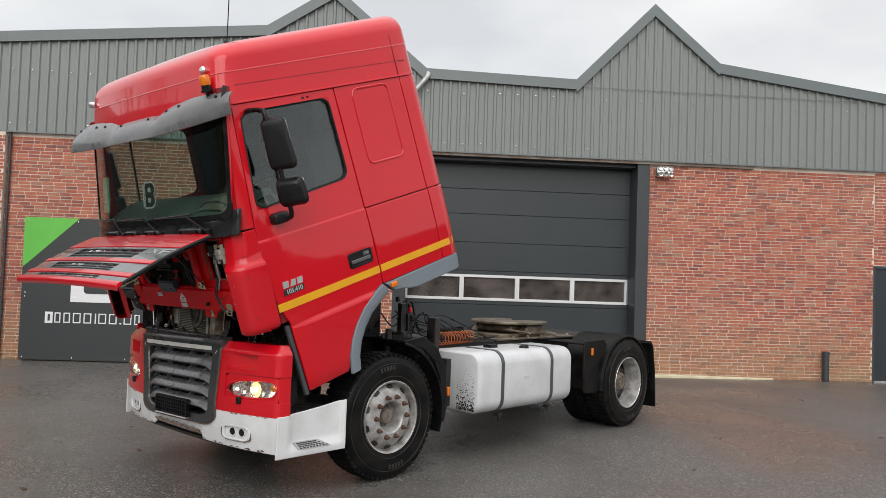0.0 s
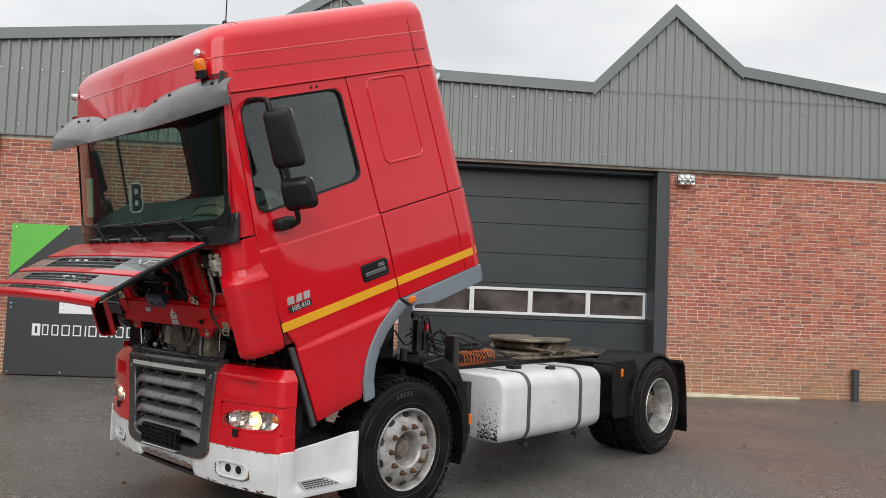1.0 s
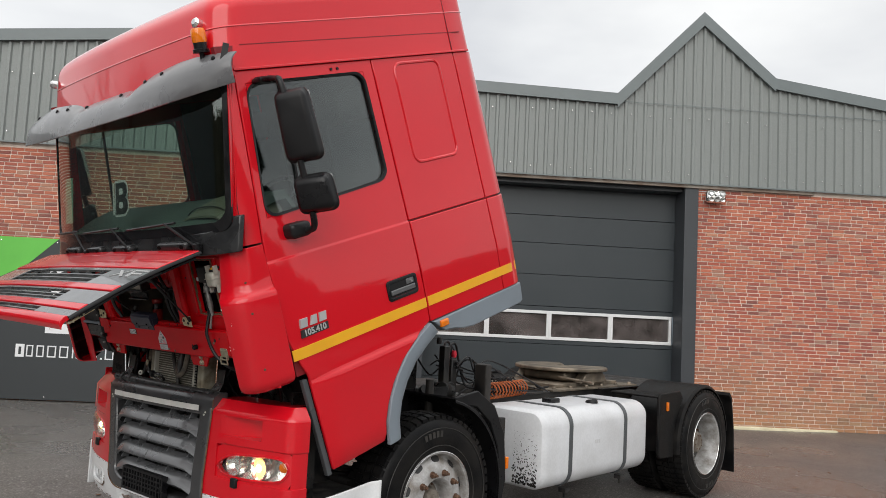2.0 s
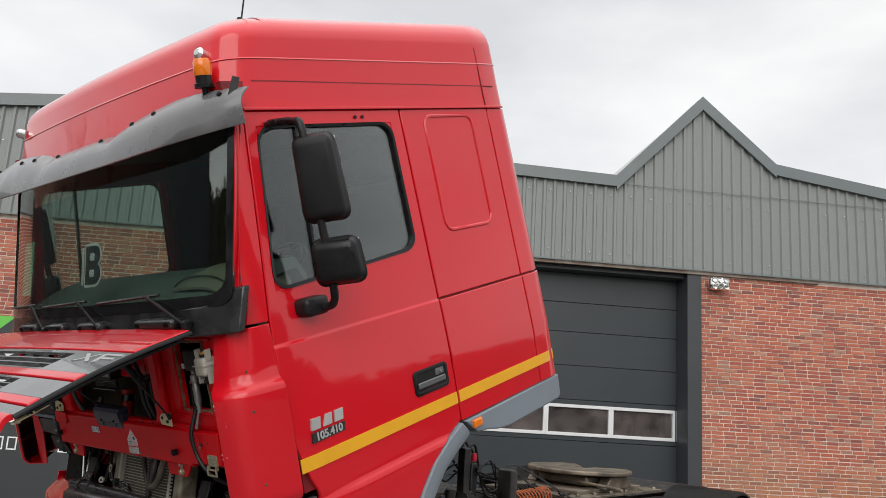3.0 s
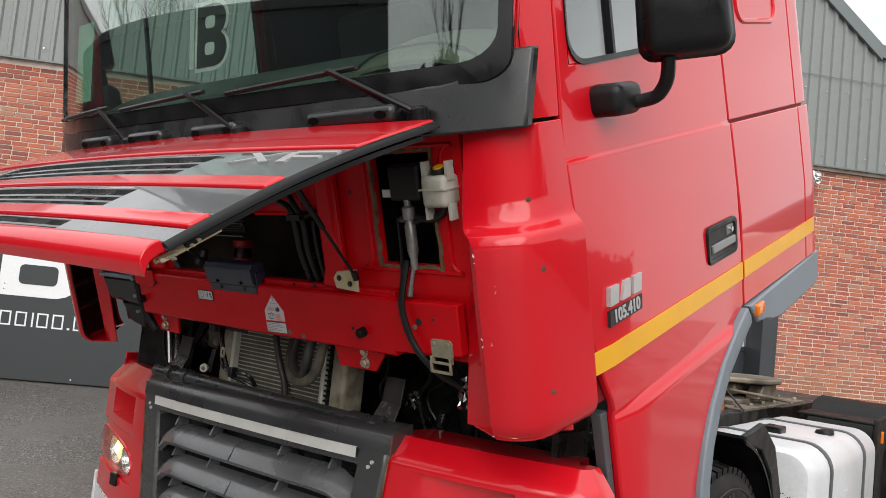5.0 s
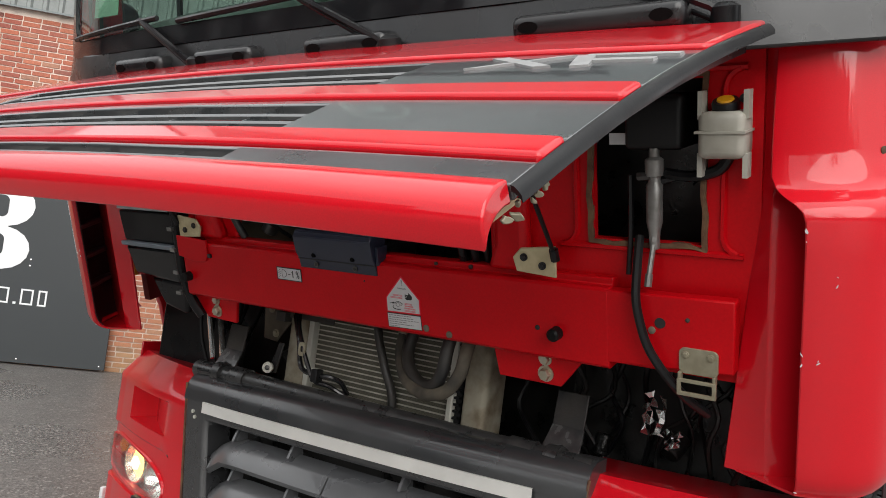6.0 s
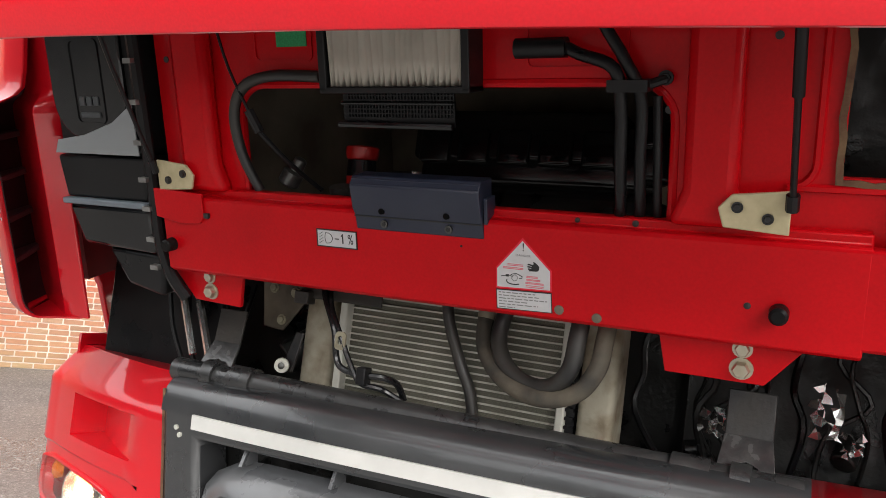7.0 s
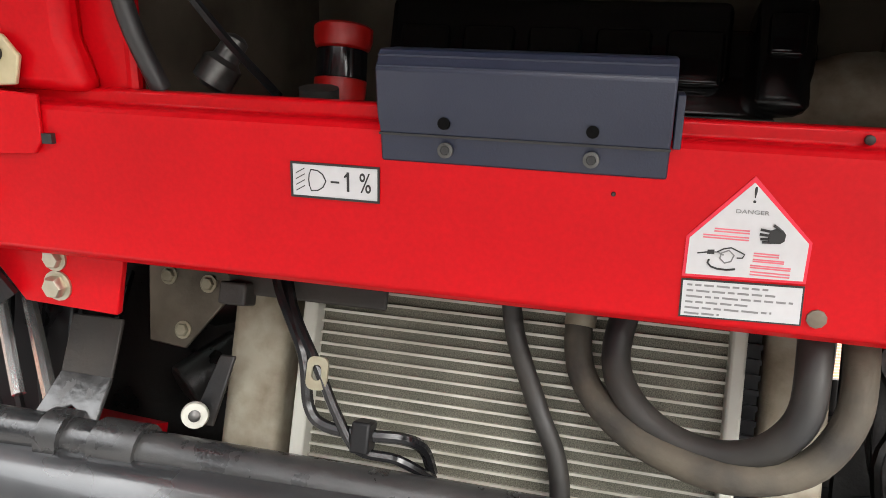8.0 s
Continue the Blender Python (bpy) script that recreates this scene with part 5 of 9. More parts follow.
bm = sheet(lambda u, v, d: Vector((0.27 + 0.34 * v, 0.50 + 0.27 * u, 2.10 + (0.165 - d) * (max(0.0, 1 - abs(u) ** 2.6) ** 0.5) * (0.55 + 0.45 * math.sin(min(1.0, v * 1.6) * math.pi / 2)))), [-1, -0.97, -0.9, -0.75, -0.5, -0.25, 0, 0.25, 0.5, 0.75, 0.9, 0.97, 1], span(0, 1, 8), depth=0.02)
instr = part("instrument_hood", bm, DASH, truck, "olive grey domed instrument hood", m=CAB)
part("hood_seam", tubes(([(0.30 + 0.02, 0.50 + 0.25 * u, 2.112 + 0.118 * max(0.0, 1 - abs(u) ** 2.6) ** 0.5) for u in span(-1, 1, 14)], 0.004, 6)), INK, instr, m=CAB)
bm = bmesh.new()
lathe(bm, [(0.22 + 0.016 * math.cos(t), 0.016 * math.sin(t)) for t in span(0, 2 * math.pi, 8)[:-1]], 32, Matrix.Translation((0.80, 0.66, 2.16)) @ Matrix.Rotation(radians(-35), 4, "Y"), closed=True)
part("steering_wheel", bm, BLACK, truck, m=CAB)
for y in (0.36, 1.52):
    st = part("seat", rbox(1.05, 1.55, y, y + 0.50, 1.75, 1.92, 0.06), SEATC, truck, "grey cloth cab seat", m=CAB)
    part("backrest", rbox(1.50, 1.66, y, y + 0.50, 1.90, 2.55, 0.06), SEATC, st, m=CAB)
    part("headrest", rbox(1.55, 1.65, y + 0.12, y + 0.38, 2.56, 2.76, 0.04), SEATC, st, m=CAB)
for spec in ((2.0, 2.02, 0.2, 2.2, 1.36, 2.95), (0.6, 2.0, 0.22, 2.18, 2.93, 2.95), (0.45, 2.0, 0.13, 0.14, 1.36, 2.12), (0.45, 2.0, 2.26, 2.27, 1.36, 2.12), (1.30, 2.0, 0.16, 0.17, 2.12, 2.93), (1.30, 2.0, 2.23, 2.24, 2.12, 2.93)):
    part("cab_lining", boxes(spec), DASHDARK, truck, m=CAB)
# stickers inside the glass
def emblem(g):
    """Outline of the emblem grown by g: straight on one edge, two lobes on the other."""
    lobe = [(0.052 - (0.052 + g) * math.cos(a), 0.135 + (0.047 + g) * math.sin(a)) for a in span(math.pi / 2, -math.pi / 2 + 0.55, 7)]
    lobe += [(0.050 - (0.056 + g) * math.cos(a), 0.050 + (0.050 + g) * math.sin(a)) for a in span(math.pi / 2 - 0.5, -math.pi / 2, 7)]
    return [(0.142 + g, 0.182 + g)] + lobe + [(0.142 + g, -g)]


STK = Matrix.Translation((screen_x(1.2, 0.2) + 0.012, 1.062, 2.255)) @ Matrix.Rotation(radians(12.5), 4, "Y")
stick = part("sticker", prism(bmesh.new(), emblem(0.013), "x", 0.0, 0.001), LABELW, truck, "black lobed emblem sticker with white edge in the windscreen", m=CAB @ STK)
part("sticker_block", prism(bmesh.new(), emblem(0.0), "x", -0.002, 0.0), INK, stick, m=CAB @ STK)
for z in (0.034, 0.112):
    part("sticker_hole", prism(bmesh.new(), rrect(0.052, 0.100, z, z + 0.036, 0.012, 3), "x", -0.003, -0.002), LABELW, stick, m=CAB @ STK)
bm = boxes((-0.0005, 0.0005, 0.163, 0.185, 0.0, 0.18))
part("sticker_strip", bm, LABELW, stick, m=CAB @ STK)
bm = boxes((0, 0.001, 0, 0.12, 0, 0.30))
part("sticker", bm, PALEGREEN, truck, "pale green paper in the windscreen corner", m=CAB @ Matrix.Translation((screen_x(2.10, 0.3) + 0.012, 2.04, 2.225)) @ Matrix.Rotation(radians(14), 4, "Y"))

# ---- raised grille hood ----
def hood_fn(u, v, d):
    """u -1..1 across, v 0..1 from the hinge to the lip."""
    w = min(v, 0.905)
    half = 0.982 - 0.0565 * w
    b = 1 - u * u
    x = 0.0905 - 0.724 * w - (0.029 - 0.004 * w) * b
    z = 2.038 - 0.1535 * w + 0.0205 * math.sin(math.pi * w) + (0.0165 + 0.0105 * w) * b
    # the lip rolls over and down
    k = max(0.0, v - 0.905) / 0.072 * math.pi / 2
    x -= 0.042 * math.sin(k)
    z -= 0.033 * (1 - math.cos(k))
    return Vector((x + 0.25 * d, MID + half * u, z - d))


HOOD_U = [-0.972, -0.965, -0.945, -0.9, -0.75, -0.6, -0.5, -0.4, -0.2, 0, 0.2, 0.4, 0.5, 0.6, 0.75, 0.9, 0.945, 0.965, 0.972]
BANDS = [(0.0, 0.31, "r"), (0.31, 0.555, "d"), (0.555, 0.62, "r"), (0.62, 0.775, "d"), (0.775, 0.835, "r"), (0.835, 0.905, "d"), (0.905, 0.977, "r")]
hood = None
for k, (a, b, c) in enumerate(BANDS):
    if c == "r":
        n = 8 if b > 0.95 else 5
        bm = sheet(lambda u, v, d: hood_fn(u, v, d - 0.006), HOOD_U, span(a, b, n), depth=0.022)
        piece = part("hood" if hood is None else "hood_rib", bm, RED, truck if hood is None else hood, "raised red hood with dark slotted bands" if hood is None else "", bevel=0.010 if b > 0.95 else 0.005, m=CAB)
        if hood is None:
            hood = piece
for k, (a, b, c) in enumerate(BANDS):
    if c != "d":
        continue
    lo, hi = a + 0.004, b - 0.004
    n = 5 if b - a > 0.1 else 3
    m0, m1 = lo + 0.16 * (hi - lo), hi - 0.10 * (hi - lo)
    us_s = [-0.973, -0.9, -0.75, -0.65, -0.58, -0.3, -0.1, 0.1, 0.3, 0.58, 0.65, 0.75, 0.9, 0.973]
    bm = sheet(hood_fn, us_s, [lo, m0, (m0 + m1) / 2, m1, hi], skip=lambda u, v: abs(u) < 0.58 and m0 < v < m1, depth=0.015)
    panel = part("grille_band", bm, HOODGREY, hood, "anthracite band with air slots", bevel=0.003, m=CAB)
    bm = bmesh.new()
    for t in ((1 / 3, 2 / 3) if n == 5 else (0.5,)):
        v = m0 + (m1 - m0) * t
        tube(bm, [hood_fn(u, v, 0.008) for u in span(-0.58, 0.58, 14)], 0.0045, 6)
    part("slot_bar", bm, HOODGREY, panel, m=CAB)
    for u in span(-0.48, 0.48, 6):
        bm = sheet(lambda p, v, d: hood_fn(u + 0.04 * (v - m0) / (m1 - m0) + 0.006 * d / 0.02, v, 0.008 + p), [0, 0.028], span(m0, m1, 3), depth=0.01)
        part("slot_rib", bm, HOODGREY, panel, m=CAB)
# dark rim and inner frame of the hood
for s in (-1, 1):
    bm = sheet(lambda u, v, d: hood_fn(s * (0.9735 + 0.010 * u), v, -0.001 + 0.009 * u * u + d), [0, 0.35, 0.7, 1], span(0.0, 0.905, 14), depth=0.006)
    part("hood_edge", bm, BLACK, hood, m=CAB)
bm = sheet(lambda u, v, d: hood_fn(u, v, 0.026 + d), span(-0.95, 0.95, 10), span(0.03, 0.84, 8), skip=lambda u, v: abs(u) < 0.52 and 0.2 < v < 0.8, depth=0.01)
part("hood_lining", bm, BLACK, hood, m=CAB)
# latch rail near the lip
for s in (-1, 1):
    a, b = hood_fn(s * 0.935, 0.90, 0.036), hood_fn(s * 0.935, 0.74, 0.038)
    part("hood_latch", tubes(([a, b], 0.007, 6), ([a + Vector((0, 0.02, -0.004)), b + Vector((0, 0.02, -0.004))], 0.005, 6)), CREAM, hood, m=CAB)
# torn foam under the near end of the lip
rf = random.Random(9)
for k in range(6):
    p = hood_fn(-0.970 + rf.uniform(0, 0.012), 0.82 + 0.019 * k, 0.026 + rf.uniform(0, 0.006))
    a, b = rf.uniform(0.005, 0.009), rf.uniform(0.002, 0.005)
    pts = [(a * math.cos(t) * rf.uniform(0.5, 1.2), b * math.sin(t) * rf.uniform(0.5, 1.3)) for t in span(0, 2 * math.pi, 9)[:-1]]
    bm = prism(bmesh.new(), pts, "y", -0.002, 0.002)
    bm.transform(Matrix.Translation(p) @ Euler((rf.uniform(-0.5, 0.5), rf.uniform(0.1, 0.7), rf.uniform(-0.5, 0.5))).to_matrix().to_4x4())
    part("foam_scrap", bm, DULLZINC, hood, bevel=0.001, m=CAB)
# model letters on the upper band: plain bright strokes
bm = bmesh.new()
for pts in (((0.02, 0.0), (0.40, 1.0)), ((0.0, 1.0), (0.42, 0.0)), ((0.52, 0.0), (0.60, 1.0)), ((0.52, 0.0), (1.0, 0.0)), ((0.56, 0.48), (0.92, 0.48))):
    (u0, v0), (u1, v1) = [(-0.955 + 0.260 * (1 - p[0]), 0.355 + 0.085 * p[1]) for p in pts]
    du, dv = (0.012, 0.003) if abs(v1 - v0) > 0.01 else (0.0, 0.0085)
    lo = [[bm.verts.new(hood_fn(u0 + (u1 - u0) * t + s * du, v0 + (v1 - v0) * t + s * dv, h)) for s, h in ((-1, 0.002), (-1, -0.0032), (1, -0.0032), (1, 0.002))] for t in span(0, 1, 3)]
    bm.faces.new(lo[0])
    bm.faces.new(lo[-1][::-1])
    for a, b in zip(lo, lo[1:]):
        for k in range(3):
            bm.faces.new((a[k], b[k], b[k + 1], a[k + 1]))
part("hood_badge", bm, BADGE, hood, "bright badge strokes", m=CAB)


# ---- corner deflectors ----
def corner_fn(u, v, d):
    """u 0..1 round the corner from the inner front edge to the door, v is the height."""
    low = 1 / (1 + math.exp((v - 1.785) / 0.008))
    lx = 0.176 - 0.054 * low + (1 - low) * (0.2 * (v - 1.82) - 0.022)
    path = [(lx + 0.022, 0.305), (lx + 0.005, 0.275), (lx, 0.225), (lx + 0.012, 0.155), (lx + 0.05, 0.10), (0.255, 0.075), (0.335, 0.062)]
    u = u - (1 - low) * (1 - u) / 0.585 * 0.15
    k = u * 6
    i = min(int(k), 5)
    f = k - i
    a, b, c, e = path[max(i - 1, 0)], path[i], path[i + 1], path[min(i + 2, 6)]
    x, y = [0.5 * (2 * b[n] + (c[n] - a[n]) * f + (2 * a[n] - 5 * b[n] + 4 * c[n] - e[n]) * f * f + (3 * b[n] - a[n] - 3 * c[n] + e[n]) * f ** 3) for n in (0, 1)]
    out = 0.030 * low
    if v < 1.335:
        out -= 0.055 - math.sqrt(max(0.0, 0.055 ** 2 - (1.335 - v) ** 2))
    turns = [0, 0, 0, 30, 55, 75, 90]
    turn = radians(turns[i] + (turns[i + 1] - turns[i]) * f)
    nx, ny = -math.cos(turn), -math.sin(turn)
    return Vector((x + nx * (out - d), y + ny * (out - d) + 0.06 * max(0, v - 1.8) * u, v))


def inner_fn(u, v, d):
    """the folded inner panel: a narrow front face, a fold, then the slanting back of the hollow."""
    low = 1 / (1 + math.exp((v - 1.785) / 0.008))
    h = v - 1.34
    lower = [(0.175 + 0.085 * h, 0.31 - 0.085 * h), (0.166, 0.247), (0.172, 0.234), (0.250, 0.060)]
    upper = [(0.228, 0.305), (0.208, 0.247), (0.206, 0.234), (0.215, 0.175)]
    k = u * 3
    i = min(int(k), 2)
    f = k - i
    p = [[a[i][n] + (a[i + 1][n] - a[i][n]) * f for n in (0, 1)] for a in (lower, upper)]
    x, y = [low * a + (1 - low) * b for a, b in zip(*p)]
    return Vector((x + d, y + 0.06 * max(0, v - 1.8) * u, v))


for flip in (Matrix.Identity(4), FLIP):
    rows_v = [1.283, 1.286, 1.291, 1.30, 1.315, 1.335, 1.36, 1.4, 1.5, 1.6, 1.7, 1.75, 1.765, 1.775, 1.78, 1.785, 1.79, 1.795, 1.81, 1.85, 1.93, 1.99, 2.005, 2.012]
    bm = sheet(corner_fn, [0.415, 0.43, 0.46] + span(0.5, 1.0, 14), rows_v, depth=0.012)
    cp = part("corner_deflector", bm, RED, truck, "red corner deflector with screw holes", bevel=0.003, m=flip @ CAB, sharp=50)
    part("inner_panel", sheet(inner_fn, [0, 0.167, 0.333, 0.5, 0.667, 0.833, 1.0], rows_v, depth=0.008), RED, cp, bevel=0.002, m=flip @ CAB, sharp=30)
    # dark sheet along the inside; the shade of the hollow is its colour
    part("hollow_shade", sheet(lambda u, v, d: corner_fn(u, v, 0.0135 + d), [0.43, 0.5, 0.667, 0.833, 0.96], [1.295, 1.305, 1.32, 1.34, 1.42, 1.5, 1.7, 1.77, 1.785, 1.80, 1.9, 1.99], depth=0.003), RED_SHADED, cp, "dark sheet for the shade inside the hollow", m=flip @ CAB)
    for u, v in ((0.73, 1.695), (0.73, 1.405), (0.74, 1.845)):
        bm = bmesh.new()
        p, q = corner_fn(u, v, 0), corner_fn(u, v, 0.02)
        lathe(bm, [(0.0065, -0.01), (0.0065, 0.001), (0.004, 0.0015)], 12, Matrix.Translation(p) @ (p - q).to_track_quat("Z", "Y").to_matrix().to_4x4())
        part("screw", bm, RUST, cp, m=flip @ CAB)
    rc = random.Random(17)
    for k in range(11):
        u = 0.417 if k % 3 else rc.choice((0.46, 0.5))
        v = rc.uniform(1.30, 1.74)
        p, q = corner_fn(u, v, -0.0012), corner_fn(u, v, 0.02)
        mm = Matrix.Translation(p) @ (p - q).to_track_quat("Z", "Y").to_matrix().to_4x4() @ Matrix.Rotation(rc.uniform(0, 6), 4, "Z")
        w, h = rc.uniform(0.0006, 0.0016), rc.uniform(0.0012, 0.004)
        part("paint_chip", prism(bmesh.new(), [(w * math.cos(a) * rc.uniform(0.6, 1.3), h * math.sin(a) * rc.uniform(0.6, 1.3)) for a in span(0, 2 * math.pi, 6)[:-1]], "z", -0.001, 0.0004), LABELW, cp, m=flip @ CAB @ mm)
    floor_pts = [tuple(corner_fn(u, 1.284, 0.004)[:2]) for u in (0.42, 0.5, 0.58, 0.7, 0.82, 0.95)] + [tuple(inner_fn(u, 1.284, 0.002)[:2]) for u in (0.95, 0.667, 0.5, 0.333, 0.1)]
    part("floor_web", prism(bmesh.new(), floor_pts, "z", 1.281, 1.286), RED, cp, m=flip @ CAB)
    for v in (1.42, 1.515, 1.61, 1.70):
        bm = bmesh.new()
        prism(bm, [tuple(corner_fn(u, v, 0.010)[:2]) for u in (0.45, 0.5, 0.58, 0.7, 0.82, 0.95)] + [(0.235, 0.095), (0.14, 0.155)], "z", v - 0.007, v + 0.007)
        part("stiffener", bm, LINERSHEEN, cp, bevel=0.003, m=flip @ CAB)

# ---- firewall, opening and beam (cab-local, facing forward at x = 0.19) ----
FW = 0.20


def firewall():
    bm = bmesh.new()
    ycuts = [0.27, 0.366, 0.568, 0.79, 0.83, 1.55, 1.60, 1.80, 2.13]
    zcuts = [1.435, 1.605, 1.62, 1.68, 1.805, 1.965, 2.03]
    for a, b in zip(ycuts, ycuts[1:]):
        for c, d in zip(zcuts, zcuts[1:]):
            y, z = (a + b) / 2, (c + d) / 2
            if (0.79 < y < 1.60 and 1.605 < z < 1.805) or (0.366 < y < 0.568 and 1.68 < z < 1.965) or (y > 1.80):
                continue
            box(bm, FW, FW + 0.02, a, b, c, d)
    bmesh.ops.remove_doubles(bm, verts=bm.verts, dist=1e-5)
    return bm


fw = part("firewall", firewall(), RED_FLAT, truck, "red pressed firewall with open service hatches", m=CAB)
# pressed ribs and rounded returns of the hatch
for y, w in ((0.735, 0.075), (1.69, 0.085)):
    bm = bmesh.new()
    prism(bm, [(y - w / 2 - 0.02, 1.605), (y + w / 2 + 0.02, 1.605), (y + w / 2, 1.66), (y + w / 2, 2.02), (y - w / 2, 2.02), (y - w / 2, 1.66)], "x", FW - 0.035, FW + 0.002)
    part("pressed_rib", bm, RED_FLAT, fw, bevel=0.014, m=CAB)
bm = bmesh.new()
hatch_line = [(0.79, 1.60)] + [(0.85 - 0.06 * math.cos(t), 1.75 + 0.06 * math.sin(t)) for t in span(0, math.pi / 2, 6)] + [(1.54 + 0.06 * math.sin(t), 1.75 + 0.06 * math.cos(t)) for t in span(0, math.pi / 2, 6)] + [(1.60, 1.60)]
tube(bm, [(FW + 0.004, y, z) for y, z in hatch_line], 0.008, 8)
part("hatch_return", bm, RED_FLAT, fw, m=CAB)
for cy, cz, sy, sz in ((0.79, 1.81, 1, -1), (1.60, 1.81, -1, -1)):
    bm = bmesh.new()
    arc = [(cy + sy * (0.06 - 0.06 * math.cos(t)), cz + sz * (0.06 - 0.06 * math.sin(t))) for t in span(0, math.pi / 2, 5)]
    prism(bm, [(cy, cz)] + arc, "x", FW, FW + 0.015)
    part("hatch_corner", bm, RED_FLAT, fw, m=CAB)
bm = bmesh.new()
tube(bm, [(FW - 0.002, y, z) for y, z in rrect(0.60, 0.33, 1.665, 1.98, 0.035, 5)], 0.006, 6, closed=True)
part("hatch_bead", bm, RED_FLAT, fw, m=CAB)
for y0, y1, z0, z1 in ((0.86, 1.02, 1.83, 1.90), (1.42, 1.55, 1.85, 1.94)):
    bm = ring(bmesh.new(), rrect(y0, y1, z0, z1, 0.012), rrect(y0 + 0.004, y1 - 0.004, z0 + 0.004, z1 - 0.004, 0.01), "x", FW - 0.003, FW + 0.001)
    part("panel_bead", bm, RED_FLAT, fw, m=CAB)

# beam with its upper flange
bm = bmesh.new()
prism(bm, [(0.165, 1.440), (0.175, 1.432), (0.225, 1.432), (0.225, 1.590), (0.210, 1.606), (0.190, 1.606), (0.190, 1.592), (0.170, 1.592), (0.165, 1.586)], "y", 0.535, 1.80)
beam = part("cross_beam", bm, RED_FLAT, truck, "red front cross beam with warning labels", bevel=0.003, m=CAB)
bm = bmesh.new()
prism(bm, [(0.308, 1.462), (0.62, 1.443), (0.62, 1.588), (0.308, 1.594)], "x", 0.1653, 0.195)
part("beam_end", bm, RED_FLAT, beam, bevel=0.004, m=CAB)
for y, s in ((0.700, -1), (1.713, 1)):
    bm = bmesh.new()
    pts = [(y - 0.115, 1.45), (y + 0.115, 1.45), (y + 0.10, 1.362), (y - 0.045, 1.362)] if s < 0 else [(y - 0.08, 1.45), (y + 0.13, 1.45), (y + 0.06, 1.362), (y - 0.06, 1.358)]
    prism(bm, pts, "x", 0.200, 0.210)
    pl = part("gusset", bm, RED_FLAT, beam, bevel=0.002, m=CAB)
    part("bolt", bolt(bmesh.new(), (0.200, y + 0.012 * s, 1.418), (-1, 0, 0), 0.011, 0.010), STEEL, pl, m=CAB)
    part("bolt", bolt(bmesh.new(), (0.200, y + 0.012 * s, 1.386), (-1, 0, 0), 0.013, 0.014), STEEL, pl, m=CAB)
for y in (0.642, 1.782):
    bm = bmesh.new()
    lathe(bm, [(0.014, -0.01), (0.013, 0.02), (0.009, 0.024)], 14, Matrix.Translation((0.165, y, 1.492)) @ Matrix.Rotation(radians(-90), 4, "Y"))
    part("rubber_stop", bm, RUBBER, beam, m=CAB)
for y, z, r in ((0.684, 1.497, 0.005), (0.961, 1.455, 0.008), (0.90, 1.449, 0.008), (0.94, 1.598, 0.004), (0.85, 1.599, 0.005), (0.452, 1.525, 0.007), (0.388, 1.552, 0.004), (1.13, 1.545, 0.002)):
    bm = bmesh.new()
    lathe(bm, [(r, -0.002), (r, 0.002), (r * 0.6, 0.003)], 10, Matrix.Translation((0.165 if z < 1.59 else 0.188, y, z)) @ Matrix.Rotation(radians(-90), 4, "Y"))
    part("stud", bm, FRAME if r < 0.007 else FIFTH, beam, m=CAB)
beam.location += CAB.to_3x3() @ Vector((-0.009, -0.012, 0.003))
bm = prism(bmesh.new(), [(1.674, 1.604), (1.674, 1.560), (1.684, 1.545), (1.735, 1.541), (1.800, 1.552), (1.800, 1.610)], "x", 0.150, 0.1555)
part("beam_tab", bm, RED_FLAT, fw, bevel=0.0015, m=CAB)
# black block in place of the shade in the notch
part("beam_notch", boxes((0.150, 0.1565, 1.662, 1.6735, 1.556, 1.566)), INK, fw, m=CAB)
part("hatch_fitting", lathe(bmesh.new(), [(0.012, -0.03), (0.022, -0.025), (0.022, 0.0), (0.015, 0.006), (0.013, 0.03), (0.006, 0.034)], 14, Matrix.Translation((0.278, 1.543, 1.632)) @ Euler((0.5, 0.3, 0)).to_matrix().to_4x4()), DARKBOLT, truck, "grey hose fitting behind the hatch", m=CAB)
# zinc hood-stay plates
for y, s in ((0.672, 1), (1.738, -1)):
    bm = bmesh.new()
    pts = [(y - s * 0.046, 1.668), (y + s * 0.03, 1.660), (y + s * 0.048, 1.640), (y + s * 0.040, 1.612), (y - s * 0.046, 1.606)]
    prism(bm, pts, "x", 0.152, 0.158)
    st = part("stay_plate", bm, CREAM, fw, "yellow zinc stay plate", bevel=0.002, m=CAB)
    part("bolt", bolt(bmesh.new(), (0.152, y + s * 0.022, 1.642), (-1, 0, 0), 0.0058, 0.006), FRAME, st, m=CAB)
    part("bolt", bolt(bmesh.new(), (0.152, y - s * 0.018, 1.628), (-1, 0, 0), 0.0058, 0.006), FRAME, st, m=CAB)
    if s > 0:
        rod = tubes(([(0.145, y - s * 0.047, 1.655), (0.06, y - s * 0.045, 1.80)], 0.0045, 8), ([(0.06, y - s * 0.045, 1.80), (-0.02, y - s * 0.043, 1.94)], 0.0075, 10), ([(0.15, y - s * 0.047, 1.642), (0.143, y - s * 0.047, 1.665)], 0.009, 8))
    else:
        rod = tubes(([(0.145, y + 0.047, 1.655), (0.06, y + 0.027, 1.85), (0.025, y + 0.018, 1.94)], 0.0042, 8), ([(0.15, y + 0.047, 1.642), (0.140, y + 0.047, 1.668)], 0.007, 8))
    part("gas_strut", rod, BLACK, fw, "slim black gas strut", m=CAB)

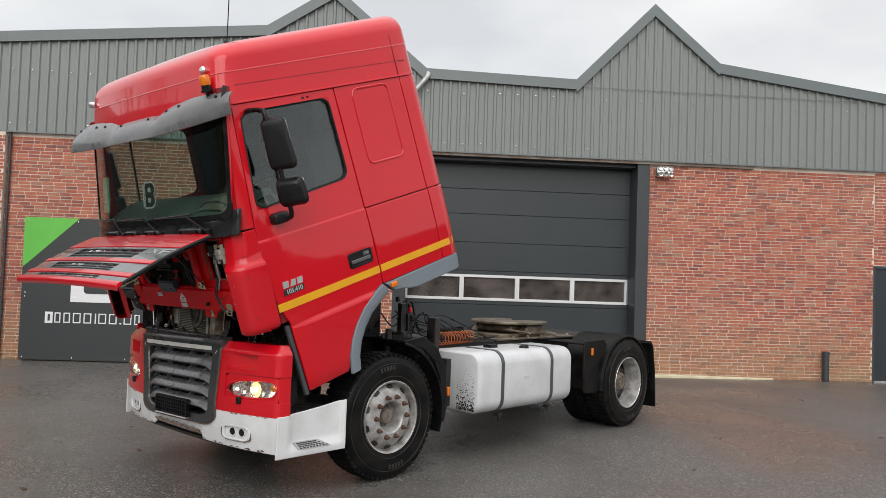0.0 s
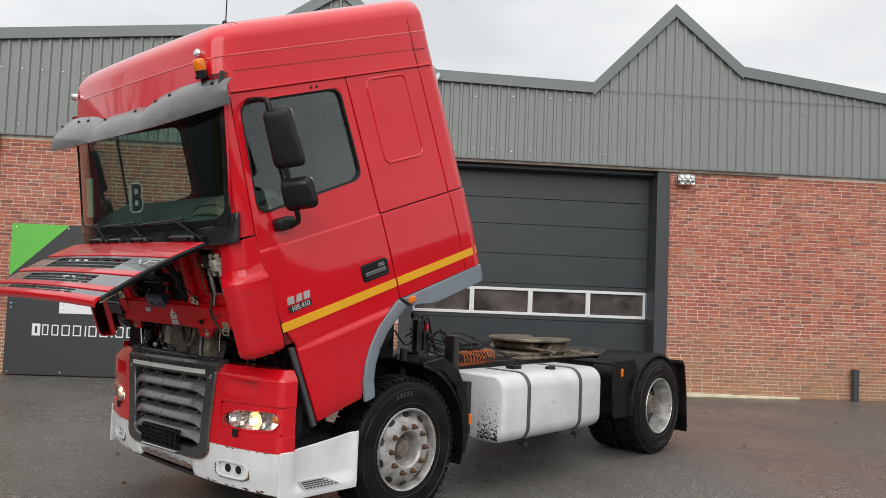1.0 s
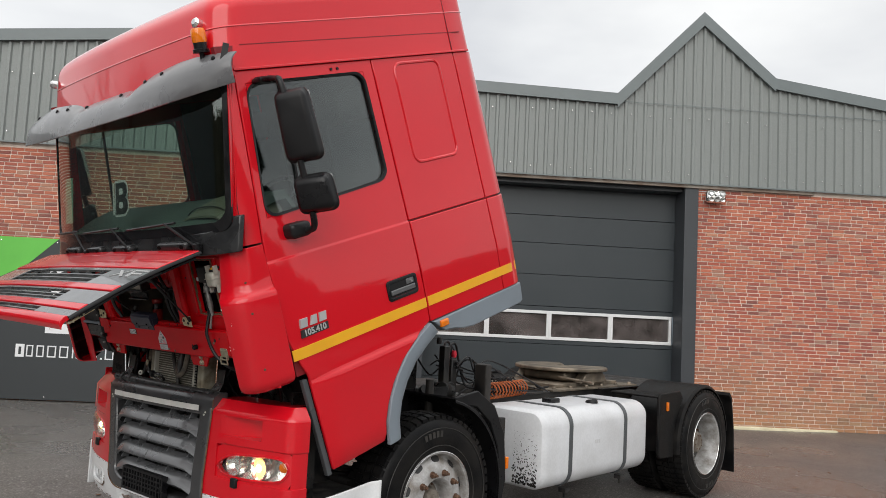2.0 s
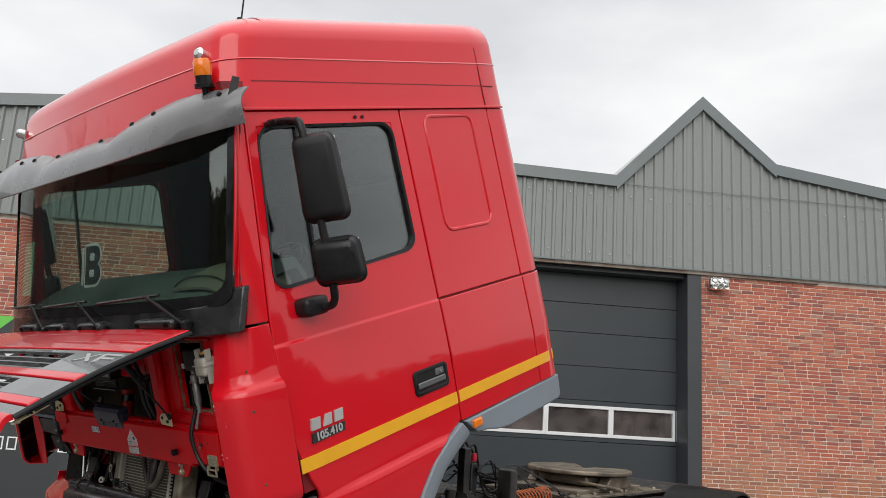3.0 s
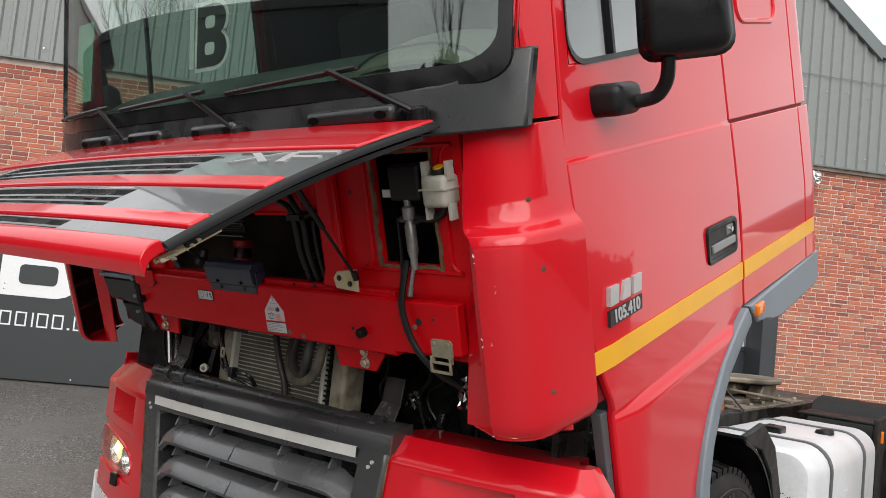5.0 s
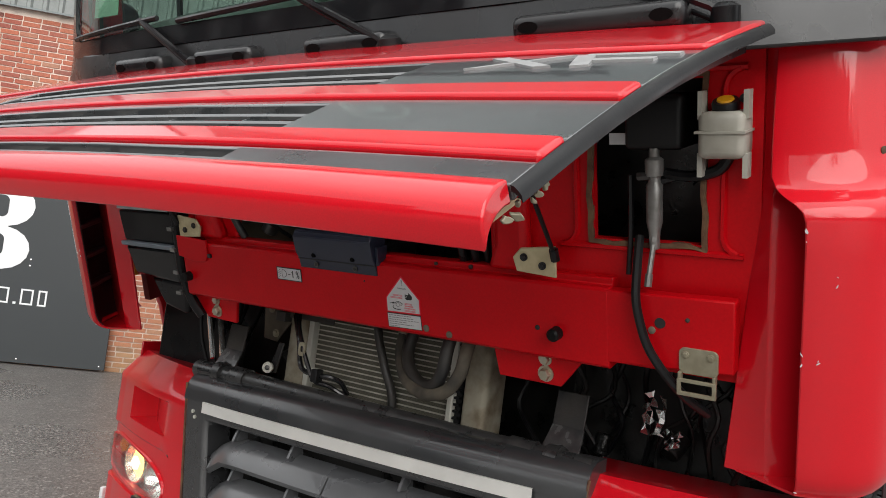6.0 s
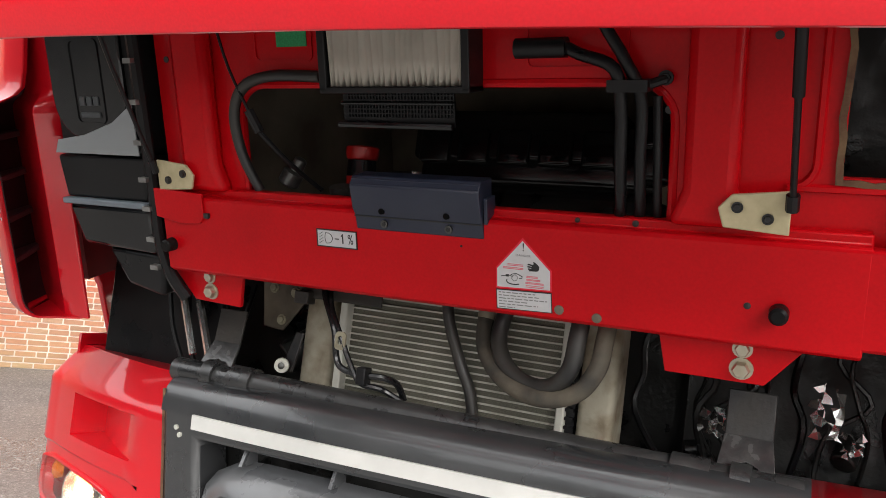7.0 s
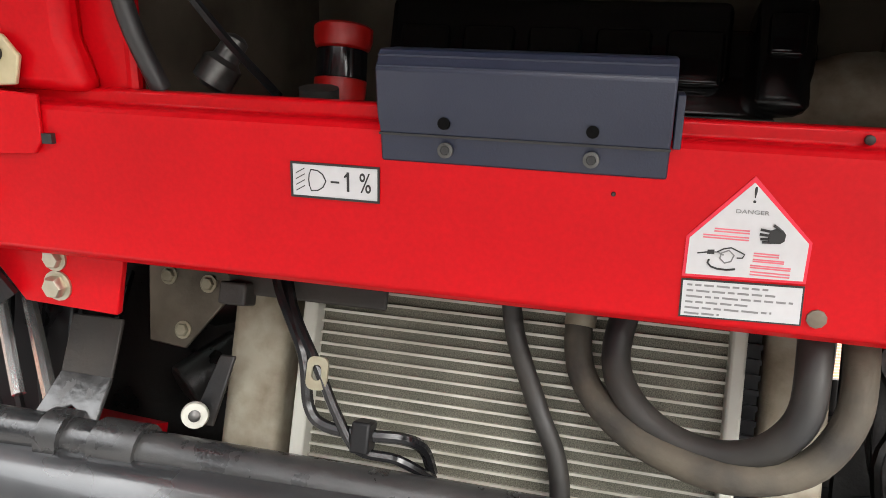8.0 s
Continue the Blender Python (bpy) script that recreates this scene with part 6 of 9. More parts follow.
# labels on the beam
LAB = CAB @ Matrix.Translation((0.1645, 0, 0))
bm = boxes((-0.0012, 0.0, 1.336, 1.418, 1.522, 1.551))
lab = part("headlamp_label", bm, LABELW, beam, "white headlamp aim label", m=LAB)
bm = ring(bmesh.new(), [(1.334, 1.520), (1.420, 1.520), (1.420, 1.553), (1.334, 1.553)], [(1.3358, 1.5218), (1.4183, 1.5218), (1.4183, 1.5512), (1.3358, 1.5512)], "x", -0.002, 0.0)
tube(bm, [(-0.0014, 1.3945 + y, 1.5368 + z) for y, z in ((0.0055, -0.0098), (-0.001, -0.0092), (-0.006, -0.0060), (-0.009, 0), (-0.006, 0.0060), (-0.001, 0.0092), (0.0055, 0.0098), (0.0072, 0.005), (0.0078, 0), (0.0072, -0.005))], 0.0006, 5, closed=True)
for k in range(4):
    tube(bm, [(-0.0014, 1.4062, 1.5475 - k * 0.0054), (-0.0014, 1.4148, 1.5425 - k * 0.0054)], 0.00055, 4)
box(bm, -0.0016, -0.0012, 1.3725, 1.3808, 1.5355, 1.5373)
prism(bm, [(1.3652, 1.5455), (1.3678, 1.5425), (1.3678, 1.5410), (1.3648, 1.5422)], "x", -0.0016, -0.0012)
part("label_print", bm, INK, lab, m=LAB)
FACE = Matrix(((0, 0, -1, 0), (-1, 0, 0, 0), (0, 1, 0, 0), (0, 0, 0, 1)))
lettering("1", 0.0255, LAB @ Matrix.Translation((-0.0014, 1.3640, 1.5365)) @ FACE @ Matrix.Diagonal((0.8, 1.0, 1, 1)), INK, lab, "label_text", 0.0004, 0.0002)
lettering("%", 0.0255, LAB @ Matrix.Translation((-0.0014, 1.3475, 1.5365)) @ FACE @ Matrix.Diagonal((0.66, 1.0, 1, 1)), INK, lab, "label_text", 0.0004, 0.0001)
bm = bmesh.new()
prism(bm, [(1.022, 1.568), (1.0685, 1.515), (1.0685, 1.4805), (0.9735, 1.4835), (0.9735, 1.518)], "x", -0.0008, 0)
tri_lab = part("warning_label", bm, INKRED, beam, "white house-shaped danger label with a red edge", m=LAB)
bm = bmesh.new()
prism(bm, [(1.022, 1.563), (1.066, 1.514), (1.066, 1.483), (0.976, 1.4858), (0.976, 1.517)], "x", -0.0014, -0.0008)
part("label_face", bm, LABELW, tri_lab, m=LAB)
bm = bmesh.new()
prism(bm, [(1.0685, 1.4785), (0.9735, 1.4815), (0.9720, 1.4475), (1.0675, 1.4445)], "x", -0.0008, 0)
part("label_frame", bm, INK, tri_lab, m=LAB)
bm = bmesh.new()
prism(bm, [(1.067, 1.4770), (0.975, 1.4798), (0.9735, 1.4490), (1.066, 1.4462)], "x", -0.0014, -0.0008)
part("label_face", bm, LABELW, tri_lab, m=LAB)
lettering("DANGER", 0.0060, LAB @ Matrix.Translation((-0.0016, 1.0210, 1.5390)) @ FACE @ Matrix.Diagonal((1.05, 0.8, 1, 1)), INKGREY, tri_lab, "label_text", 0.0002)
lettering("!", 0.019, LAB @ Matrix.Translation((-0.0016, 1.0205, 1.5525)) @ FACE, INK, tri_lab, "label_text", 0.0002)
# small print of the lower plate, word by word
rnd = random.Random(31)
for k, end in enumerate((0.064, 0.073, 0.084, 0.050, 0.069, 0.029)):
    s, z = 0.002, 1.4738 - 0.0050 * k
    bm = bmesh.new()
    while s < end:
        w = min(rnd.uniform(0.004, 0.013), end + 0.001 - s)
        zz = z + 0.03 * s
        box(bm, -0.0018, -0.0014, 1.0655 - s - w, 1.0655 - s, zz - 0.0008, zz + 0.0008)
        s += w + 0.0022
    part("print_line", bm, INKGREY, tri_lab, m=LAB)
# open hand
bm = bmesh.new()
prism(bm, [(1.0058, 1.5254), (1.0018, 1.5272), (0.9964, 1.5264), (0.9937, 1.5230), (0.9943, 1.5174), (0.9972, 1.5151), (1.0058, 1.5145), (1.0069, 1.5197)], "x", -0.0018, -0.0014)
for a, b in zip([(1.0054, 1.5245), (1.0058, 1.5211), (1.0058, 1.5181), (1.0054, 1.5156)], [(1.0130, 1.5257), (1.0133, 1.5217), (1.0124, 1.5178), (1.0107, 1.5153)]):
    tube(bm, [(-0.0016, *a), (-0.0016, *b)], 0.0012, 6)
tube(bm, [(-0.0016, 0.9974, 1.5253), (-0.0016, 1.0003, 1.5278), (-0.0016, 1.0037, 1.5298)], 0.0013, 6)
part("hand_symbol", bm, INK, tri_lab, m=LAB)
# plug on a curled lead
bm = tubes(([(-0.0016, 1.0434, 1.5040), (-0.0016, 1.0390, 1.5069), (-0.0016, 1.0332, 1.5084), (-0.0016, 1.0273, 1.5060), (-0.0016, 1.0222, 1.5036), (-0.0016, 1.0237, 1.5006), (-0.0016, 1.0280, 1.5003)], 0.0006, 5), ([(-0.0016, 1.0489, 1.4972), (-0.0016, 1.0498, 1.4941), (-0.0016, 1.0470, 1.4911), (-0.0016, 1.0419, 1.4896), (-0.0016, 1.0346, 1.4894), (-0.0016, 1.0280, 1.4906)], 0.0009, 5), ([(-0.0016, 1.0586, 1.5016), (-0.0016, 1.0543, 1.5025), (-0.0016, 1.0504, 1.5033)], 0.0006, 5))
prism(bm, [(1.0510, 1.5052), (1.0457, 1.5057), (1.0454, 1.5018), (1.0510, 1.5016)], "x", -0.0018, -0.0014)
part("plug_symbol", bm, INK, tri_lab, m=LAB)
bm = tubes(([(-0.0016, 1.0402, 1.5033), (-0.0016, 1.0346, 1.5061), (-0.0016, 1.0302, 1.5024), (-0.0016, 1.0320, 1.4969), (-0.0016, 1.0368, 1.4951), (-0.0016, 1.0407, 1.4988), (-0.0016, 1.0402, 1.5033)], 0.0006, 5), ([(-0.0016, 1.0457, 1.5038), (-0.0016, 1.0419, 1.5035), (-0.0016, 1.0383, 1.5016)], 0.0007, 5))
part("lead_symbol", bm, INKGREY, tri_lab, m=LAB)
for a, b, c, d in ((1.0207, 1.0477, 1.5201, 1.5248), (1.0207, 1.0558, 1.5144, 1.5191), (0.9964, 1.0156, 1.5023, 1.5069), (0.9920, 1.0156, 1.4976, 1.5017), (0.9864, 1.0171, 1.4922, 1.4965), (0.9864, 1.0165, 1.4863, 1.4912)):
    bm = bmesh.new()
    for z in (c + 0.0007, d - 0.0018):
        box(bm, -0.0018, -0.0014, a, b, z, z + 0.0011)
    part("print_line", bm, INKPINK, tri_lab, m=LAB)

# navy cover on the beam
bm = bmesh.new()
prism(bm, [(0.152, 1.560), (0.148, 1.585), (0.140, 1.600), (0.134, 1.640), (0.140, 1.648), (0.146, 1.656), (0.190, 1.656), (0.190, 1.606), (0.166, 1.592), (0.166, 1.560)], "y", 1.092, 1.335)
cover = part("latch_cover", bm, NAVY, truck, "navy blue plastic latch cover", bevel=0.002, m=CAB)
part("cover_ridge", tubes(([(0.1365, 1.093, 1.6425), (0.1365, 1.334, 1.6425)], 0.0016, 6), ([(0.1425, 1.093, 1.651), (0.1425, 1.334, 1.651)], 0.0016, 6)), NAVY, cover, m=CAB)
part("cover_end", prism(bmesh.new(), [(0.150, 1.585), (0.150, 1.628), (0.185, 1.628), (0.185, 1.600)], "y", 1.084, 1.0905), NAVY, cover, bevel=0.001, m=CAB)
part("cover_seam", boxes((0.1465, 0.1500, 1.0915, 1.3355, 1.5835, 1.5855)), INK, cover, m=CAB)
for y in (1.153, 1.276):
    bm = bmesh.new()
    lathe(bm, [(0.0068, -0.01), (0.0068, 0.004), (0.004, 0.0045), (0.0035, 0.002)], 14, Matrix.Translation((0.150, y, 1.573)) @ Matrix.Rotation(radians(-90), 4, "Y"))
    part("screw", bm, DARKBOLT, cover, m=CAB)
    bm = bmesh.new()
    lathe(bm, [(0.004, 0.0), (0.004, 0.005)], 6, Matrix.Translation((0.150, y, 1.573)) @ Matrix.Rotation(radians(-90), 4, "Y"))
    part("screw_socket", bm, INK, cover, m=CAB)
    # black disc in place of the shaded hole above the screw
    bm = bmesh.new()
    lathe(bm, [(0.0052, -0.012), (0.0052, 0.0030)], 14, Matrix.Translation((0.1415, y, 1.5965)) @ Matrix.Rotation(radians(-83), 4, "Y"))
    part("hole_disc", bm, HOLE, cover, m=CAB)

cover.location += CAB.to_3x3() @ Vector((0.002, -0.015, 0.003))

# cabin filter element above the hatch
bm = bmesh.new()
n = 46
pts = []
for k in range(n):
    y = 1.355 - k * (1.355 - 1.108) / (n - 1)
    pts.append((y + 0.0012 * math.sin(k * 1.7), 0.150 + (0.010 if k % 2 else 0.0) + 0.0015 * math.sin(k * 0.9)))
rows = [[bm.verts.new((x + dx, y + 0.0015 * math.sin(z * 40 + y * 60), z)) for y, x in pts] for z, dx in ((1.808, 0.004), (1.85, 0.0), (1.90, 0.0), (1.97, 0.004))]
for a, b in zip(rows, rows[1:]):
    for k in range(n - 1):
        bm.faces.new((a[k], a[k + 1], b[k + 1], b[k]))
filt = part("cabin_filter", bm, PAPER, truck, "dusty pleated cabin filter", m=CAB, sharp=180)
filt.modifiers.new("paper", "SOLIDIFY").thickness = 0.002
part("filter_frame", boxes((0.143, 0.20, 1.357, 1.372, 1.80, 1.98), (0.143, 0.20, 1.092, 1.106, 1.80, 1.98), (0.143, 0.20, 1.092, 1.372, 1.797, 1.808), (0.17, 0.20, 1.106, 1.357, 1.80, 1.98)), BLACK, filt, bevel=0.002, m=CAB)
bm = bmesh.new()
for k in range(34):
    y = 1.345 - k * 0.0062
    box(bm, 0.190, 0.194, y, y + 0.0022, 1.752, 1.800)
for k in range(9):
    z = 1.752 + k * 0.0075
    box(bm, 0.189, 0.193, 1.142, 1.356, z, z + 0.002)
part("filter_grid", bm, BLACK, filt, m=CAB)
part("filter_lip", tubes(([(0.184, 1.362, 1.742), (0.184, 1.142, 1.740)], 0.006, 8), ([(0.188, 1.358, 1.778), (0.188, 1.142, 1.778)], 0.003, 8)), GLOSSBLACK, filt, m=CAB)
part("filter_tongue", boxes((0.194, 0.198, 1.142, 1.358, 1.738, 1.805)), BLACK, filt, m=CAB)
bm = boxes((FW - 0.002, FW, 1.432, 1.498, 1.876, 1.905))
part("green_label", bm, GREENTAG, fw, "green service label", m=CAB)

# hoses and cables at the hatch
part("heater_hose", tubes(([(0.20, 0.866, 1.60), (0.17, 0.862, 1.70), (0.165, 0.862, 1.77), (0.16, 0.872, 1.83), (0.165, 0.925, 1.852), (0.17, 0.96, 1.865), (0.17, 1.02, 1.865)], 0.0095, 10, 5)), BLACK, truck, "black heater hose", m=CAB)
part("heater_hose", tubes(([(0.205, 0.838, 1.60), (0.175, 0.834, 1.70), (0.17, 0.835, 1.79), (0.165, 0.86, 1.845), (0.165, 0.885, 1.885), (0.17, 0.905, 1.92)], 0.009, 10, 5)), BLACK, truck, "black heater hose", m=CAB)
part("heater_hose", tubes(([(0.21, 0.812, 1.60), (0.19, 0.812, 1.70), (0.19, 0.815, 1.79)], 0.007, 10, 5)), BLACK, truck, "black heater hose", m=CAB)
part("hose_sleeve", tubes(([(0.169, 0.945, 1.862), (0.17, 1.025, 1.862)], 0.0155, 12)), BLACK, truck, m=CAB)
bm = boxes((0.148, 0.19, 0.822, 0.880, 1.798, 1.815))
tube(bm, [(0.17, 0.83, 1.806), (0.18, 0.805, 1.814), (0.20, 0.802, 1.816)], 0.007, 8)
bolt(bm, (0.185, 0.804, 1.816), (-1, 0, 0), 0.008, 0.006)
part("hose_clip", bm, BLACK, truck, m=CAB)
part("hatch_cable", tubes(([(0.20, 1.568, 1.61), (0.18, 1.585, 1.68), (0.175, 1.592, 1.755), (0.175, 1.565, 1.806), (0.175, 1.50, 1.826), (0.175, 1.39, 1.824)], 0.0105, 10, 5)), HOSE, truck, "black edge hose around the hatch", m=CAB)
part("bonnet_cable", tubes(([(0.16, 1.605, 1.925), (0.165, 1.585, 1.84), (0.17, 1.545, 1.75)], 0.003, 6, 4), ([(0.17, 1.552, 1.765), (0.175, 1.535, 1.725)], 0.009, 8), ([(0.175, 1.535, 1.725), (0.22, 1.505, 1.66), (0.28, 1.48, 1.60)], 0.005, 6, 3)), BLACK, truck, "black release cable", m=CAB)

# steering linkage hatch on the near side
rs = random.Random(4)
seal_out = [(y + rs.uniform(-0.003, 0.003), z + rs.uniform(-0.003, 0.003)) for y, z in ([(0.357, 1.670 + 0.0306 * k) for k in range(10)] + [(0.357 + 0.022 * k, 1.976) for k in range(10)] + [(0.577, 1.976 - 0.0306 * k) for k in range(10)] + [(0.577 - 0.022 * k, 1.670) for k in range(10)])]
seal_in = [(0.467 + (y - 0.467) * 0.915, 1.823 + (z - 1.823) * 0.945 + rs.uniform(-0.002, 0.002)) for y, z in seal_out]
bm = ring(bmesh.new(), seal_out, seal_in, "x", FW - 0.006, FW + 0.004)
part("hatch_seal", bm, TAN, fw, "torn tan foam seal", m=CAB)
# added dark box behind the hatch, its inner shade put into the colour
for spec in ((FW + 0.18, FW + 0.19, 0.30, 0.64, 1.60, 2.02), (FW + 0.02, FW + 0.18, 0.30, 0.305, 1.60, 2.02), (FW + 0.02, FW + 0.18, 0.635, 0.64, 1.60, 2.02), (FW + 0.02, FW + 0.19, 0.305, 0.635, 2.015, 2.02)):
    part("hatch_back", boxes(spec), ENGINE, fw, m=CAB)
box_bm = rbox(FW - 0.02, FW + 0.10, 0.395, 0.500, 1.846, 1.940, 0.012)
part("control_box", box_bm, BLACK, truck, m=CAB)
part("box_tag", boxes((FW - 0.010, FW - 0.008, 0.494, 0.530, 1.856, 1.876)), LABELW, truck, m=CAB)
bm = bmesh.new()
DOWN = Matrix.Translation((FW - 0.01, 0.447, 1.70)) @ Matrix.Diagonal((0.86, 0.86, 1, 1))
lathe(bm, [(0.010, -0.03), (0.012, 0.0), (0.017, 0.02), (0.017, 0.085), (0.013, 0.09), (0.013, 0.10), (0.019, 0.102), (0.019, 0.13), (0.011, 0.135), (0.011, 0.15)], 14, DOWN)
cyl = part("clutch_cylinder", bm, DULLMETAL, truck, "dull metal clutch cylinder", m=CAB)
part("union", tubes(([(FW - 0.01, 0.475, 1.80), (FW - 0.015, 0.45, 1.803)], 0.009, 8)), DARKBOLT, cyl, m=CAB)
part("brake_hose", tubes(([(FW - 0.005, 0.476, 1.69), (0.165, 0.470, 1.64), (0.142, 0.464, 1.59), (0.138, 0.455, 1.545), (0.138, 0.440, 1.50), (0.142, 0.412, 1.455), (0.165, 0.380, 1.405), (0.21, 0.355, 1.36)], 0.0085, 8, 5)), BLACK, truck, "black brake hose", m=CAB)
part("hose_ferrule", tubes(([(FW - 0.01, 0.447, 1.69), (0.165, 0.449, 1.62)], 0.0052, 8), ([(0.168, 0.449, 1.628), (0.162, 0.4495, 1.606)], 0.0072, 8), ([(FW - 0.01, 0.447, 1.70), (FW - 0.012, 0.447, 1.684)], 0.0095, 8)), DULLMETAL, truck, m=CAB)
part("black_line", tubes(([(FW, 0.495, 1.80), (FW - 0.005, 0.493, 1.70), (0.18, 0.492, 1.62)], 0.005, 6, 4), ([(FW - 0.005, 0.445, 1.79), (FW + 0.01, 0.40, 1.80), (FW + 0.01, 0.38, 1.79)], 0.008, 6, 4)), BLACK, truck, m=CAB)
bm = rbox(0.145, FW + 0.02, 0.287, 0.361, 1.836, 1.912, 0.012)
for y in (0.284, 0.356):
    box(bm, 0.160, 0.185, y, y + 0.008, 1.805, 1.845)
    box(bm, 0.160, 0.185, y, y + 0.008, 1.900, 1.945)
part("reservoir_hose", tubes(([(0.185, 0.318, 1.84), (0.185, 0.335, 1.815), (0.19, 0.38, 1.802), (0.20, 0.43, 1.805)], 0.010, 8, 4)), BLACK, truck, "short black reservoir hose", m=CAB)
res = part("fluid_reservoir", bm, MILK, truck, "milky fluid reservoir", m=CAB)
part("reservoir_rim", boxes((0.142, FW + 0.022, 0.284, 0.364, 1.878, 1.882)), MILK, res, m=CAB)
bm = bmesh.new()
CAPM = Matrix.Translation((0.185, 0.325, 1.912)) @ Matrix.Rotation(radians(-20), 4, "Y")
lathe(bm, [(0.022, 0), (0.022, 0.014), (0.020, 0.018)], 18, CAPM)
cap = part("filler_cap", bm, BLACK, res, "black cap with a yellow disc", m=CAB)
bm = bmesh.new()
lathe(bm, [(0.014, 0.018), (0.013, 0.021)], 16, CAPM)
part("cap_disc", bm, YELLOW, res, m=CAB)
# hook bracket under the beam end
bm = ring(bmesh.new(), [(0.322, 1.420), (0.390, 1.420), (0.390, 1.451), (0.322, 1.451)], [(0.329, 1.427), (0.383, 1.427), (0.383, 1.445), (0.329, 1.445)], "x", 0.140, 0.146)
prism(bm, rrect(0.322, 0.390, 1.457, 1.505, 0.010), "x", 0.152, 0.158)
for y in (0.324, 0.384):
    box(bm, 0.142, 0.157, y, y + 0.005, 1.444, 1.462)
bolt(bm, (0.152, 0.334, 1.493), (-1, 0, 0), 0.005, 0.004)
bolt(bm, (0.152, 0.378, 1.493), (-1, 0, 0), 0.005, 0.004)
part("catch_bracket", bm, DULLZINC, truck, "zinc catch bracket", bevel=0.0015, m=CAB)
# flat black discs drawn for the shade in the drain holes
for y, z, r in ((0.425, 1.543, 0.010), (0.30, 1.93, 0.008), (0.66, 1.87, 0.006), (1.735, 1.86, 0.006), (0.80, 1.77, 0.006)):
    bm = bmesh.new()
    lathe(bm, [(r, -0.001), (r, 0.0012)], 12, Matrix.Translation((0.1561 if z < 1.6 else (FW - 0.037 if abs(y - 0.66) > 1 or y > 1.7 else FW - 0.001), y, z)) @ Matrix.Rotation(radians(-90), 4, "Y"))
    part("drain_hole", bm, INK, fw, m=CAB)

# air intake duct on the far side of the firewall
bm = rbox(0.17, 0.32, 1.832, 2.085, 1.665, 2.03, 0.02)
duct = part("air_intake_duct", bm, BLACK, truck, "black air intake duct with clips", m=CAB)
cov = part("duct_cover", prism(bmesh.new(), rrect(1.858, 2.070, 1.700, 1.990, 0.085, 6), "x", 0.160, 0.175), GLOSSBLACK, duct, "glossy black duct cover with moulded bars", bevel=0.004, m=CAB)
bm = ring(bmesh.new(), rrect(1.915, 2.000, 1.735, 1.905, 0.014), rrect(1.918, 1.997, 1.738, 1.902, 0.012), "x", 0.1575, 0.161)
part("cover_bead", bm, GLOSSBLACK, cov, m=CAB)
for k in range(3):
    y0 = 1.932 + 0.020 * k
    part("moulded_bar", prism(bmesh.new(), [(y0, 1.772), (y0 + 0.014, 1.772), (y0 + 0.014, 1.790), (y0, 1.790)], "x", 0.1575, 0.161), TRIMGREY, cov, m=CAB)
part("moulded_bar", boxes((0.1575, 0.161, 1.930, 1.986, 1.748, 1.758)), TRIMGREY, cov, m=CAB)
# thin plate on the lower duct panel; the highlight is its pale colour
bm = prism(bmesh.new(), [(1.835, 1.672), (2.083, 1.672), (2.070, 1.700), (1.985, 1.712), (1.900, 1.738), (1.840, 1.775)], "x", 0.157, 0.1595)
part("duct_highlight_plate", bm, PALEGREY, duct, "pale grey lower panel of the duct, coloured for its highlight", m=CAB)
part("duct_lower", prism(bmesh.new(), [(1.828, 1.666), (2.090, 1.666), (2.078, 1.575), (1.838, 1.575)], "x", 0.165, 0.30), BLACK, duct, bevel=0.006, m=CAB)
part("duct_lower", prism(bmesh.new(), [(1.836, 1.560), (2.080, 1.560), (2.045, 1.470), (1.830, 1.462)], "x", 0.163, 0.30), GLOSSBLACK, duct, bevel=0.010, m=CAB)
part("duct_lower", prism(bmesh.new(), [(1.815, 1.460), (1.985, 1.466), (1.935, 1.385), (1.835, 1.365)], "x", 0.172, 0.28), BLACK, duct, bevel=0.010, m=CAB)
part("duct_ledge", boxes((0.153, 0.175, 1.834, 2.082, 1.561, 1.574)), GREY, duct, "grey ledge between the duct halves", bevel=0.003, m=CAB)
for z in (1.44, 1.50, 1.565, 1.625, 1.70, 1.78, 1.86):
    part("clip", boxes((0.148, 0.162, 1.815, 1.836, z - 0.005, z + 0.005)), DULLMETAL, duct, m=CAB)
bm = tubes(([(0.168, 1.826, 1.995), (0.168, 1.822, 1.80), (0.168, 1.818, 1.60), (0.165, 1.815, 1.50), (0.170, 1.80, 1.42), (0.180, 1.775, 1.37)], 0.013, 8, 4))
part("duct_flange", bm, BLACK, duct, m=CAB)


# ---- bumper, lamps and grille, fixed to the chassis ----
def front_x(y):
    return 0.05 + 0.17 * (min(abs(y - MID), 1.18) / 1.18) ** 3


def plan(t):
    """Outline of the front in plan, from the middle (0) over the near corner (1) to the side (2)."""
    if t <= 1:
        y = MID - t * 1.10
        return Vector((front_x(y), y))
    a = front_x(MID - 1.10)
    k = t - 1
    if k < 0.25:
        r = k / 0.25 * math.pi / 2
        return Vector((a + 0.085 * (1 - math.cos(r)) + 0.0, 0.10 - 0.085 * math.sin(r)))
    return Vector((a + 0.085 + (k - 0.25) / 0.75 * 0.575, 0.015 + 0.02 * (k - 0.25)))


def skin(t, z, d):
    p = plan(t)
    q = plan(min(t + 0.01, 2)) - plan(max(t - 0.01, 0))
    n = Vector((-abs(q.y), -abs(q.x)))
    if n.length > 0:
        n.normalize()
    else:
        n = Vector((-1, 0))
    return Vector((p.x - n.x * d, p.y - n.y * d, z))


CORNER_T = [1.0, 1.05, 1.1, 1.15, 1.2, 1.25]


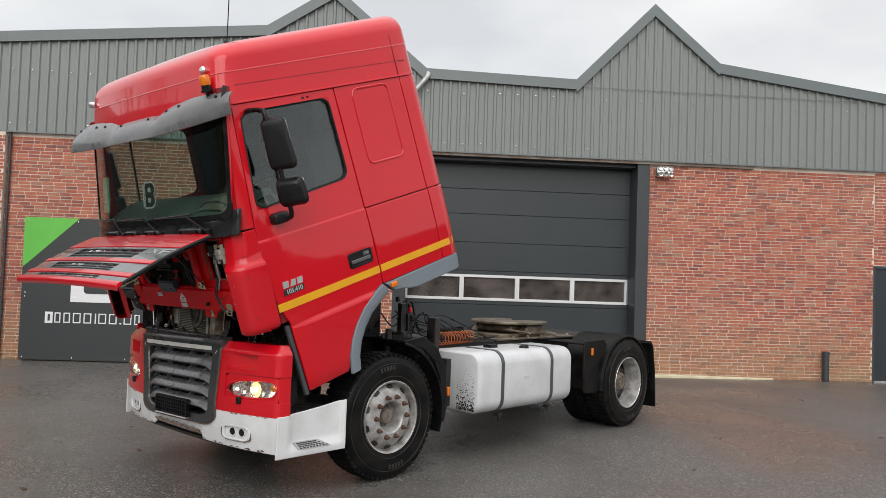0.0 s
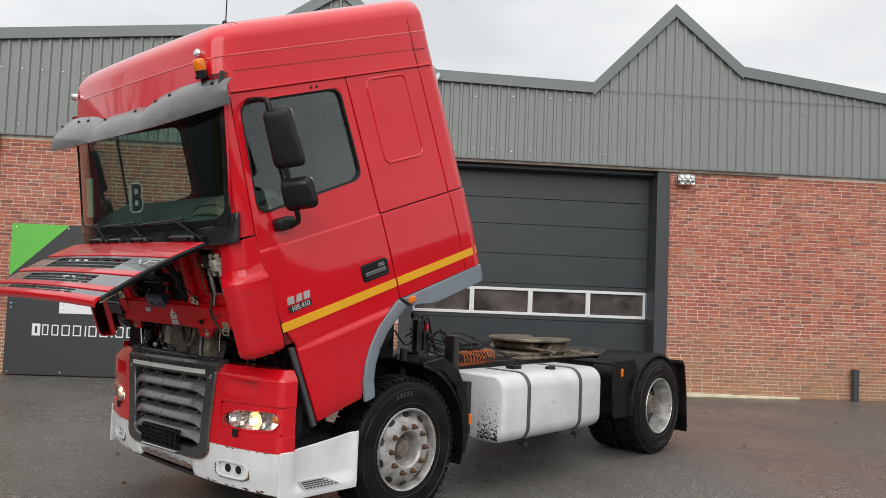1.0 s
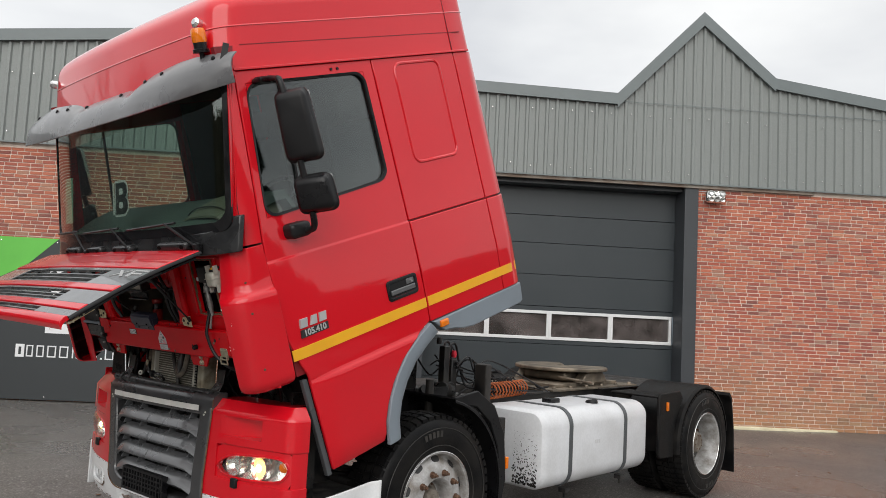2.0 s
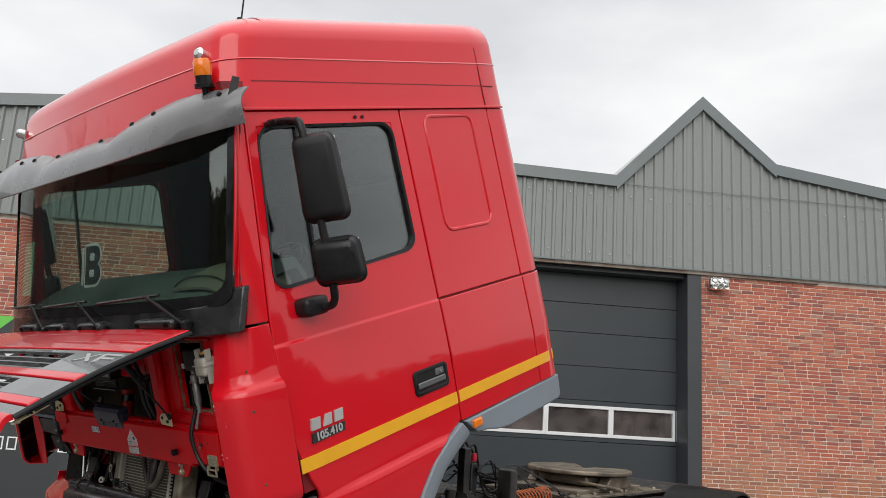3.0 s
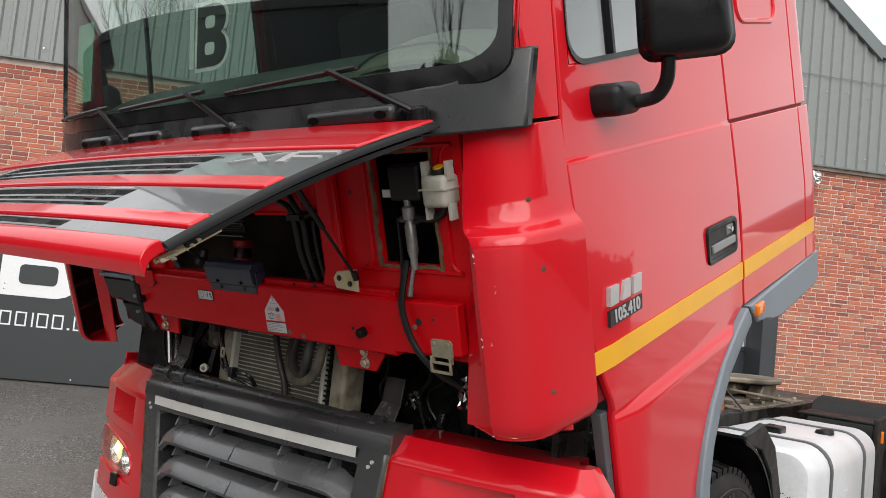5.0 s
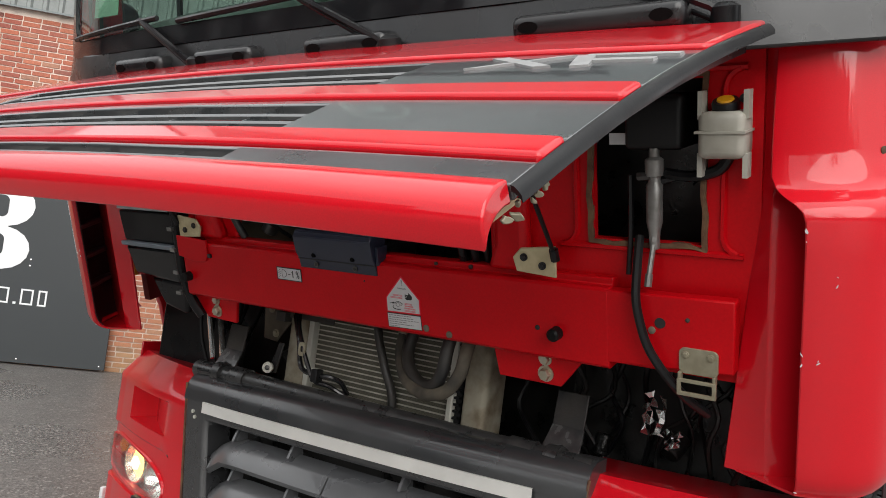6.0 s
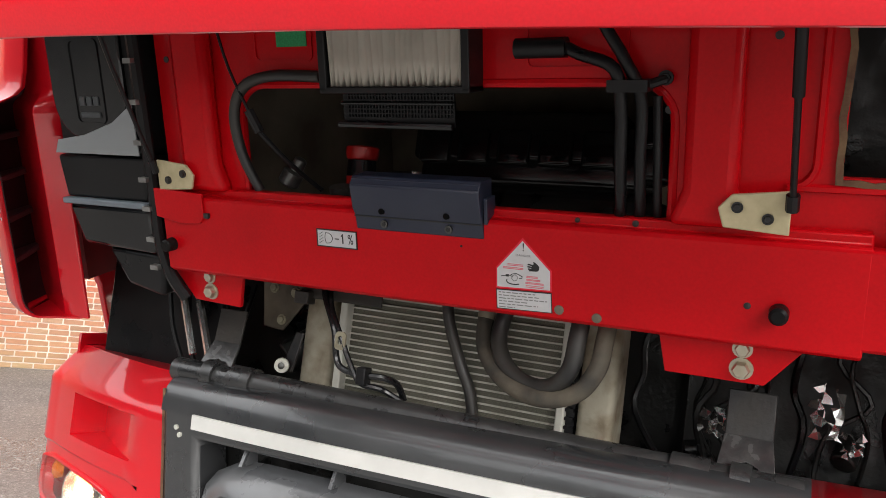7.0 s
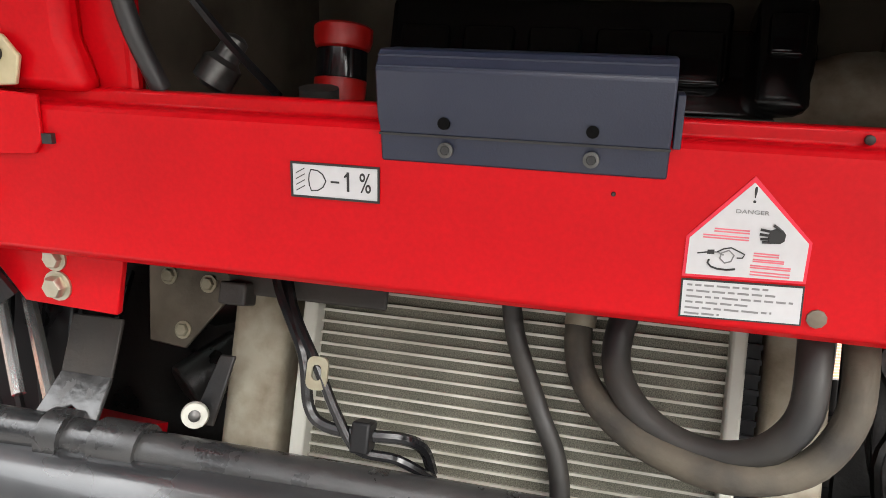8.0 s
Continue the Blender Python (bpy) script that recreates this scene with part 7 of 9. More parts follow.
def bumper_top(t):
    y = t * 1.10
    return 0.535 + 0.095 * min(1, max(0, (y - 0.36) / 0.16))


def bumper_fn(t, v, d, drop=0.0):
    lo = 0.385 - 0.02 * min(1, t) + (0.035 if t < 0.35 else 0)
    z = lo + (bumper_top(t) - drop * min(1, max(0, (t * 1.10 - 0.36) / 0.16)) - lo) * v
    inset = 0.03 * (1 - v) ** 2 + (0.02 if t < 0.35 else 0)
    return skin(t, z, d + inset)


# the far lamp housing sits a little lower than the near one
for flip, drop in ((Matrix.Identity(4), 0.0), (FLIP, 0.034)):
    low = Matrix.Translation((0, 0, -drop)) @ flip
    ts = [0, 0.1, 0.2, 0.3, 0.33, 0.36, 0.4, 0.44, 0.47, 0.5, 0.56, 0.62, 0.68, 0.73, 0.78, 0.84, 0.9, 0.94, 0.97] + CORNER_T[:5]
    bp = part("bumper", sheet(lambda t, v, d: bumper_fn(t, v, d, drop), ts, span(0, 1, 8), skip=lambda t, v: 0.62 < t < 0.84 and 0.25 < v < 0.625, depth=0.02), WHITE, truck, "scuffed white front bumper half", bevel=0.004, m=flip, sharp=50)
    # lamp pocket with two round lamps
    pocket = sheet(lambda t, v, d: skin(t, v, 0.016 + 0.012 + d), [0.60, 0.66, 0.73, 0.80, 0.86], [0.425, 0.49, 0.555], depth=0.01)
    part("lamp_pocket", pocket, WHITE, bp, m=flip)
    for grow, rr, material, nm in ((1.0, 0.010, WHITE, "pocket_rim"), (1.13, 0.005, RUST, "rust_edge")):
        bm = bmesh.new()
        tube(bm, [skin(0.73 + grow * 0.118 * math.copysign(abs(math.cos(a)) ** 0.45, math.cos(a)), 0.488 + grow * 0.048 * math.copysign(abs(math.sin(a)) ** 0.45, math.sin(a)), 0.010 if nm == "pocket_rim" else 0.012) for a in span(0, 2 * math.pi, 28)[:-1]], rr, 6, closed=True)
        part(nm, bm, material, bp, m=flip)
    for t in (0.69, 0.775):
        bm = bmesh.new()
        p = skin(t, 0.490, 0.028)
        mm = Matrix.Translation(p) @ Vector((-1, -0.25, 0)).to_track_quat("Z", "Y").to_matrix().to_4x4()
        lathe(bm, [(0.034, 0), (0.034, 0.010), (0.028, 0.010), (0.026, -0.002)], 20, mm)
        fl = part("fog_lamp", bm, WHITE, bp, m=flip)
        bm = bmesh.new()
        lathe(bm, [(0.027, 0.0), (0.027, 0.006), (0.01, 0.003)], 20, mm)
        part("lamp_glass", bm, GLOSSBLACK, fl, m=flip)
    part("torn_edge", sheet(lambda t, v, d: skin(t, 0.412 + (0.036 + 0.009 * math.sin(t * 60)) * v, 0.008 + 0.022 * (1 - v) + d), span(0.0, 0.31, 12), [0, 0.5, 1], depth=0.01), SCUFF, bp, "torn brown middle of the bumper", m=flip)
    part("scuffed_patch", sheet(lambda t, v, d: skin(t, 0.424 + (0.018 + 0.005 * math.sin(t * 90)) * v, 0.011 + d), span(0.63, 0.82, 8), [0, 1], depth=0.006), SCUFF, bp, "brown scuffs below the lamp pocket", m=flip)
    # chipped paint with rust along the lower edge
    rs = random.Random(31)
    bm = bmesh.new()
    for k in range(26):
        t = rs.uniform(0.05, 0.62) if k < 18 else rs.uniform(0.62, 0.98)
        v0 = rs.uniform(0.0, 0.05)
        w, h = rs.uniform(0.01, 0.035), rs.uniform(0.02, 0.14 if t < 0.5 else 0.07)
        ring_ = [bm.verts.new(bumper_fn(t + w * math.cos(a) * rs.uniform(0.6, 1.2), max(0.0, v0 + h * (0.5 + 0.5 * math.sin(a)) * rs.uniform(0.6, 1.2)), -0.0015)) for a in span(0, 2 * math.pi, 9)[:-1]]
        bm.faces.new(ring_)
    for k in range(18):
        t = rs.uniform(0.5, 0.99)
        h, w = rs.uniform(0.01, 0.035), rs.uniform(0.004, 0.020)
        bm.faces.new([bm.verts.new(bumper_fn(t + w * math.cos(a) * rs.uniform(0.5, 1.2), min(1.0, 1.0 - h * (0.5 - 0.5 * math.sin(a)) * rs.uniform(0.5, 1.3)), -0.0015, drop)) for a in span(0, 2 * math.pi, 9)[:-1]])
    for k in range(22):
        a0 = rs.uniform(0, 2 * math.pi)
        t0, z0 = 0.73 + 0.135 * math.copysign(abs(math.cos(a0)) ** 0.45, math.cos(a0)), 0.488 + 0.055 * math.copysign(abs(math.sin(a0)) ** 0.45, math.sin(a0))
        w, h = rs.uniform(0.003, 0.012), rs.uniform(0.002, 0.007)
        bm.faces.new([bm.verts.new(skin(t0 + w * math.cos(a) * rs.uniform(0.5, 1.2), z0 + h * math.sin(a) * rs.uniform(0.5, 1.2), 0.006)) for a in span(0, 2 * math.pi, 8)[:-1]])
    part("paint_chips", bm, RUST, bp, "rusty chips along the lower bumper edge", m=flip)["kind"] = "stuff"
    # scuffed lower lip
    part("bumper_lip", sheet(lambda t, v, d: skin(t, 0.362 + 0.02 * v, 0.050 + d), [0, 0.2, 0.4, 0.6, 0.8, 0.95, 1.0], [0, 1], depth=0.05), FRAME, bp, "rusty lower edge", m=flip)
    # side step panel

    def step_fn(t, v, d):
        x = 0.236 + 0.601 * t
        lo, hi = 0.340, 0.640 + 0.075 * t ** 1.5
        z = lo + (hi - lo) * v
        out = 0.0
        inn = 0.028 * min(1, max(0, (v - 0.12) / 0.2)) * min(1, max(0, (t - 0.15) / 0.1)) * min(1, max(0, (0.97 - t) / 0.05))
        return Vector((x - 0.03 * (1 - t), 0.012 + inn + d + 0.03 * max(0, 0.12 - v), z))
    sp = part("side_step", sheet(step_fn, [0, 0.06, 0.12, 0.16, 0.2, 0.26, 0.35, 0.5, 0.65, 0.8, 0.9, 0.94, 0.97, 1.0], [0, 0.05, 0.12, 0.16, 0.22, 0.28, 0.34, 0.4, 0.5, 0.65, 0.8, 0.93, 1.0], depth=0.016), WHITE, truck, "white side step panel with a perforated tread", bevel=0.004, m=flip, sharp=50)
    bm = bmesh.new()
    for i in range(4):
        for j in range(9):
            x = 0.41 + j * (0.029 - 0.003 * i) - i * 0.008
            z = 0.397 + i * 0.0115
            box(bm, x, x + 0.017, 0.0055 + i * 0.0058, 0.02 + i * 0.0058, z, z + 0.006)
    part("tread_slots", bm, FRAME, sp, m=flip)
    part("tread_plate", sheet(lambda u, v, d: Vector((0.40 + 0.29 * u - 0.04 * v * (1 - u) - 0.11 * v * u, 0.006 + 0.026 * v + d, 0.392 + 0.052 * v)), [0, 1], [0, 1], depth=0.006), ZINC, sp, m=flip)

    # red lamp housing
    def house_fn(t, z, d):
        y = t * 1.10
        dent = 0.0
        if 0.65 < t < 0.91:
            inside = max(0, min(1, (z - 0.958) / 0.003)) * max(0, min(1, (1.062 - z) / 0.003)) * max(0, min(1, (0.903 - t) / 0.003))
            dent = 0.085 * inside * (t - 0.65) / 0.25
        lean = 0.09 * max(0, z - 1.08) / 0.1 * 0.9 if z > 1.08 else 0.0
        shelf = 0.006 if 0.735 < z < 0.915 and 0.64 < t else 0.0
        return skin(t, z, d + dent + lean + shelf)
    ts = [0.53, 0.545, 0.57, 0.60, 0.62, 0.64, 0.66, 0.68, 0.72, 0.76, 0.8, 0.84, 0.87, 0.885, 0.900, 0.903, 0.93, 0.96, 0.98] + CORNER_T + [1.28, 1.305]
    zs = [0.632, 0.65, 0.70, 0.735, 0.737, 0.745, 0.80, 0.85, 0.905, 0.912, 0.92, 0.958, 0.961, 0.98, 1.02, 1.059, 1.062, 1.075, 1.085] + ([1.10, 1.12, 1.142] if not drop else [1.10, 1.13, 1.162])
    hs = part("lamp_housing", sheet(house_fn, ts, zs, skip=lambda t, z: 0.62 < t < 1.15 and 0.737 < z < 0.912, depth=0.03), RED, truck, "red headlamp housing with an air scoop", m=low, sharp=34)
    part("housing_top", sheet(lambda t, v, d: skin(t, (1.162 if drop else 1.142) - d - 0.01 * v, (0.075 if drop else 0.055) + 0.22 * v), [0.53, 0.6, 0.7, 0.8, 0.9, 1.0, 1.1, 1.2], [0, 0.5, 1], depth=0.02), RED, hs, m=low)
    # headlamp
    bm = sheet(lambda t, v, d: skin(t, 0.73 + 0.19 * v, 0.035 + 0.045 * math.sin(math.pi * v) + d), [0.60, 0.65, 0.7, 0.8, 0.9, 1.0, 1.05, 1.1, 1.16], span(0, 1, 6), depth=0.006)
    hl = part("headlamp", bm, BOWL, truck, "clear headlamp with a lit bulb", m=low)

    def oval(u, s):
        """Lens outline: u along it, s from the lower edge (-1) to the upper (1)."""
        t = 0.632 + 0.488 * (0.5 - 0.5 * math.cos(math.pi * u))
        return t, 0.795 + 0.042 * u + s * 0.064 * max(0.0, 1 - abs(2 * (0.5 - 0.5 * math.cos(math.pi * u)) - 1) ** 2.8) ** 0.5

    def lens_fn(u, v, d):
        t, z = oval(u, 2 * v - 1)
        return skin(t, z, 0.002 - 0.008 * math.sin(math.pi * v) + d)
    ln = part("lens", sheet(lens_fn, span(0.02, 0.98, 14), span(0, 1, 6), depth=0.004), LENS, hl, m=low)
    ln.visible_shadow = False
    loop = [oval(u, 1) for u in span(0, 1, 14)] + [oval(u, -1) for u in span(1, 0, 14)[1:-1]]
    bm = bmesh.new()
    tube(bm, [skin(t, z, 0.008) for t, z in loop], 0.007, 6, closed=True)
    part("lamp_rim", bm, RED, hl, m=low)
    # red sheet between the oval and its square opening
    bm, rows = bmesh.new(), []
    for t, z in loop:
        dt, dz = (t - 0.8825) / 0.2635, (z - 0.8245) / 0.0875
        k = max(abs(dt), abs(dz))
        so = (0.8825 + dt / k * 0.270, 0.8245 + dz / k * 0.092)
        rows.append([bm.verts.new(p) for p in (skin(so[0], so[1], 0.008), skin(t, z, 0.008), skin(t, z, 0.035))])
    for a, b in zip(rows, rows[1:] + rows[:1]):
        for i in range(2):
            bm.faces.new((a[i], b[i], b[i + 1], a[i + 1]))
    part("lamp_surround", bm, RED, hs, m=low, sharp=60)
    for t, lit in ((0.722, False), (0.880, True)):
        mm = Matrix.Translation(skin(t, 0.815, 0.045)) @ Vector((-1, -0.1, 0)).to_track_quat("Z", "Y").to_matrix().to_4x4()
        bm = bmesh.new()
        lathe(bm, [(0.012, -0.035), (0.035, -0.02), (0.050, 0.02), (0.054, 0.02), (0.054, -0.02)], 24, mm @ Matrix.Diagonal((1.2, 1.2, 1, 1)))
        part("reflector", bm, BOWL, hl, m=low)
        if lit:
            # wide glowing disc for the halo; the core below is the bulb
            bm = bmesh.new()
            lathe(bm, [(0.006, -0.02), (0.036, -0.01), (0.042, 0.004), (0.028, 0.014), (0.004, 0.018)], 16, mm)
            part("bulb_halo", bm, HALO, hl, m=low)
            part("bulb_core", lathe(bmesh.new(), [(0.020, 0.012), (0.019, 0.019), (0.012, 0.024), (0.002, 0.026)], 16, mm), CORE, hl, m=low)
    mm = Matrix.Translation(skin(1.03, 0.838, 0.03)) @ Vector((-0.8, -0.6, 0)).to_track_quat("Z", "Y").to_matrix().to_4x4()
    bm = bmesh.new()
    lathe(bm, [(0.022, -0.02), (0.026, 0.0), (0.01, 0.008)], 16, mm)
    part("indicator_bulb", bm, AMBER, hl, m=low)
    part("washer_cap", rbox(0.095, 0.12, 0.345, 0.39, 0.70, 0.75, 0.006), BLACK, truck, m=low)

# upright flange behind the far housing
bm = boxes((0.235, 0.330, 2.300, 2.308, 1.06, 1.158))
part("housing_flange", bm, RED, truck, bevel=0.003)
# rear face of the flange in the darkened red, as if shaded
part("housing_flange", boxes((0.322, 0.330, 2.235, 2.300, 1.06, 1.150)), RED_SHADED, truck, bevel=0.003)


# grille frame
def u_shape(w0, w1, w2, top, mid, low, n=8):
    pts = [(MID - w0, top), (MID - w1, mid)]
    pts += [(MID - w2 - (w1 - w2) * math.cos(t), low + (mid - low) * 0.45 * (1 - math.sin(t))) for t in span(0.1, math.pi / 2, n)]
    return pts + [(2 * MID - y, z) for y, z in reversed(pts)]


def bowed(bm, off=0.0):
    for v in bm.verts:
        v.co.x += front_x(v.co.y)
    return bm


def dense(p, k=5):
    out = []
    for n, a in enumerate(p):
        b = p[(n + 1) % len(p)]
        out += [(a[0] + (b[0] - a[0]) * i / k, a[1] + (b[1] - a[1]) * i / k) for i in range(k)]
    return out


outer, inner = dense(u_shape(0.63, 0.575, 0.40, 1.108, 0.70, 0.505)), dense(u_shape(0.515, 0.47, 0.33, 1.045, 0.72, 0.570))
bm = bowed(ring(bmesh.new(), outer, inner, "x", -0.045, 0.06))
grille = part("grille", bm, SURROUND, truck, "charcoal plastic radiator grille with a chrome strip", bevel=0.014)
bm = bmesh.new()
arc = ((-0.0455, 1.090), (-0.0440, 1.116), (-0.036, 1.139), (-0.022, 1.155), (-0.004, 1.164), (0.045, 1.167), (0.045, 1.12))
rows = [[bm.verts.new((front_x(y) + x, y, z)) for x, z in arc] for y in span(0.57, 1.83, 14)]
for a, b in zip(rows, rows[1:]):
    for i in range(len(arc) - 1):
        bm.faces.new((a[i], a[i + 1], b[i + 1], b[i]))
bm.faces.new(rows[0])
bm.faces.new(rows[-1][::-1])
part("grille_top", bm, SURROUND, grille)
bm = bmesh.new()
for a, b in zip(span(0.680, 1.728, 10), span(0.680, 1.728, 10)[1:]):
    xa, xb = front_x(a) - 0.051, front_x(b) - 0.051
    v = [bm.verts.new(p) for p in ((xa, a, 1.066), (xb, b, 1.066), (xb, b, 1.096), (xa, a, 1.096), (xa + 0.02, a, 1.066), (xb + 0.02, b, 1.066), (xb + 0.02, b, 1.096), (xa + 0.02, a, 1.096))]
    for f in ((0, 1, 2, 3), (4, 5, 1, 0), (3, 2, 6, 7)):
        bm.faces.new([v[i] for i in f])
part("chrome_strip", bm, CHROME, grille, "satin chrome strip")
for k, z in enumerate((0.975, 0.868, 0.762, 0.656)):
    w = 0.495 - 0.008 * k
    bm = bmesh.new()
    us2 = span(MID - w, MID + w, 14)
    rows = []
    for y in us2:
        e = 0.04 * max(0, abs(y - MID) - w + 0.08) / 0.08
        f = front_x(y)
        rows.append([bm.verts.new((f + x, y, z + dz - e)) for x, dz in ((-0.040 + e * 0.5, -0.034), (-0.055 + e * 0.5, -0.020), (-0.034 + e * 0.3, 0.020), (0.012, 0.042), (0.012, 0.032), (-0.028, -0.030))])
    for a, b in zip(rows, rows[1:]):
        for i in range(6):
            bm.faces.new((a[i], b[i], b[(i + 1) % 6], a[(i + 1) % 6]))
    bm.faces.new(rows[0])
    bm.faces.new(rows[-1][::-1])
    slat = part("slat", bm, GRILLE, grille, bevel=0.003)
    for y in (MID - 0.40, MID - 0.18, MID + 0.18, MID + 0.40):
        bm = bmesh.new()
        f = front_x(y)
        prism(bm, [(f - 0.03, z + 0.035), (f + 0.02, z + 0.035), (f + 0.02, z + 0.085), (f - 0.005, z + 0.085)], "y", y - 0.004, y + 0.004)
        part("slat_rib", bm, GRILLE, slat)
    part("slat_joint", sheet(lambda u, v, d: Vector((front_x(u) - 0.056 + 0.022 * v + d, u, z - 0.018 + 0.038 * v)), [MID + 0.03, MID + 0.034], [0, 1], depth=0.004), INK, slat)
# added dark sheet in place of the shade between the slats
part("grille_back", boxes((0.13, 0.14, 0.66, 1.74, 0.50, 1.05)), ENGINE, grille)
# empty plate carrier
bm = ring(bmesh.new(), [(0.95, 0.535), (1.45, 0.535), (1.45, 0.668), (0.95, 0.668)], [(0.965, 0.55), (1.435, 0.55), (1.435, 0.655), (0.965, 0.655)], "x", -0.03, 0.005)
rc = random.Random(8)
for k in range(13):
    y = 0.975 + 0.035 * k
    box(bm, -0.03, -0.010, y, y + rc.uniform(0.008, 0.016), 0.55, 0.655)
for z in (0.576, 0.600, 0.626):
    box(bm, -0.029, -0.012, 0.965, 1.435, z, z + 0.008)
part("plate_carrier", bm, BLACK, grille, "empty black plate carrier lattice")
part("carrier_lip", boxes((-0.034, 0.0, 0.96, 1.44, 0.526, 0.534)), LABELW, grille)

seam = [p for p in u_shape(0.632, 0.577, 0.402, 1.135, 0.70, 0.503)]
part("frame_seam", tubes(([(front_x(y) - 0.041, y, z) for y, z in seam], 0.0035, 6)), TAN, grille, "pale worn seam along the frame")
for s in (-1, 1):
    for k in range(2):
        bm = bmesh.new()
        y, z = MID + s * (0.575 - 0.012 * k), 1.062 - 0.014 * k
        lathe(bm, [(0.0055, -0.004), (0.0055, 0.003)], 10, Matrix.Translation((front_x(y) - 0.046, y, z)) @ Matrix.Rotation(radians(-90), 4, "Y"))
        part("frame_screw", bm, PLASTER, grille)
# the whole grille stands back, flush with the lamp housings
grille.location += Vector((0.036, -0.033, -0.013))
grille.rotation_euler.x = radians(-1.4)

# cross tube with the hinge horns above the grille
bm = tubes(([(0.118, 0.575, 1.146), (0.118, 1.84, 1.144)], 0.026, 14))
lathe(bm, [(0.034, 0), (0.034, 0.03)], 16, Matrix.Translation((0.118, 1.72, 1.145)) @ Matrix.Rotation(radians(-90), 4, "X"))
lathe(bm, [(0.032, 0), (0.032, 0.06)], 16, Matrix.Translation((0.118, 1.62, 1.145)) @ Matrix.Rotation(radians(-90), 4, "X"))
lathe(bm, [(0.034, 0), (0.034, 0.03)], 16, Matrix.Translation((0.118, 0.65, 1.145)) @ Matrix.Rotation(radians(-90), 4, "X"))
lathe(bm, [(0.032, 0), (0.032, 0.06)], 16, Matrix.Translation((0.118, 0.71, 1.145)) @ Matrix.Rotation(radians(-90), 4, "X"))
bar = part("cross_tube", bm, TUBEBLACK, truck, "glossy black cross tube with hinge collars")
for y in (0.66, 1.745):
    tilt = Matrix.Translation((0.128, y, 1.160)) @ Matrix.Rotation(radians(32), 4, "Y")
    bm = prism(bmesh.new(), [(-0.045, -0.005), (-0.022, -0.005), (-0.018, 0.012), (0.0, 0.020), (0.018, 0.012), (0.022, -0.005), (0.045, -0.005), (0.038, 0.064), (-0.036, 0.064)], "x", -0.003, 0.003)
    bm.transform(tilt)
    horn = part("hinge_horn", bm, HORNBLACK, bar, "worn glossy black hinge strap", bevel=0.0015)
    bm = boxes((-0.003, 0.003, -0.036, 0.038, 0.0, 0.075))
    bm.transform(tilt @ Matrix.Translation((0, 0, 0.062)) @ Matrix.Rotation(radians(-24), 4, "Y"))
    part("hinge_tail", bm, FRAME, bar, bevel=0.002)
ROLL = Matrix.Translation((0.146, 1.581, 1.189)) @ Matrix.Rotation(radians(-90), 4, "Y") @ Matrix.Rotation(radians(25), 4, "X")
bm = bmesh.new()
lathe(bm, [(0.007, -0.006), (0.015, -0.006), (0.0165, 0.0), (0.015, 0.006), (0.007, 0.006)], 20, ROLL, closed=True)
roller = part("roller", bm, PLASTER, bar, "pale plastic roller")
part("roller_pin", lathe(bmesh.new(), [(0.0072, -0.03), (0.0072, 0.008), (0.004, 0.010)], 12, ROLL), DARKBOLT, bar)
part("roller_arm", prism(bmesh.new(), [(1.565, 1.175), (1.595, 1.175), (1.565, 1.262), (1.545, 1.262)], "x", 0.160, 0.166), FRAME, bar, bevel=0.002)

# radiator with its end tanks
RX = 0.185
bm = boxes((RX + 0.012, RX + 0.05, 0.975, 1.466, 0.62, 1.40))
rad = part("radiator", bm, FINS, truck, "dusty aluminium radiator with fine fins")
for k in range(46):
    z = 1.395 - k * 0.0135
    if z < 0.80:
        break
    part("fin_tube", boxes((RX + 0.007, RX + 0.014, 0.985, 1.456, z, z + 0.0031)), ALU, rad)
part("header_strip", boxes((RX - 0.012, RX + 0.02, 1.452, 1.470, 0.62, 1.40)), PLASTER, rad, bevel=0.003)
part("header_strip", boxes((RX - 0.012, RX + 0.02, 0.972, 0.988, 0.62, 1.40)), PLASTER, rad, bevel=0.003)
part("end_tank", rbox(RX + 0.02, RX + 0.09, 1.500, 1.580, 0.62, 1.37, 0.014), ALUDIRT, rad)
part("end_tank", rbox(RX - 0.005, RX + 0.09, 0.885, 0.952, 0.62, 1.40, 0.014), ALUDIRT, rad)
bm = boxes((RX + 0.005, RX + 0.02, 0.956, 0.972, 0.62, 1.40))
for k in range(40):
    box(bm, RX - 0.006, RX + 0.005, 0.956, 0.972, 1.39 - k * 0.016, 1.396 - k * 0.016)
part("core_edge", bm, BLACK, rad)
# hoses before the radiator
part("coolant_hose", tubes(([(0.17, 1.085, 1.42), (0.156, 1.104, 1.33), (0.140, 1.090, 1.283), (0.122, 1.052, 1.252), (0.104, 1.006, 1.242), (0.084, 0.965, 1.255), (0.066, 0.938, 1.29), (0.066, 0.932, 1.34), (0.090, 0.930, 1.42)], 0.0155, 12, 5)), HOSE, truck, "thick black looped coolant hose")
part("coolant_hose", tubes(([(0.20, 1.142, 1.42), (0.180, 1.146, 1.33), (0.158, 1.126, 1.278), (0.120, 1.070, 1.240), (0.088, 0.994, 1.226), (0.078, 0.930, 1.245), (0.076, 0.897, 1.29), (0.080, 0.890, 1.34), (0.105, 0.888, 1.42)], 0.0155, 12, 5)), DUSTHOSE, truck, "dusty tan looped coolant hose")
part("hose_sleeve", tubes(([(0.188, 1.1435, 1.385), (0.182, 1.1455, 1.345)], 0.0172, 14)), ALUDIRT, truck, "cream sleeve on the dusty hose")
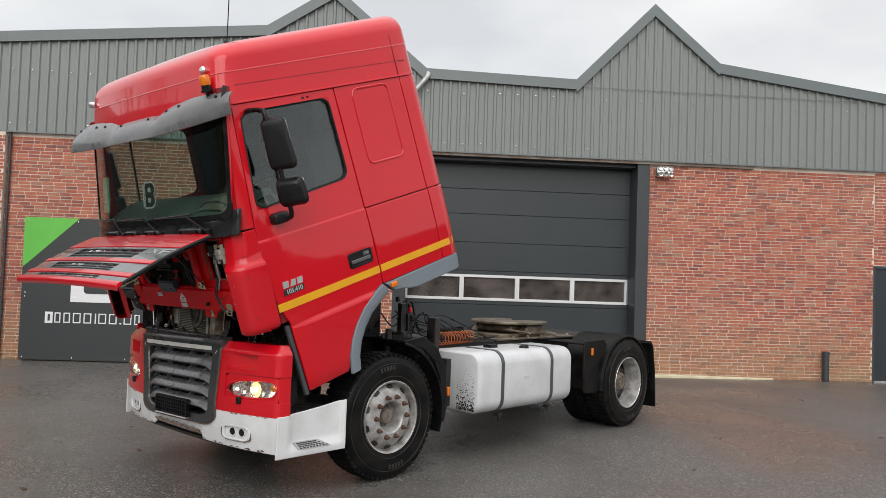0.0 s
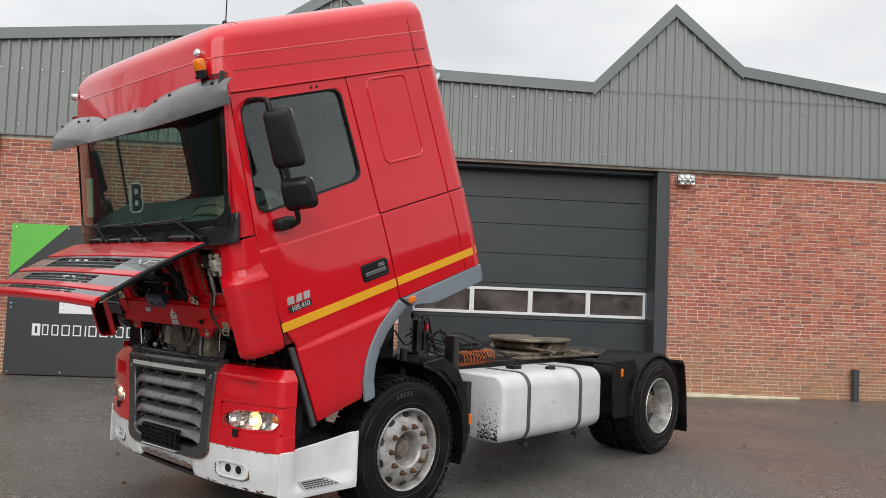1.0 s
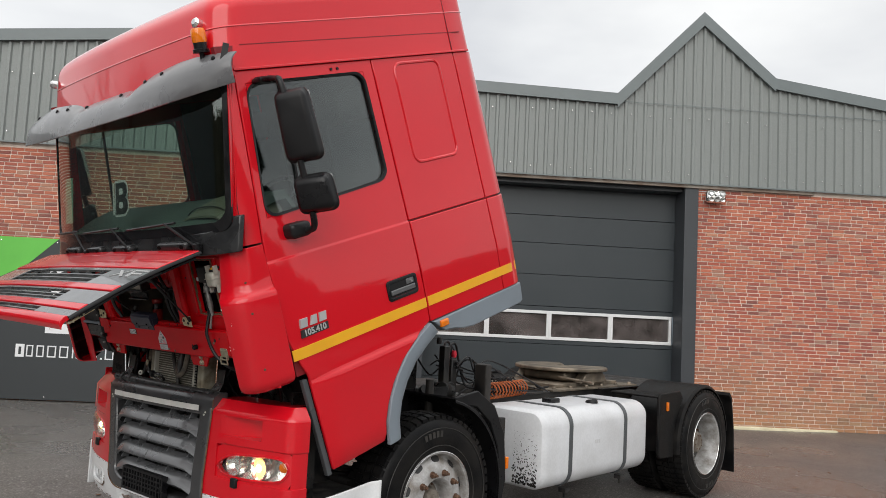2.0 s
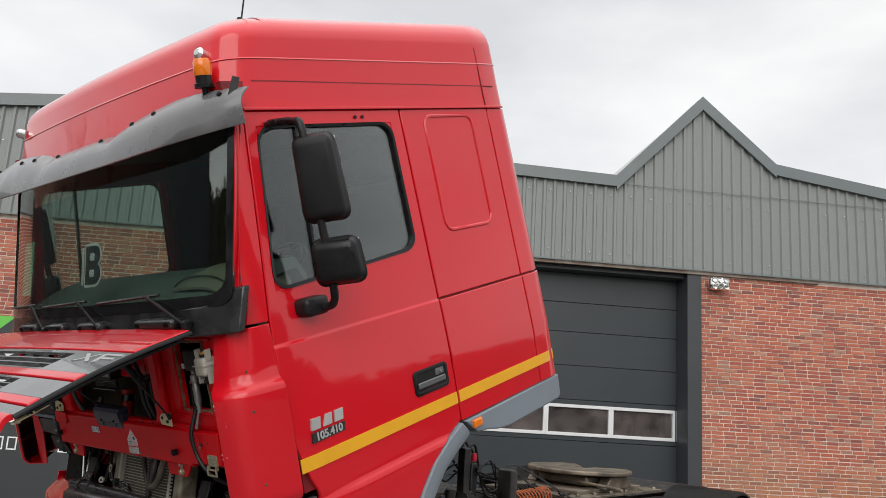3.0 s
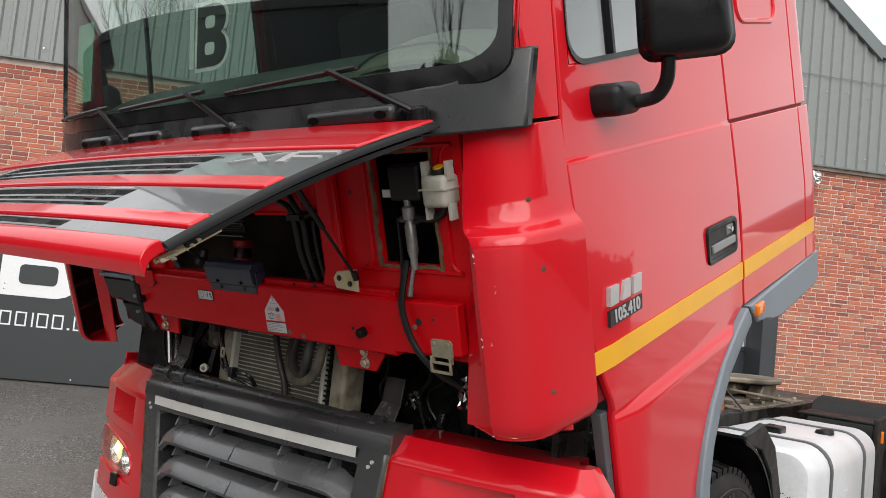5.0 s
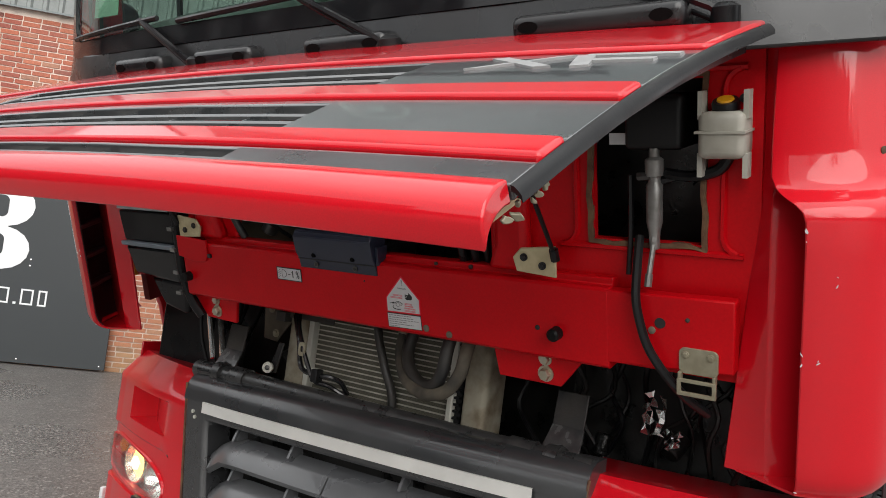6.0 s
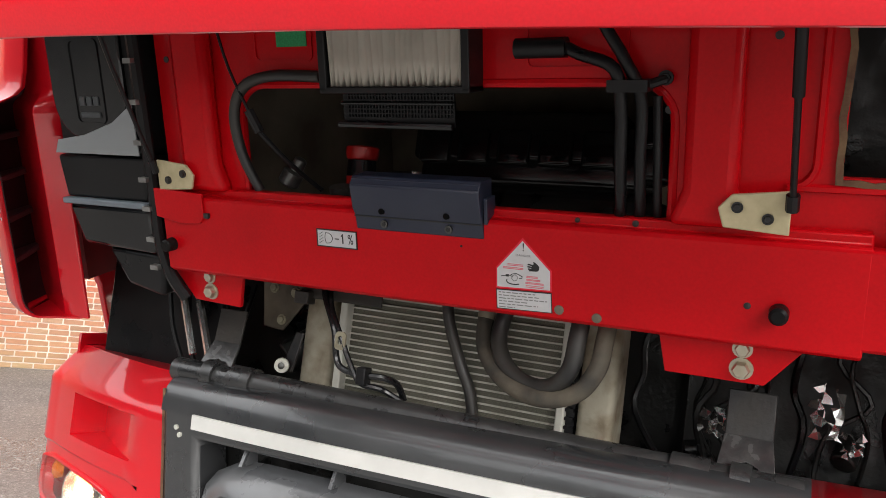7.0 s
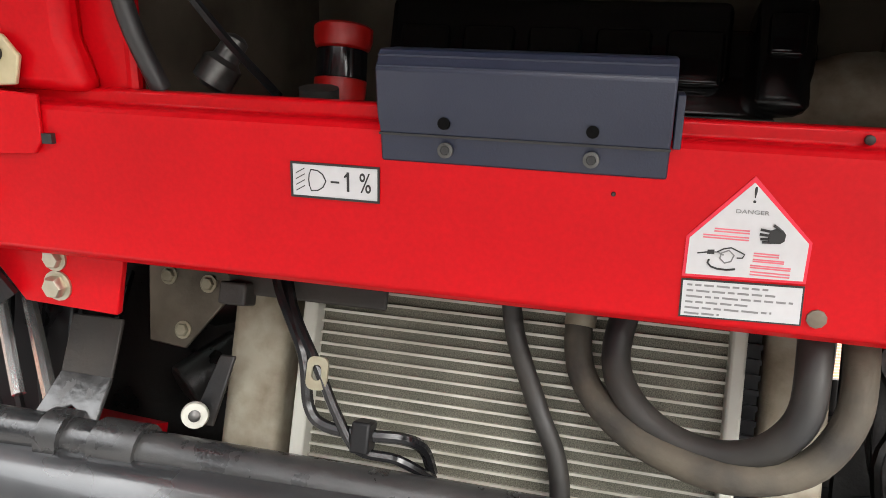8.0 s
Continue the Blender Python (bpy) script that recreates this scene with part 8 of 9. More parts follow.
part("coolant_hose", tubes(([(0.165, 1.226, 1.40), (0.165, 1.214, 1.33), (0.166, 1.180, 1.25), (0.172, 1.150, 1.174), (0.172, 1.138, 1.0)], 0.0115, 10, 5)), HOSE, truck, "thin black hose down the radiator")
part("steel_pipe", tubes(([(0.16, 1.512, 1.40), (0.13, 1.482, 1.348), (0.11, 1.437, 1.283), (0.11, 1.424, 1.228), (0.11, 1.402, 1.209), (0.112, 1.352, 1.206), (0.12, 1.318, 1.206), (0.14, 1.298, 1.195), (0.16, 1.290, 1.165)], 0.0068, 8, 5)), GLOSSBLACK, truck, "bent black pipe")
part("steel_pipe", tubes(([(0.165, 1.498, 1.40), (0.125, 1.462, 1.333), (0.105, 1.417, 1.273), (0.105, 1.388, 1.223), (0.108, 1.362, 1.190), (0.12, 1.320, 1.183), (0.15, 1.285, 1.160)], 0.006, 8, 5)), GLOSSBLACK, truck, "bent black pipe")
part("pipe_block", boxes((0.095, 0.122, 1.347, 1.368, 1.188, 1.222)), BLACK, truck, bevel=0.003)
bm = ring(bmesh.new(), rrect(1.402, 1.426, 1.248, 1.284, 0.008), rrect(1.409, 1.420, 1.258, 1.275, 0.005), "x", 0.098, 0.102)
part("pipe_tab", bm, DULLZINC, truck)
part("pipe_stay", boxes((0.150, 0.156, 1.36, 1.56, 1.338, 1.362), (0.13, 0.16, 1.525, 1.56, 1.325, 1.352)), FRAME, truck, bevel=0.003)
# clutter at the far and near ends
part("wiper_link", tubes(([(0.20, 1.93, 1.30), (0.18, 1.86, 1.17)], 0.009, 8), ([(0.22, 1.90, 1.30), (0.17, 1.80, 1.17)], 0.010, 8)), BRIGHT, truck, "two bright steering damper rods")
for k in range(5):
    part("wire", tubes(([(0.22 + 0.02 * k, 2.0 - 0.05 * k, 1.34), (0.20, 1.95 - 0.05 * k, 1.22), (0.22, 1.90 - 0.03 * k, 1.10)], 0.006, 6, 4)), BLACK, truck)
rw = random.Random(52)
for k in range(13):
    y, x, r = rw.uniform(0.36, 0.84), rw.uniform(0.36, 0.45), rw.uniform(0.003, 0.008)
    top = (x, y, 1.42)
    mid = [(x + rw.uniform(-0.03, 0.03), y + rw.uniform(-0.05, 0.05), z) for z in (1.34, 1.27, 1.20)]
    part("wire", tubes(([top] + mid + [(x + 0.04, y + rw.uniform(-0.08, 0.08), 1.08)], r, 6, 4)), ENGINE if k % 3 else BLACK, truck)
# added black plate that closes the view behind the far clutter
part("inner_panel", boxes((0.24, 0.26, 1.84, 2.215, 0.95, 1.47)), BLACK, truck, bevel=0.006)
rnd = random.Random(12)
def crumpled_foil(c, w, h, seed):
    """A creased scrap of bright heat foil facing the front."""
    rf = random.Random(seed)
    n = 7
    jog = [[(rf.uniform(-0.009, 0.009), rf.uniform(-0.006, 0.006), rf.uniform(-0.006, 0.006)) for j in range(n + 1)] for i in range(n + 1)]
    cut = {(rf.randrange(n), rf.randrange(n)) for i in range(24)}

    def fn(i, j, d):
        q = jog[i][j]
        return Vector((c[0] + q[0] + d, c[1] + w * (i / n - 0.5) + q[1], c[2] + h * (j / n - 0.5) + q[2]))
    return sheet(fn, list(range(n + 1)), list(range(n + 1)), skip=lambda u, v: (int(u), int(v)) in cut, depth=0.001)


for k, (c, w, h) in enumerate((((0.36, 0.548, 1.250), 0.055, 0.095), ((0.34, 0.735, 1.205), 0.05, 0.05), ((0.37, 0.50, 1.20), 0.035, 0.04))):
    part("heat_foil", crumpled_foil(c, w, h, 70 + k), BRIGHT, truck, "scrap of bright heat foil", sharp=8)
for k in range(26):
    bm = bmesh.new()
    p = Vector((rnd.uniform(0.38, 0.55), rnd.choice([rnd.uniform(0.25, 0.85), rnd.uniform(1.6, 2.1)]), rnd.uniform(0.75, 1.32)))
    r = rnd.uniform(0.015, 0.05)
    lathe(bm, [(r, -r * 1.3), (r, r * 1.3)], 10, Matrix.Translation(p) @ Euler((rnd.uniform(0, 3), rnd.uniform(0, 3), 0)).to_matrix().to_4x4())
    part("linkage", bm, ENGINE, truck, bevel=0.004)
# added dark plates that block the view through; their colour gives the void
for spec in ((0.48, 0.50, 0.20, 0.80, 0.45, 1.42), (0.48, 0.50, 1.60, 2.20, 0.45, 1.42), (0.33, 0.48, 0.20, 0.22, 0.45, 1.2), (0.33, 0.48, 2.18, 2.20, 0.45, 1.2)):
    part("dark_backing", boxes(spec), ENGINE, truck, "added dark backing plate beside the radiator")
for spec in ((0.50, 0.86, 0.10, 0.50, 0.60, 0.62), (0.50, 0.86, 0.50, 0.52, 0.40, 0.9), (0.50, 0.86, 1.88, 1.90, 0.40, 0.9), (0.50, 0.86, 1.90, 2.30, 0.60, 0.62)):
    part("step_well", boxes(spec), FRAME, truck)
# crossmember drawn tall and wide as added dark backing
part("crossmember_backing", boxes((0.35, 0.45, 0.35, 2.05, 0.55, 1.05)), FRAME, truck, bevel=0.01)
for spec in ((0.27, 0.36, 0.25, 0.62, 0.40, 0.95), (0.27, 0.36, 1.78, 2.15, 0.40, 0.95)):
    part("crossmember_backing", boxes(spec), FRAME, truck, bevel=0.01)

# engine behind the hatch
bm = rbox(0.62, 1.9, 0.80, 1.50, 0.70, 1.70, 0.05)
engine = part("engine", bm, ENGINE, truck, "dark diesel engine with a black cover")
bm = rbox(0.50, 0.86, 0.86, 1.50, 1.64, 1.795, 0.025)
part("engine_cover", bm, GLOSSBLACK, engine)
part("cover_top", rbox(0.470, 0.62, 0.985, 1.505, 1.700, 1.822, 0.014), GLOSSBLACK, engine)
for k in range(5):
    y = 0.995 + k * 0.102
    part("cover_panel", rbox(0.460, 0.50, y, y + 0.082, 1.69, 1.775, 0.010), GLOSSBLACK, engine)
FILL = Matrix.Translation((0.165, 1.449, 1.545)) @ Matrix.Rotation(radians(-6), 4, "Y")
bm = lathe(bmesh.new(), [(0.028, -0.10), (0.029, 0.0), (0.031, 0.045), (0.031, 0.056), (0.024, 0.058)], 24, FILL)
filler = part("oil_filler_cap", bm, CAPRED, engine, "red filler neck and cap")
part("cap_ring", lathe(bmesh.new(), [(0.024, 0.054), (0.0305, 0.057), (0.0295, 0.090), (0.024, 0.092)], 24, FILL), GLOSSBLACK, filler, "black ring round the cap")
part("cap_top", lathe(bmesh.new(), [(0.024, 0.088), (0.032, 0.093), (0.0345, 0.102), (0.0345, 0.116), (0.031, 0.119), (0.027, 0.112), (0.006, 0.108)], 28, FILL), CAPRED, filler)
part("breather_hose", tubes(([(0.30, 1.435, 1.50), (0.275, 1.43, 1.57), (0.268, 1.428, 1.612)], 0.021, 12, 3)), HOSE, truck, "dusty breather hose behind the hatch", m=CAB)
part("breather_box", rbox(0.455, 0.56, 0.872, 0.955, 1.66, 1.835, 0.022), GLOSSBLACK, engine, "black plastic breather box")
part("breather_ledge", rbox(0.445, 0.50, 0.888, 0.940, 1.735, 1.800, 0.010), GLOSSBLACK, engine)
bm = bmesh.new()
lathe(bm, [(0.03, 0), (0.034, 0.06), (0.024, 0.075)], 16, Matrix.Translation((0.50, 0.915, 1.755)))
part("filler_neck", bm, GLOSSBLACK, engine)
part("intake_pipe", tubes(([(0.55, 0.60, 1.40), (0.50, 0.70, 1.64), (0.48, 0.80, 1.70), (0.55, 0.9, 1.68)], 0.055, 14, 5)), ALUDIRT, engine)
for spec in ((0.30, 1.2, 0.68, 0.70, 1.42, 1.95), (0.30, 1.2, 1.78, 1.80, 1.42, 1.95), (0.30, 1.2, 0.70, 1.78, 1.93, 1.95), (1.08, 1.10, 0.70, 1.78, 1.5, 1.93)):
    part("tunnel_panel", boxes(spec), TUNNEL, truck, "dusty engine tunnel panel under the cab", m=CAB)
# grey stay behind the far gusset
bm = bmesh.new()
prism(bm, [(1.735, 1.36), (1.615, 1.36), (1.60, 1.335), (1.665, 1.25), (1.72, 1.255)], "x", 0.245, 0.251)
stay = part("gusset_stay", bm, FIFTH, truck, "grey bracket plate behind the beam", bevel=0.002)
for y, z in ((1.70, 1.345), (1.67, 1.275), (1.64, 1.34)):
    part("stay_bolt", bolt(bmesh.new(), (0.245, y, z), (-1, 0, 0), 0.009, 0.008), DULLZINC, stay)

# ---- chassis ----
for y in (0.79, 1.55):
    bm = bmesh.new()
    prism(bm, [(y, 0.72), (y + 0.06, 0.72), (y + 0.06, 1.0), (y, 1.0)], "x", 0.42, 6.0)
    part("chassis_rail", bm, FRAME, truck, bevel=0.006)
for x in (2.1, 3.4, 4.7, 5.9):
    part("cross_member", boxes((x, x + 0.08, 0.85, 1.55, 0.76, 0.96)), FRAME, truck, bevel=0.006)
part("gearbox", rbox(1.9, 2.9, 0.95, 1.40, 0.50, 0.98, 0.08), ENGINE, truck)
for x in (1.37, 5.17):
    part("axle", tubes(([(x, 0.35, 0.50), (x, 2.05, 0.50)], 0.075, 14)), FRAME, truck)
for y in (0.66, 1.66):
    bm = bmesh.new()
    for k in range(2):
        prism(bm, [(0.55, 0.72 - 0.03 * k), (1.37, 0.60 - 0.03 * k), (2.15, 0.72 - 0.03 * k), (2.15, 0.70 - 0.03 * k), (1.37, 0.58 - 0.03 * k), (0.55, 0.70 - 0.03 * k)], "y", y, y + 0.09)
    part("leaf_spring", bm, FRAME, truck)


def wheel(x, y, out, rear):
    """A wheel whose outer tyre face stands at y; out is -1 towards the near side."""
    m = Matrix.Translation((x, y, 0.512)) @ Matrix.Rotation(radians(90 if out < 0 else -90), 4, "X")
    bm = bmesh.new()
    W = 0.30
    prof = [(0.288, -0.035), (0.295, -0.006), (0.32, 0.004), (0.40, 0.008), (0.455, 0.0), (0.478, -0.012), (0.496, -0.030), (0.508, -0.06), (0.511, -0.10), (0.512, -W / 2), (0.511, -W + 0.10), (0.508, -W + 0.06), (0.496, -W + 0.030), (0.478, -W + 0.012), (0.455, -W), (0.40, -W - 0.006), (0.32, -W), (0.288, -W + 0.03)]
    lathe(bm, prof, 64, m, closed=True)
    w = part("wheel", bm, RUBBER, truck, "worn black truck tyre on a silver steel rim" if not rear else "black rear dual tyre on a silver steel rim")
    # tread blocks
    bm = bmesh.new()
    n = 56
    for k in range(n):
        a = 2 * math.pi * k / n
        mm = m @ Matrix.Rotation(a, 4, "Z")
        for z0, z1, tw in ((-0.085, -0.022, 0.3), (-0.145, -0.095, -0.2), (-0.205, -0.155, 0.2), (-0.278, -0.215, -0.3)):
            r = 0.5235 if -0.25 < z0 < -0.09 else 0.519
            c = [mm @ Matrix.Rotation(t * 0.040 + tw * 0.06 * (z - (z0 + z1) / 2) / 0.05, 4, "Z") @ Vector((rr - (0.006 if (z in (-0.022, -0.278)) else 0), 0, z)) for rr in (0.495, r) for z in (z0, z1) for t in (-1, 1)]
            v = [bm.verts.new(q) for q in c]
            for f in ((4, 5, 7, 6), (0, 4, 6, 2), (1, 3, 7, 5), (0, 1, 5, 4), (2, 6, 7, 3)):
                bm.faces.new([v[i] for i in f])
    part("tread", bm, RUBBER, w)
    # raised sidewall ring and lettering bars
    bm = bmesh.new()
    lathe(bm, [(0.440 + 0.003 * math.cos(t), 0.004 + 0.003 * math.sin(t)) for t in span(0, 2 * math.pi, 6)[:-1]], 48, m, closed=True)
    lathe(bm, [(0.335 + 0.003 * math.cos(t), 0.006 + 0.003 * math.sin(t)) for t in span(0, 2 * math.pi, 6)[:-1]], 48, m, closed=True)
    for k in range(5):
        for a0 in (1.9, -1.25):
            mm = m @ Matrix.Rotation(a0 - k * 0.085, 4, "Z")
            box(bm, 0.388, 0.424, -0.011, 0.011, 0.004, 0.0105, mm)
    part("sidewall_mark", bm, HOSE, w)
    # rim
    bm = bmesh.new()
    if not rear:
        prof = [(0.288, -0.05), (0.298, -0.004), (0.292, 0.002), (0.280, -0.004), (0.272, -0.03), (0.264, -0.052), (0.228, -0.020), (0.195, -0.004), (0.135, 0.002), (0.130, -0.004), (0.124, -0.012), (0.112, -0.105)]
    else:
        prof = [(0.288, -0.05), (0.298, -0.004), (0.292, 0.002), (0.280, -0.004), (0.272, -0.05), (0.262, -0.09), (0.256, -0.190), (0.240, -0.205), (0.19, -0.190), (0.150, -0.188), (0.12, -0.195)]
    rows = []
    seg = 60
    hub_h = prof[-1][1]
    lathe(bm, [(0.27, -0.23)] + (prof + [(0.05, hub_h - 0.004)] if not rear else prof[:7]), seg, m)
    rm = part("rim", bm, RIM, w, "weathered silver rim", sharp=30)
    part("rim_edge", lathe(bmesh.new(), [(0.2945 + 0.0042 * math.cos(t), 0.001 + 0.0042 * math.sin(t)) for t in span(0, 2 * math.pi, 8)[:-1]], 60, m, closed=True), BRIGHT, rm, "bright worn rim edge")
    if rear:
        # the disc at the bottom of the dish, its shade painted in
        bm = bmesh.new()
        lathe(bm, prof[6:] + [(0.05, hub_h - 0.004)], seg, m)
        part("rim_disc", bm, RIMDISC, rm, "grey wheel disc darkened for the shade in the deep rim", sharp=30)
    # hand holes: black pieces set in, for the shade inside
    hr, hz = (0.258, -0.036) if not rear else (0.222, -0.194)
    for k in range(10):
        a = 2 * math.pi * (k + 0.5) / 10
        bm = bmesh.new()
        pts = rrect(-0.021, 0.021, -0.030, 0.030, 0.019, 4) if not rear else rrect(-0.030, 0.030, -0.040, 0.040, 0.029, 4)
        mm = m @ Matrix.Rotation(a, 4, "Z") @ Matrix.Translation((hr - 0.012, 0, hz)) @ Matrix.Rotation(radians(42 if not rear else 10), 4, "Y")
        lo = [bm.verts.new(mm @ Vector((p[0], p[1], -0.02))) for p in pts]
        hi = [bm.verts.new(mm @ Vector((p[0], p[1], 0.0055))) for p in pts]
        bm.faces.new(lo)
        bm.faces.new(hi)
        for i in range(len(pts)):
            j = (i + 1) % len(pts)
            bm.faces.new((lo[i], lo[j], hi[j], hi[i]))
        part("hand_hole", bm, INK, rm)
    # wheel nuts and hub
    nz = 0.0 if not rear else -0.189
    for k in range(10):
        a = 2 * math.pi * k / 10
        bm = bmesh.new()
        mm = m @ Matrix.Rotation(a, 4, "Z") @ Matrix.Translation((0.168, 0, nz))
        lathe(bm, [(0.021, -0.004), (0.021, 0.005)], 12, mm)
        lathe(bm, [(0.016, 0.005), (0.016, 0.026), (0.012, 0.030)], 6, mm)
        lathe(bm, [(0.009, 0.028), (0.009, 0.044)], 8, mm)
        part("wheel_nut", bm, RUST, rm)
    bm = bmesh.new()
    if not rear:
        lathe(bm, [(0.100, -0.110), (0.098, -0.098), (0.072, -0.094), (0.064, -0.050), (0.058, -0.040), (0.030, -0.036), (0.026, -0.039), (0.02, -0.039)], 40, m)
    else:
        lathe(bm, [(0.13, -0.20), (0.115, -0.13), (0.095, -0.09), (0.08, -0.08), (0.02, -0.078)], 40, m)
    hub = part("hub", bm, HUBM, w, "dull rusty hub", sharp=30)
    for k in range(8):
        bm = bmesh.new()
        a = 2 * math.pi * (k + 0.3) / 8
        lathe(bm, [(0.007, 0), (0.007, 0.006)], 6, m @ Matrix.Rotation(a, 4, "Z") @ Matrix.Translation((0.088 if not rear else 0.068, 0, -0.097 if not rear else -0.08)))
        part("hub_bolt", bm, RUST, hub)
    return w


def dual_inner(x, y, out):
    m = Matrix.Translation((x, y, 0.512)) @ Matrix.Rotation(radians(90 if out < 0 else -90), 4, "X")
    bm = bmesh.new()
    lathe(bm, [(0.29, 0), (0.44, 0.006), (0.49, -0.02), (0.512, -0.06), (0.512, -0.24), (0.49, -0.28), (0.44, -0.306), (0.29, -0.30)], 56, m, closed=True)
    w = part("wheel", bm, RUBBER, truck, "inner tyre of the rear dual wheel")
    bm = bmesh.new()
    for k in range(56):
        a = 2 * math.pi * k / 56
        for z0, z1 in ((-0.09, -0.02), (-0.15, -0.10), (-0.21, -0.16), (-0.28, -0.22)):
            box(bm, 0.495, 0.520, -0.020, 0.020, z0, z1, m @ Matrix.Rotation(a, 4, "Z"))
    part("tread", bm, RUBBER, w)


wheel(1.37, 0.075, -1, False)
wheel(1.37, 2.325, 1, False)
wheel(5.17, 0.035, -1, True)
wheel(5.17, 2.365, 1, True)
dual_inner(5.17, 0.37, -1)
dual_inner(5.17, 2.03, 1)


# mudguards
def guard(cx, r, a0, a1, y0, y1, n=14):
    def fn(u, v, d):
        a = radians(u)
        e = 0.02 * (v == 0 or v == 1)
        return Vector((cx + (r - d - e) * math.cos(a), y0 + (y1 - y0) * v, 0.51 + (r - d - e) * math.sin(a)))
    return sheet(fn, span(a0, a1, n), [0, 0.03, 0.5, 0.97, 1], depth=0.012)


for flip in (Matrix.Identity(4), FLIP):
    g = part("front_mudguard", guard(1.37, 0.635, -18, 78, 0.07, 0.60), BLACK, truck, "black front mudguard behind the wheel", m=flip)
    bm = bmesh.new()
    prism(bm, [(1.50, 1.13), (1.72, 1.165), (1.90, 1.06), (2.02, 0.86), (2.05, 0.55), (2.01, 0.40), (1.985, 0.40), (1.985, 0.56), (1.95, 0.78), (1.86, 0.95), (1.72, 1.06), (1.52, 1.10)], "y", 0.075, 0.10)
    part("guard_side", bm, BLACK, g, bevel=0.006, m=flip)
    part("guard_wall", boxes((1.42, 1.98, 0.585, 0.60, 0.85, 1.13)), BLACK, g, m=flip)
    part("marker_lamp", rbox(2.055, 2.085, 0.08, 0.12, 0.62, 0.70, 0.006), AMBER, g, "amber marker lamp", m=flip)
    r = part("rear_mudguard", guard(5.17, 0.565, 8, 186, 0.055, 0.66, 20), RUBBER, truck, "dull black rear mudguard", m=flip)
    bm = bmesh.new()
    prism(bm, [(4.31, 0.47), (4.34, 0.44), (4.598, 0.43), (4.604, 0.60), (4.65, 0.78), (4.78, 0.96), (4.72, 1.03), (4.34, 1.02), (4.31, 0.98)], "y", 0.10, 0.13)
    box(bm, 4.30, 4.66, 0.12, 0.60, 0.98, 1.0)
    part("guard_front", bm, RUBBER, r, bevel=0.008, m=flip)
    part("marker_lamp", rbox(4.44, 4.47, 0.085, 0.105, 0.86, 0.94, 0.005), AMBER, r, "amber marker lamp", m=flip)
    bm = bmesh.new()
    prism(bm, [(5.70, 0.98), (5.76, 0.92), (5.82, 0.60), (5.85, 0.16), (5.835, 0.16), (5.80, 0.60), (5.74, 0.90), (5.69, 0.95)], "y", 0.03, 0.66)
    part("mud_flap", bm, RUBBER, r, m=flip)

# fuel tank with straps
def tank_ring(inset):
    return rrect(0.045 + inset, 0.70 - inset, 0.405 + inset, 0.985 - inset, 0.13 - inset, 6)


bm = bmesh.new()
loops = []
for x, i in ((2.44, 0.06), (2.45, 0.025), (2.475, 0.006), (2.50, 0.0), (3.94, 0.0), (3.965, 0.006), (3.99, 0.025), (4.0, 0.06)):
    loops.append([bm.verts.new((x, y, z)) for y, z in tank_ring(i)])
for a, b in zip(loops, loops[1:]):
    for k in range(len(a)):
        j = (k + 1) % len(a)
        bm.faces.new((a[k], a[j], b[j], b[k]))
bm.faces.new(loops[0])
bm.faces.new(loops[-1][::-1])
tank = part("fuel_tank", bm, TANK, truck, "white fuel tank with two dark straps and flaking paint", sharp=30)
for x in (2.79, 3.60):
    bm = ring(bmesh.new(), rrect(0.037, 0.708, 0.397, 0.993, 0.135, 6), rrect(0.046, 0.699, 0.406, 0.984, 0.128, 6), "x", x - 0.022, x + 0.022)
    s = part("strap", bm, TRIMGREY, tank, "dark rubber-lined strap", bevel=0.003)
    bm = boxes((x - 0.03, x + 0.03, 0.06, 0.12, 0.365, 0.398))
    tube(bm, [(x, 0.09, 0.38), (x, 0.09, 0.325)], 0.008, 6)
    part("strap_bolt", bm, FRAME, s)
bm = bmesh.new()
lathe(bm, [(0.05, 0), (0.05, 0.02), (0.042, 0.032), (0.02, 0.035)], 20, Matrix.Translation((3.32, 0.20, 0.98)) @ Matrix.Rotation(radians(-12), 4, "X"))
part("tank_cap", bm, BLACK, tank)
part("tank_sender", rbox(2.95, 3.07, 0.34, 0.44, 0.98, 1.02, 0.01), BLACK, tank)
part("tank_chain", tubes(([(3.33, 0.17, 0.975), (3.35, 0.12, 0.955), (3.35, 0.11, 0.93)], 0.003, 5)), INK, tank)
bm = bmesh.new()
for k in range(3):
    box(bm, 3.13 + 0.028 * k, 3.15 + 0.028 * k, 0.0425, 0.046, 0.70, 0.728)
part("tank_mark", bm, LABELW, tank)
bm = bmesh.new()
rnd = random.Random(5)
for k in range(400):
    t = rnd.random() ** 1.7
    y, z = 0.10 + rnd.random() * 0.22, 0.445 + t * 0.38
    r = rnd.uniform(0.002, 0.0085) * (1.3 - 1.1 * t)
    lathe(bm, [(r, 0.0), (r * 0.8, 0.0006)], 5, Matrix.Translation((2.4398, y, z)) @ Matrix.Rotation(radians(-90), 4, "Y"))
tagged(part("paint_chips", bm, FRAME, tank, "dark specks of flaked paint"), kind="stuff")
part("tank_bracket", boxes((2.38, 2.44, 0.40, 0.75, 0.45, 0.90)), FRAME, truck, bevel=0.004)

# far-side tank and air tanks
part("battery_box", rbox(2.45, 3.6, 1.75, 2.33, 0.45, 0.98, 0.03), FRAME, truck)

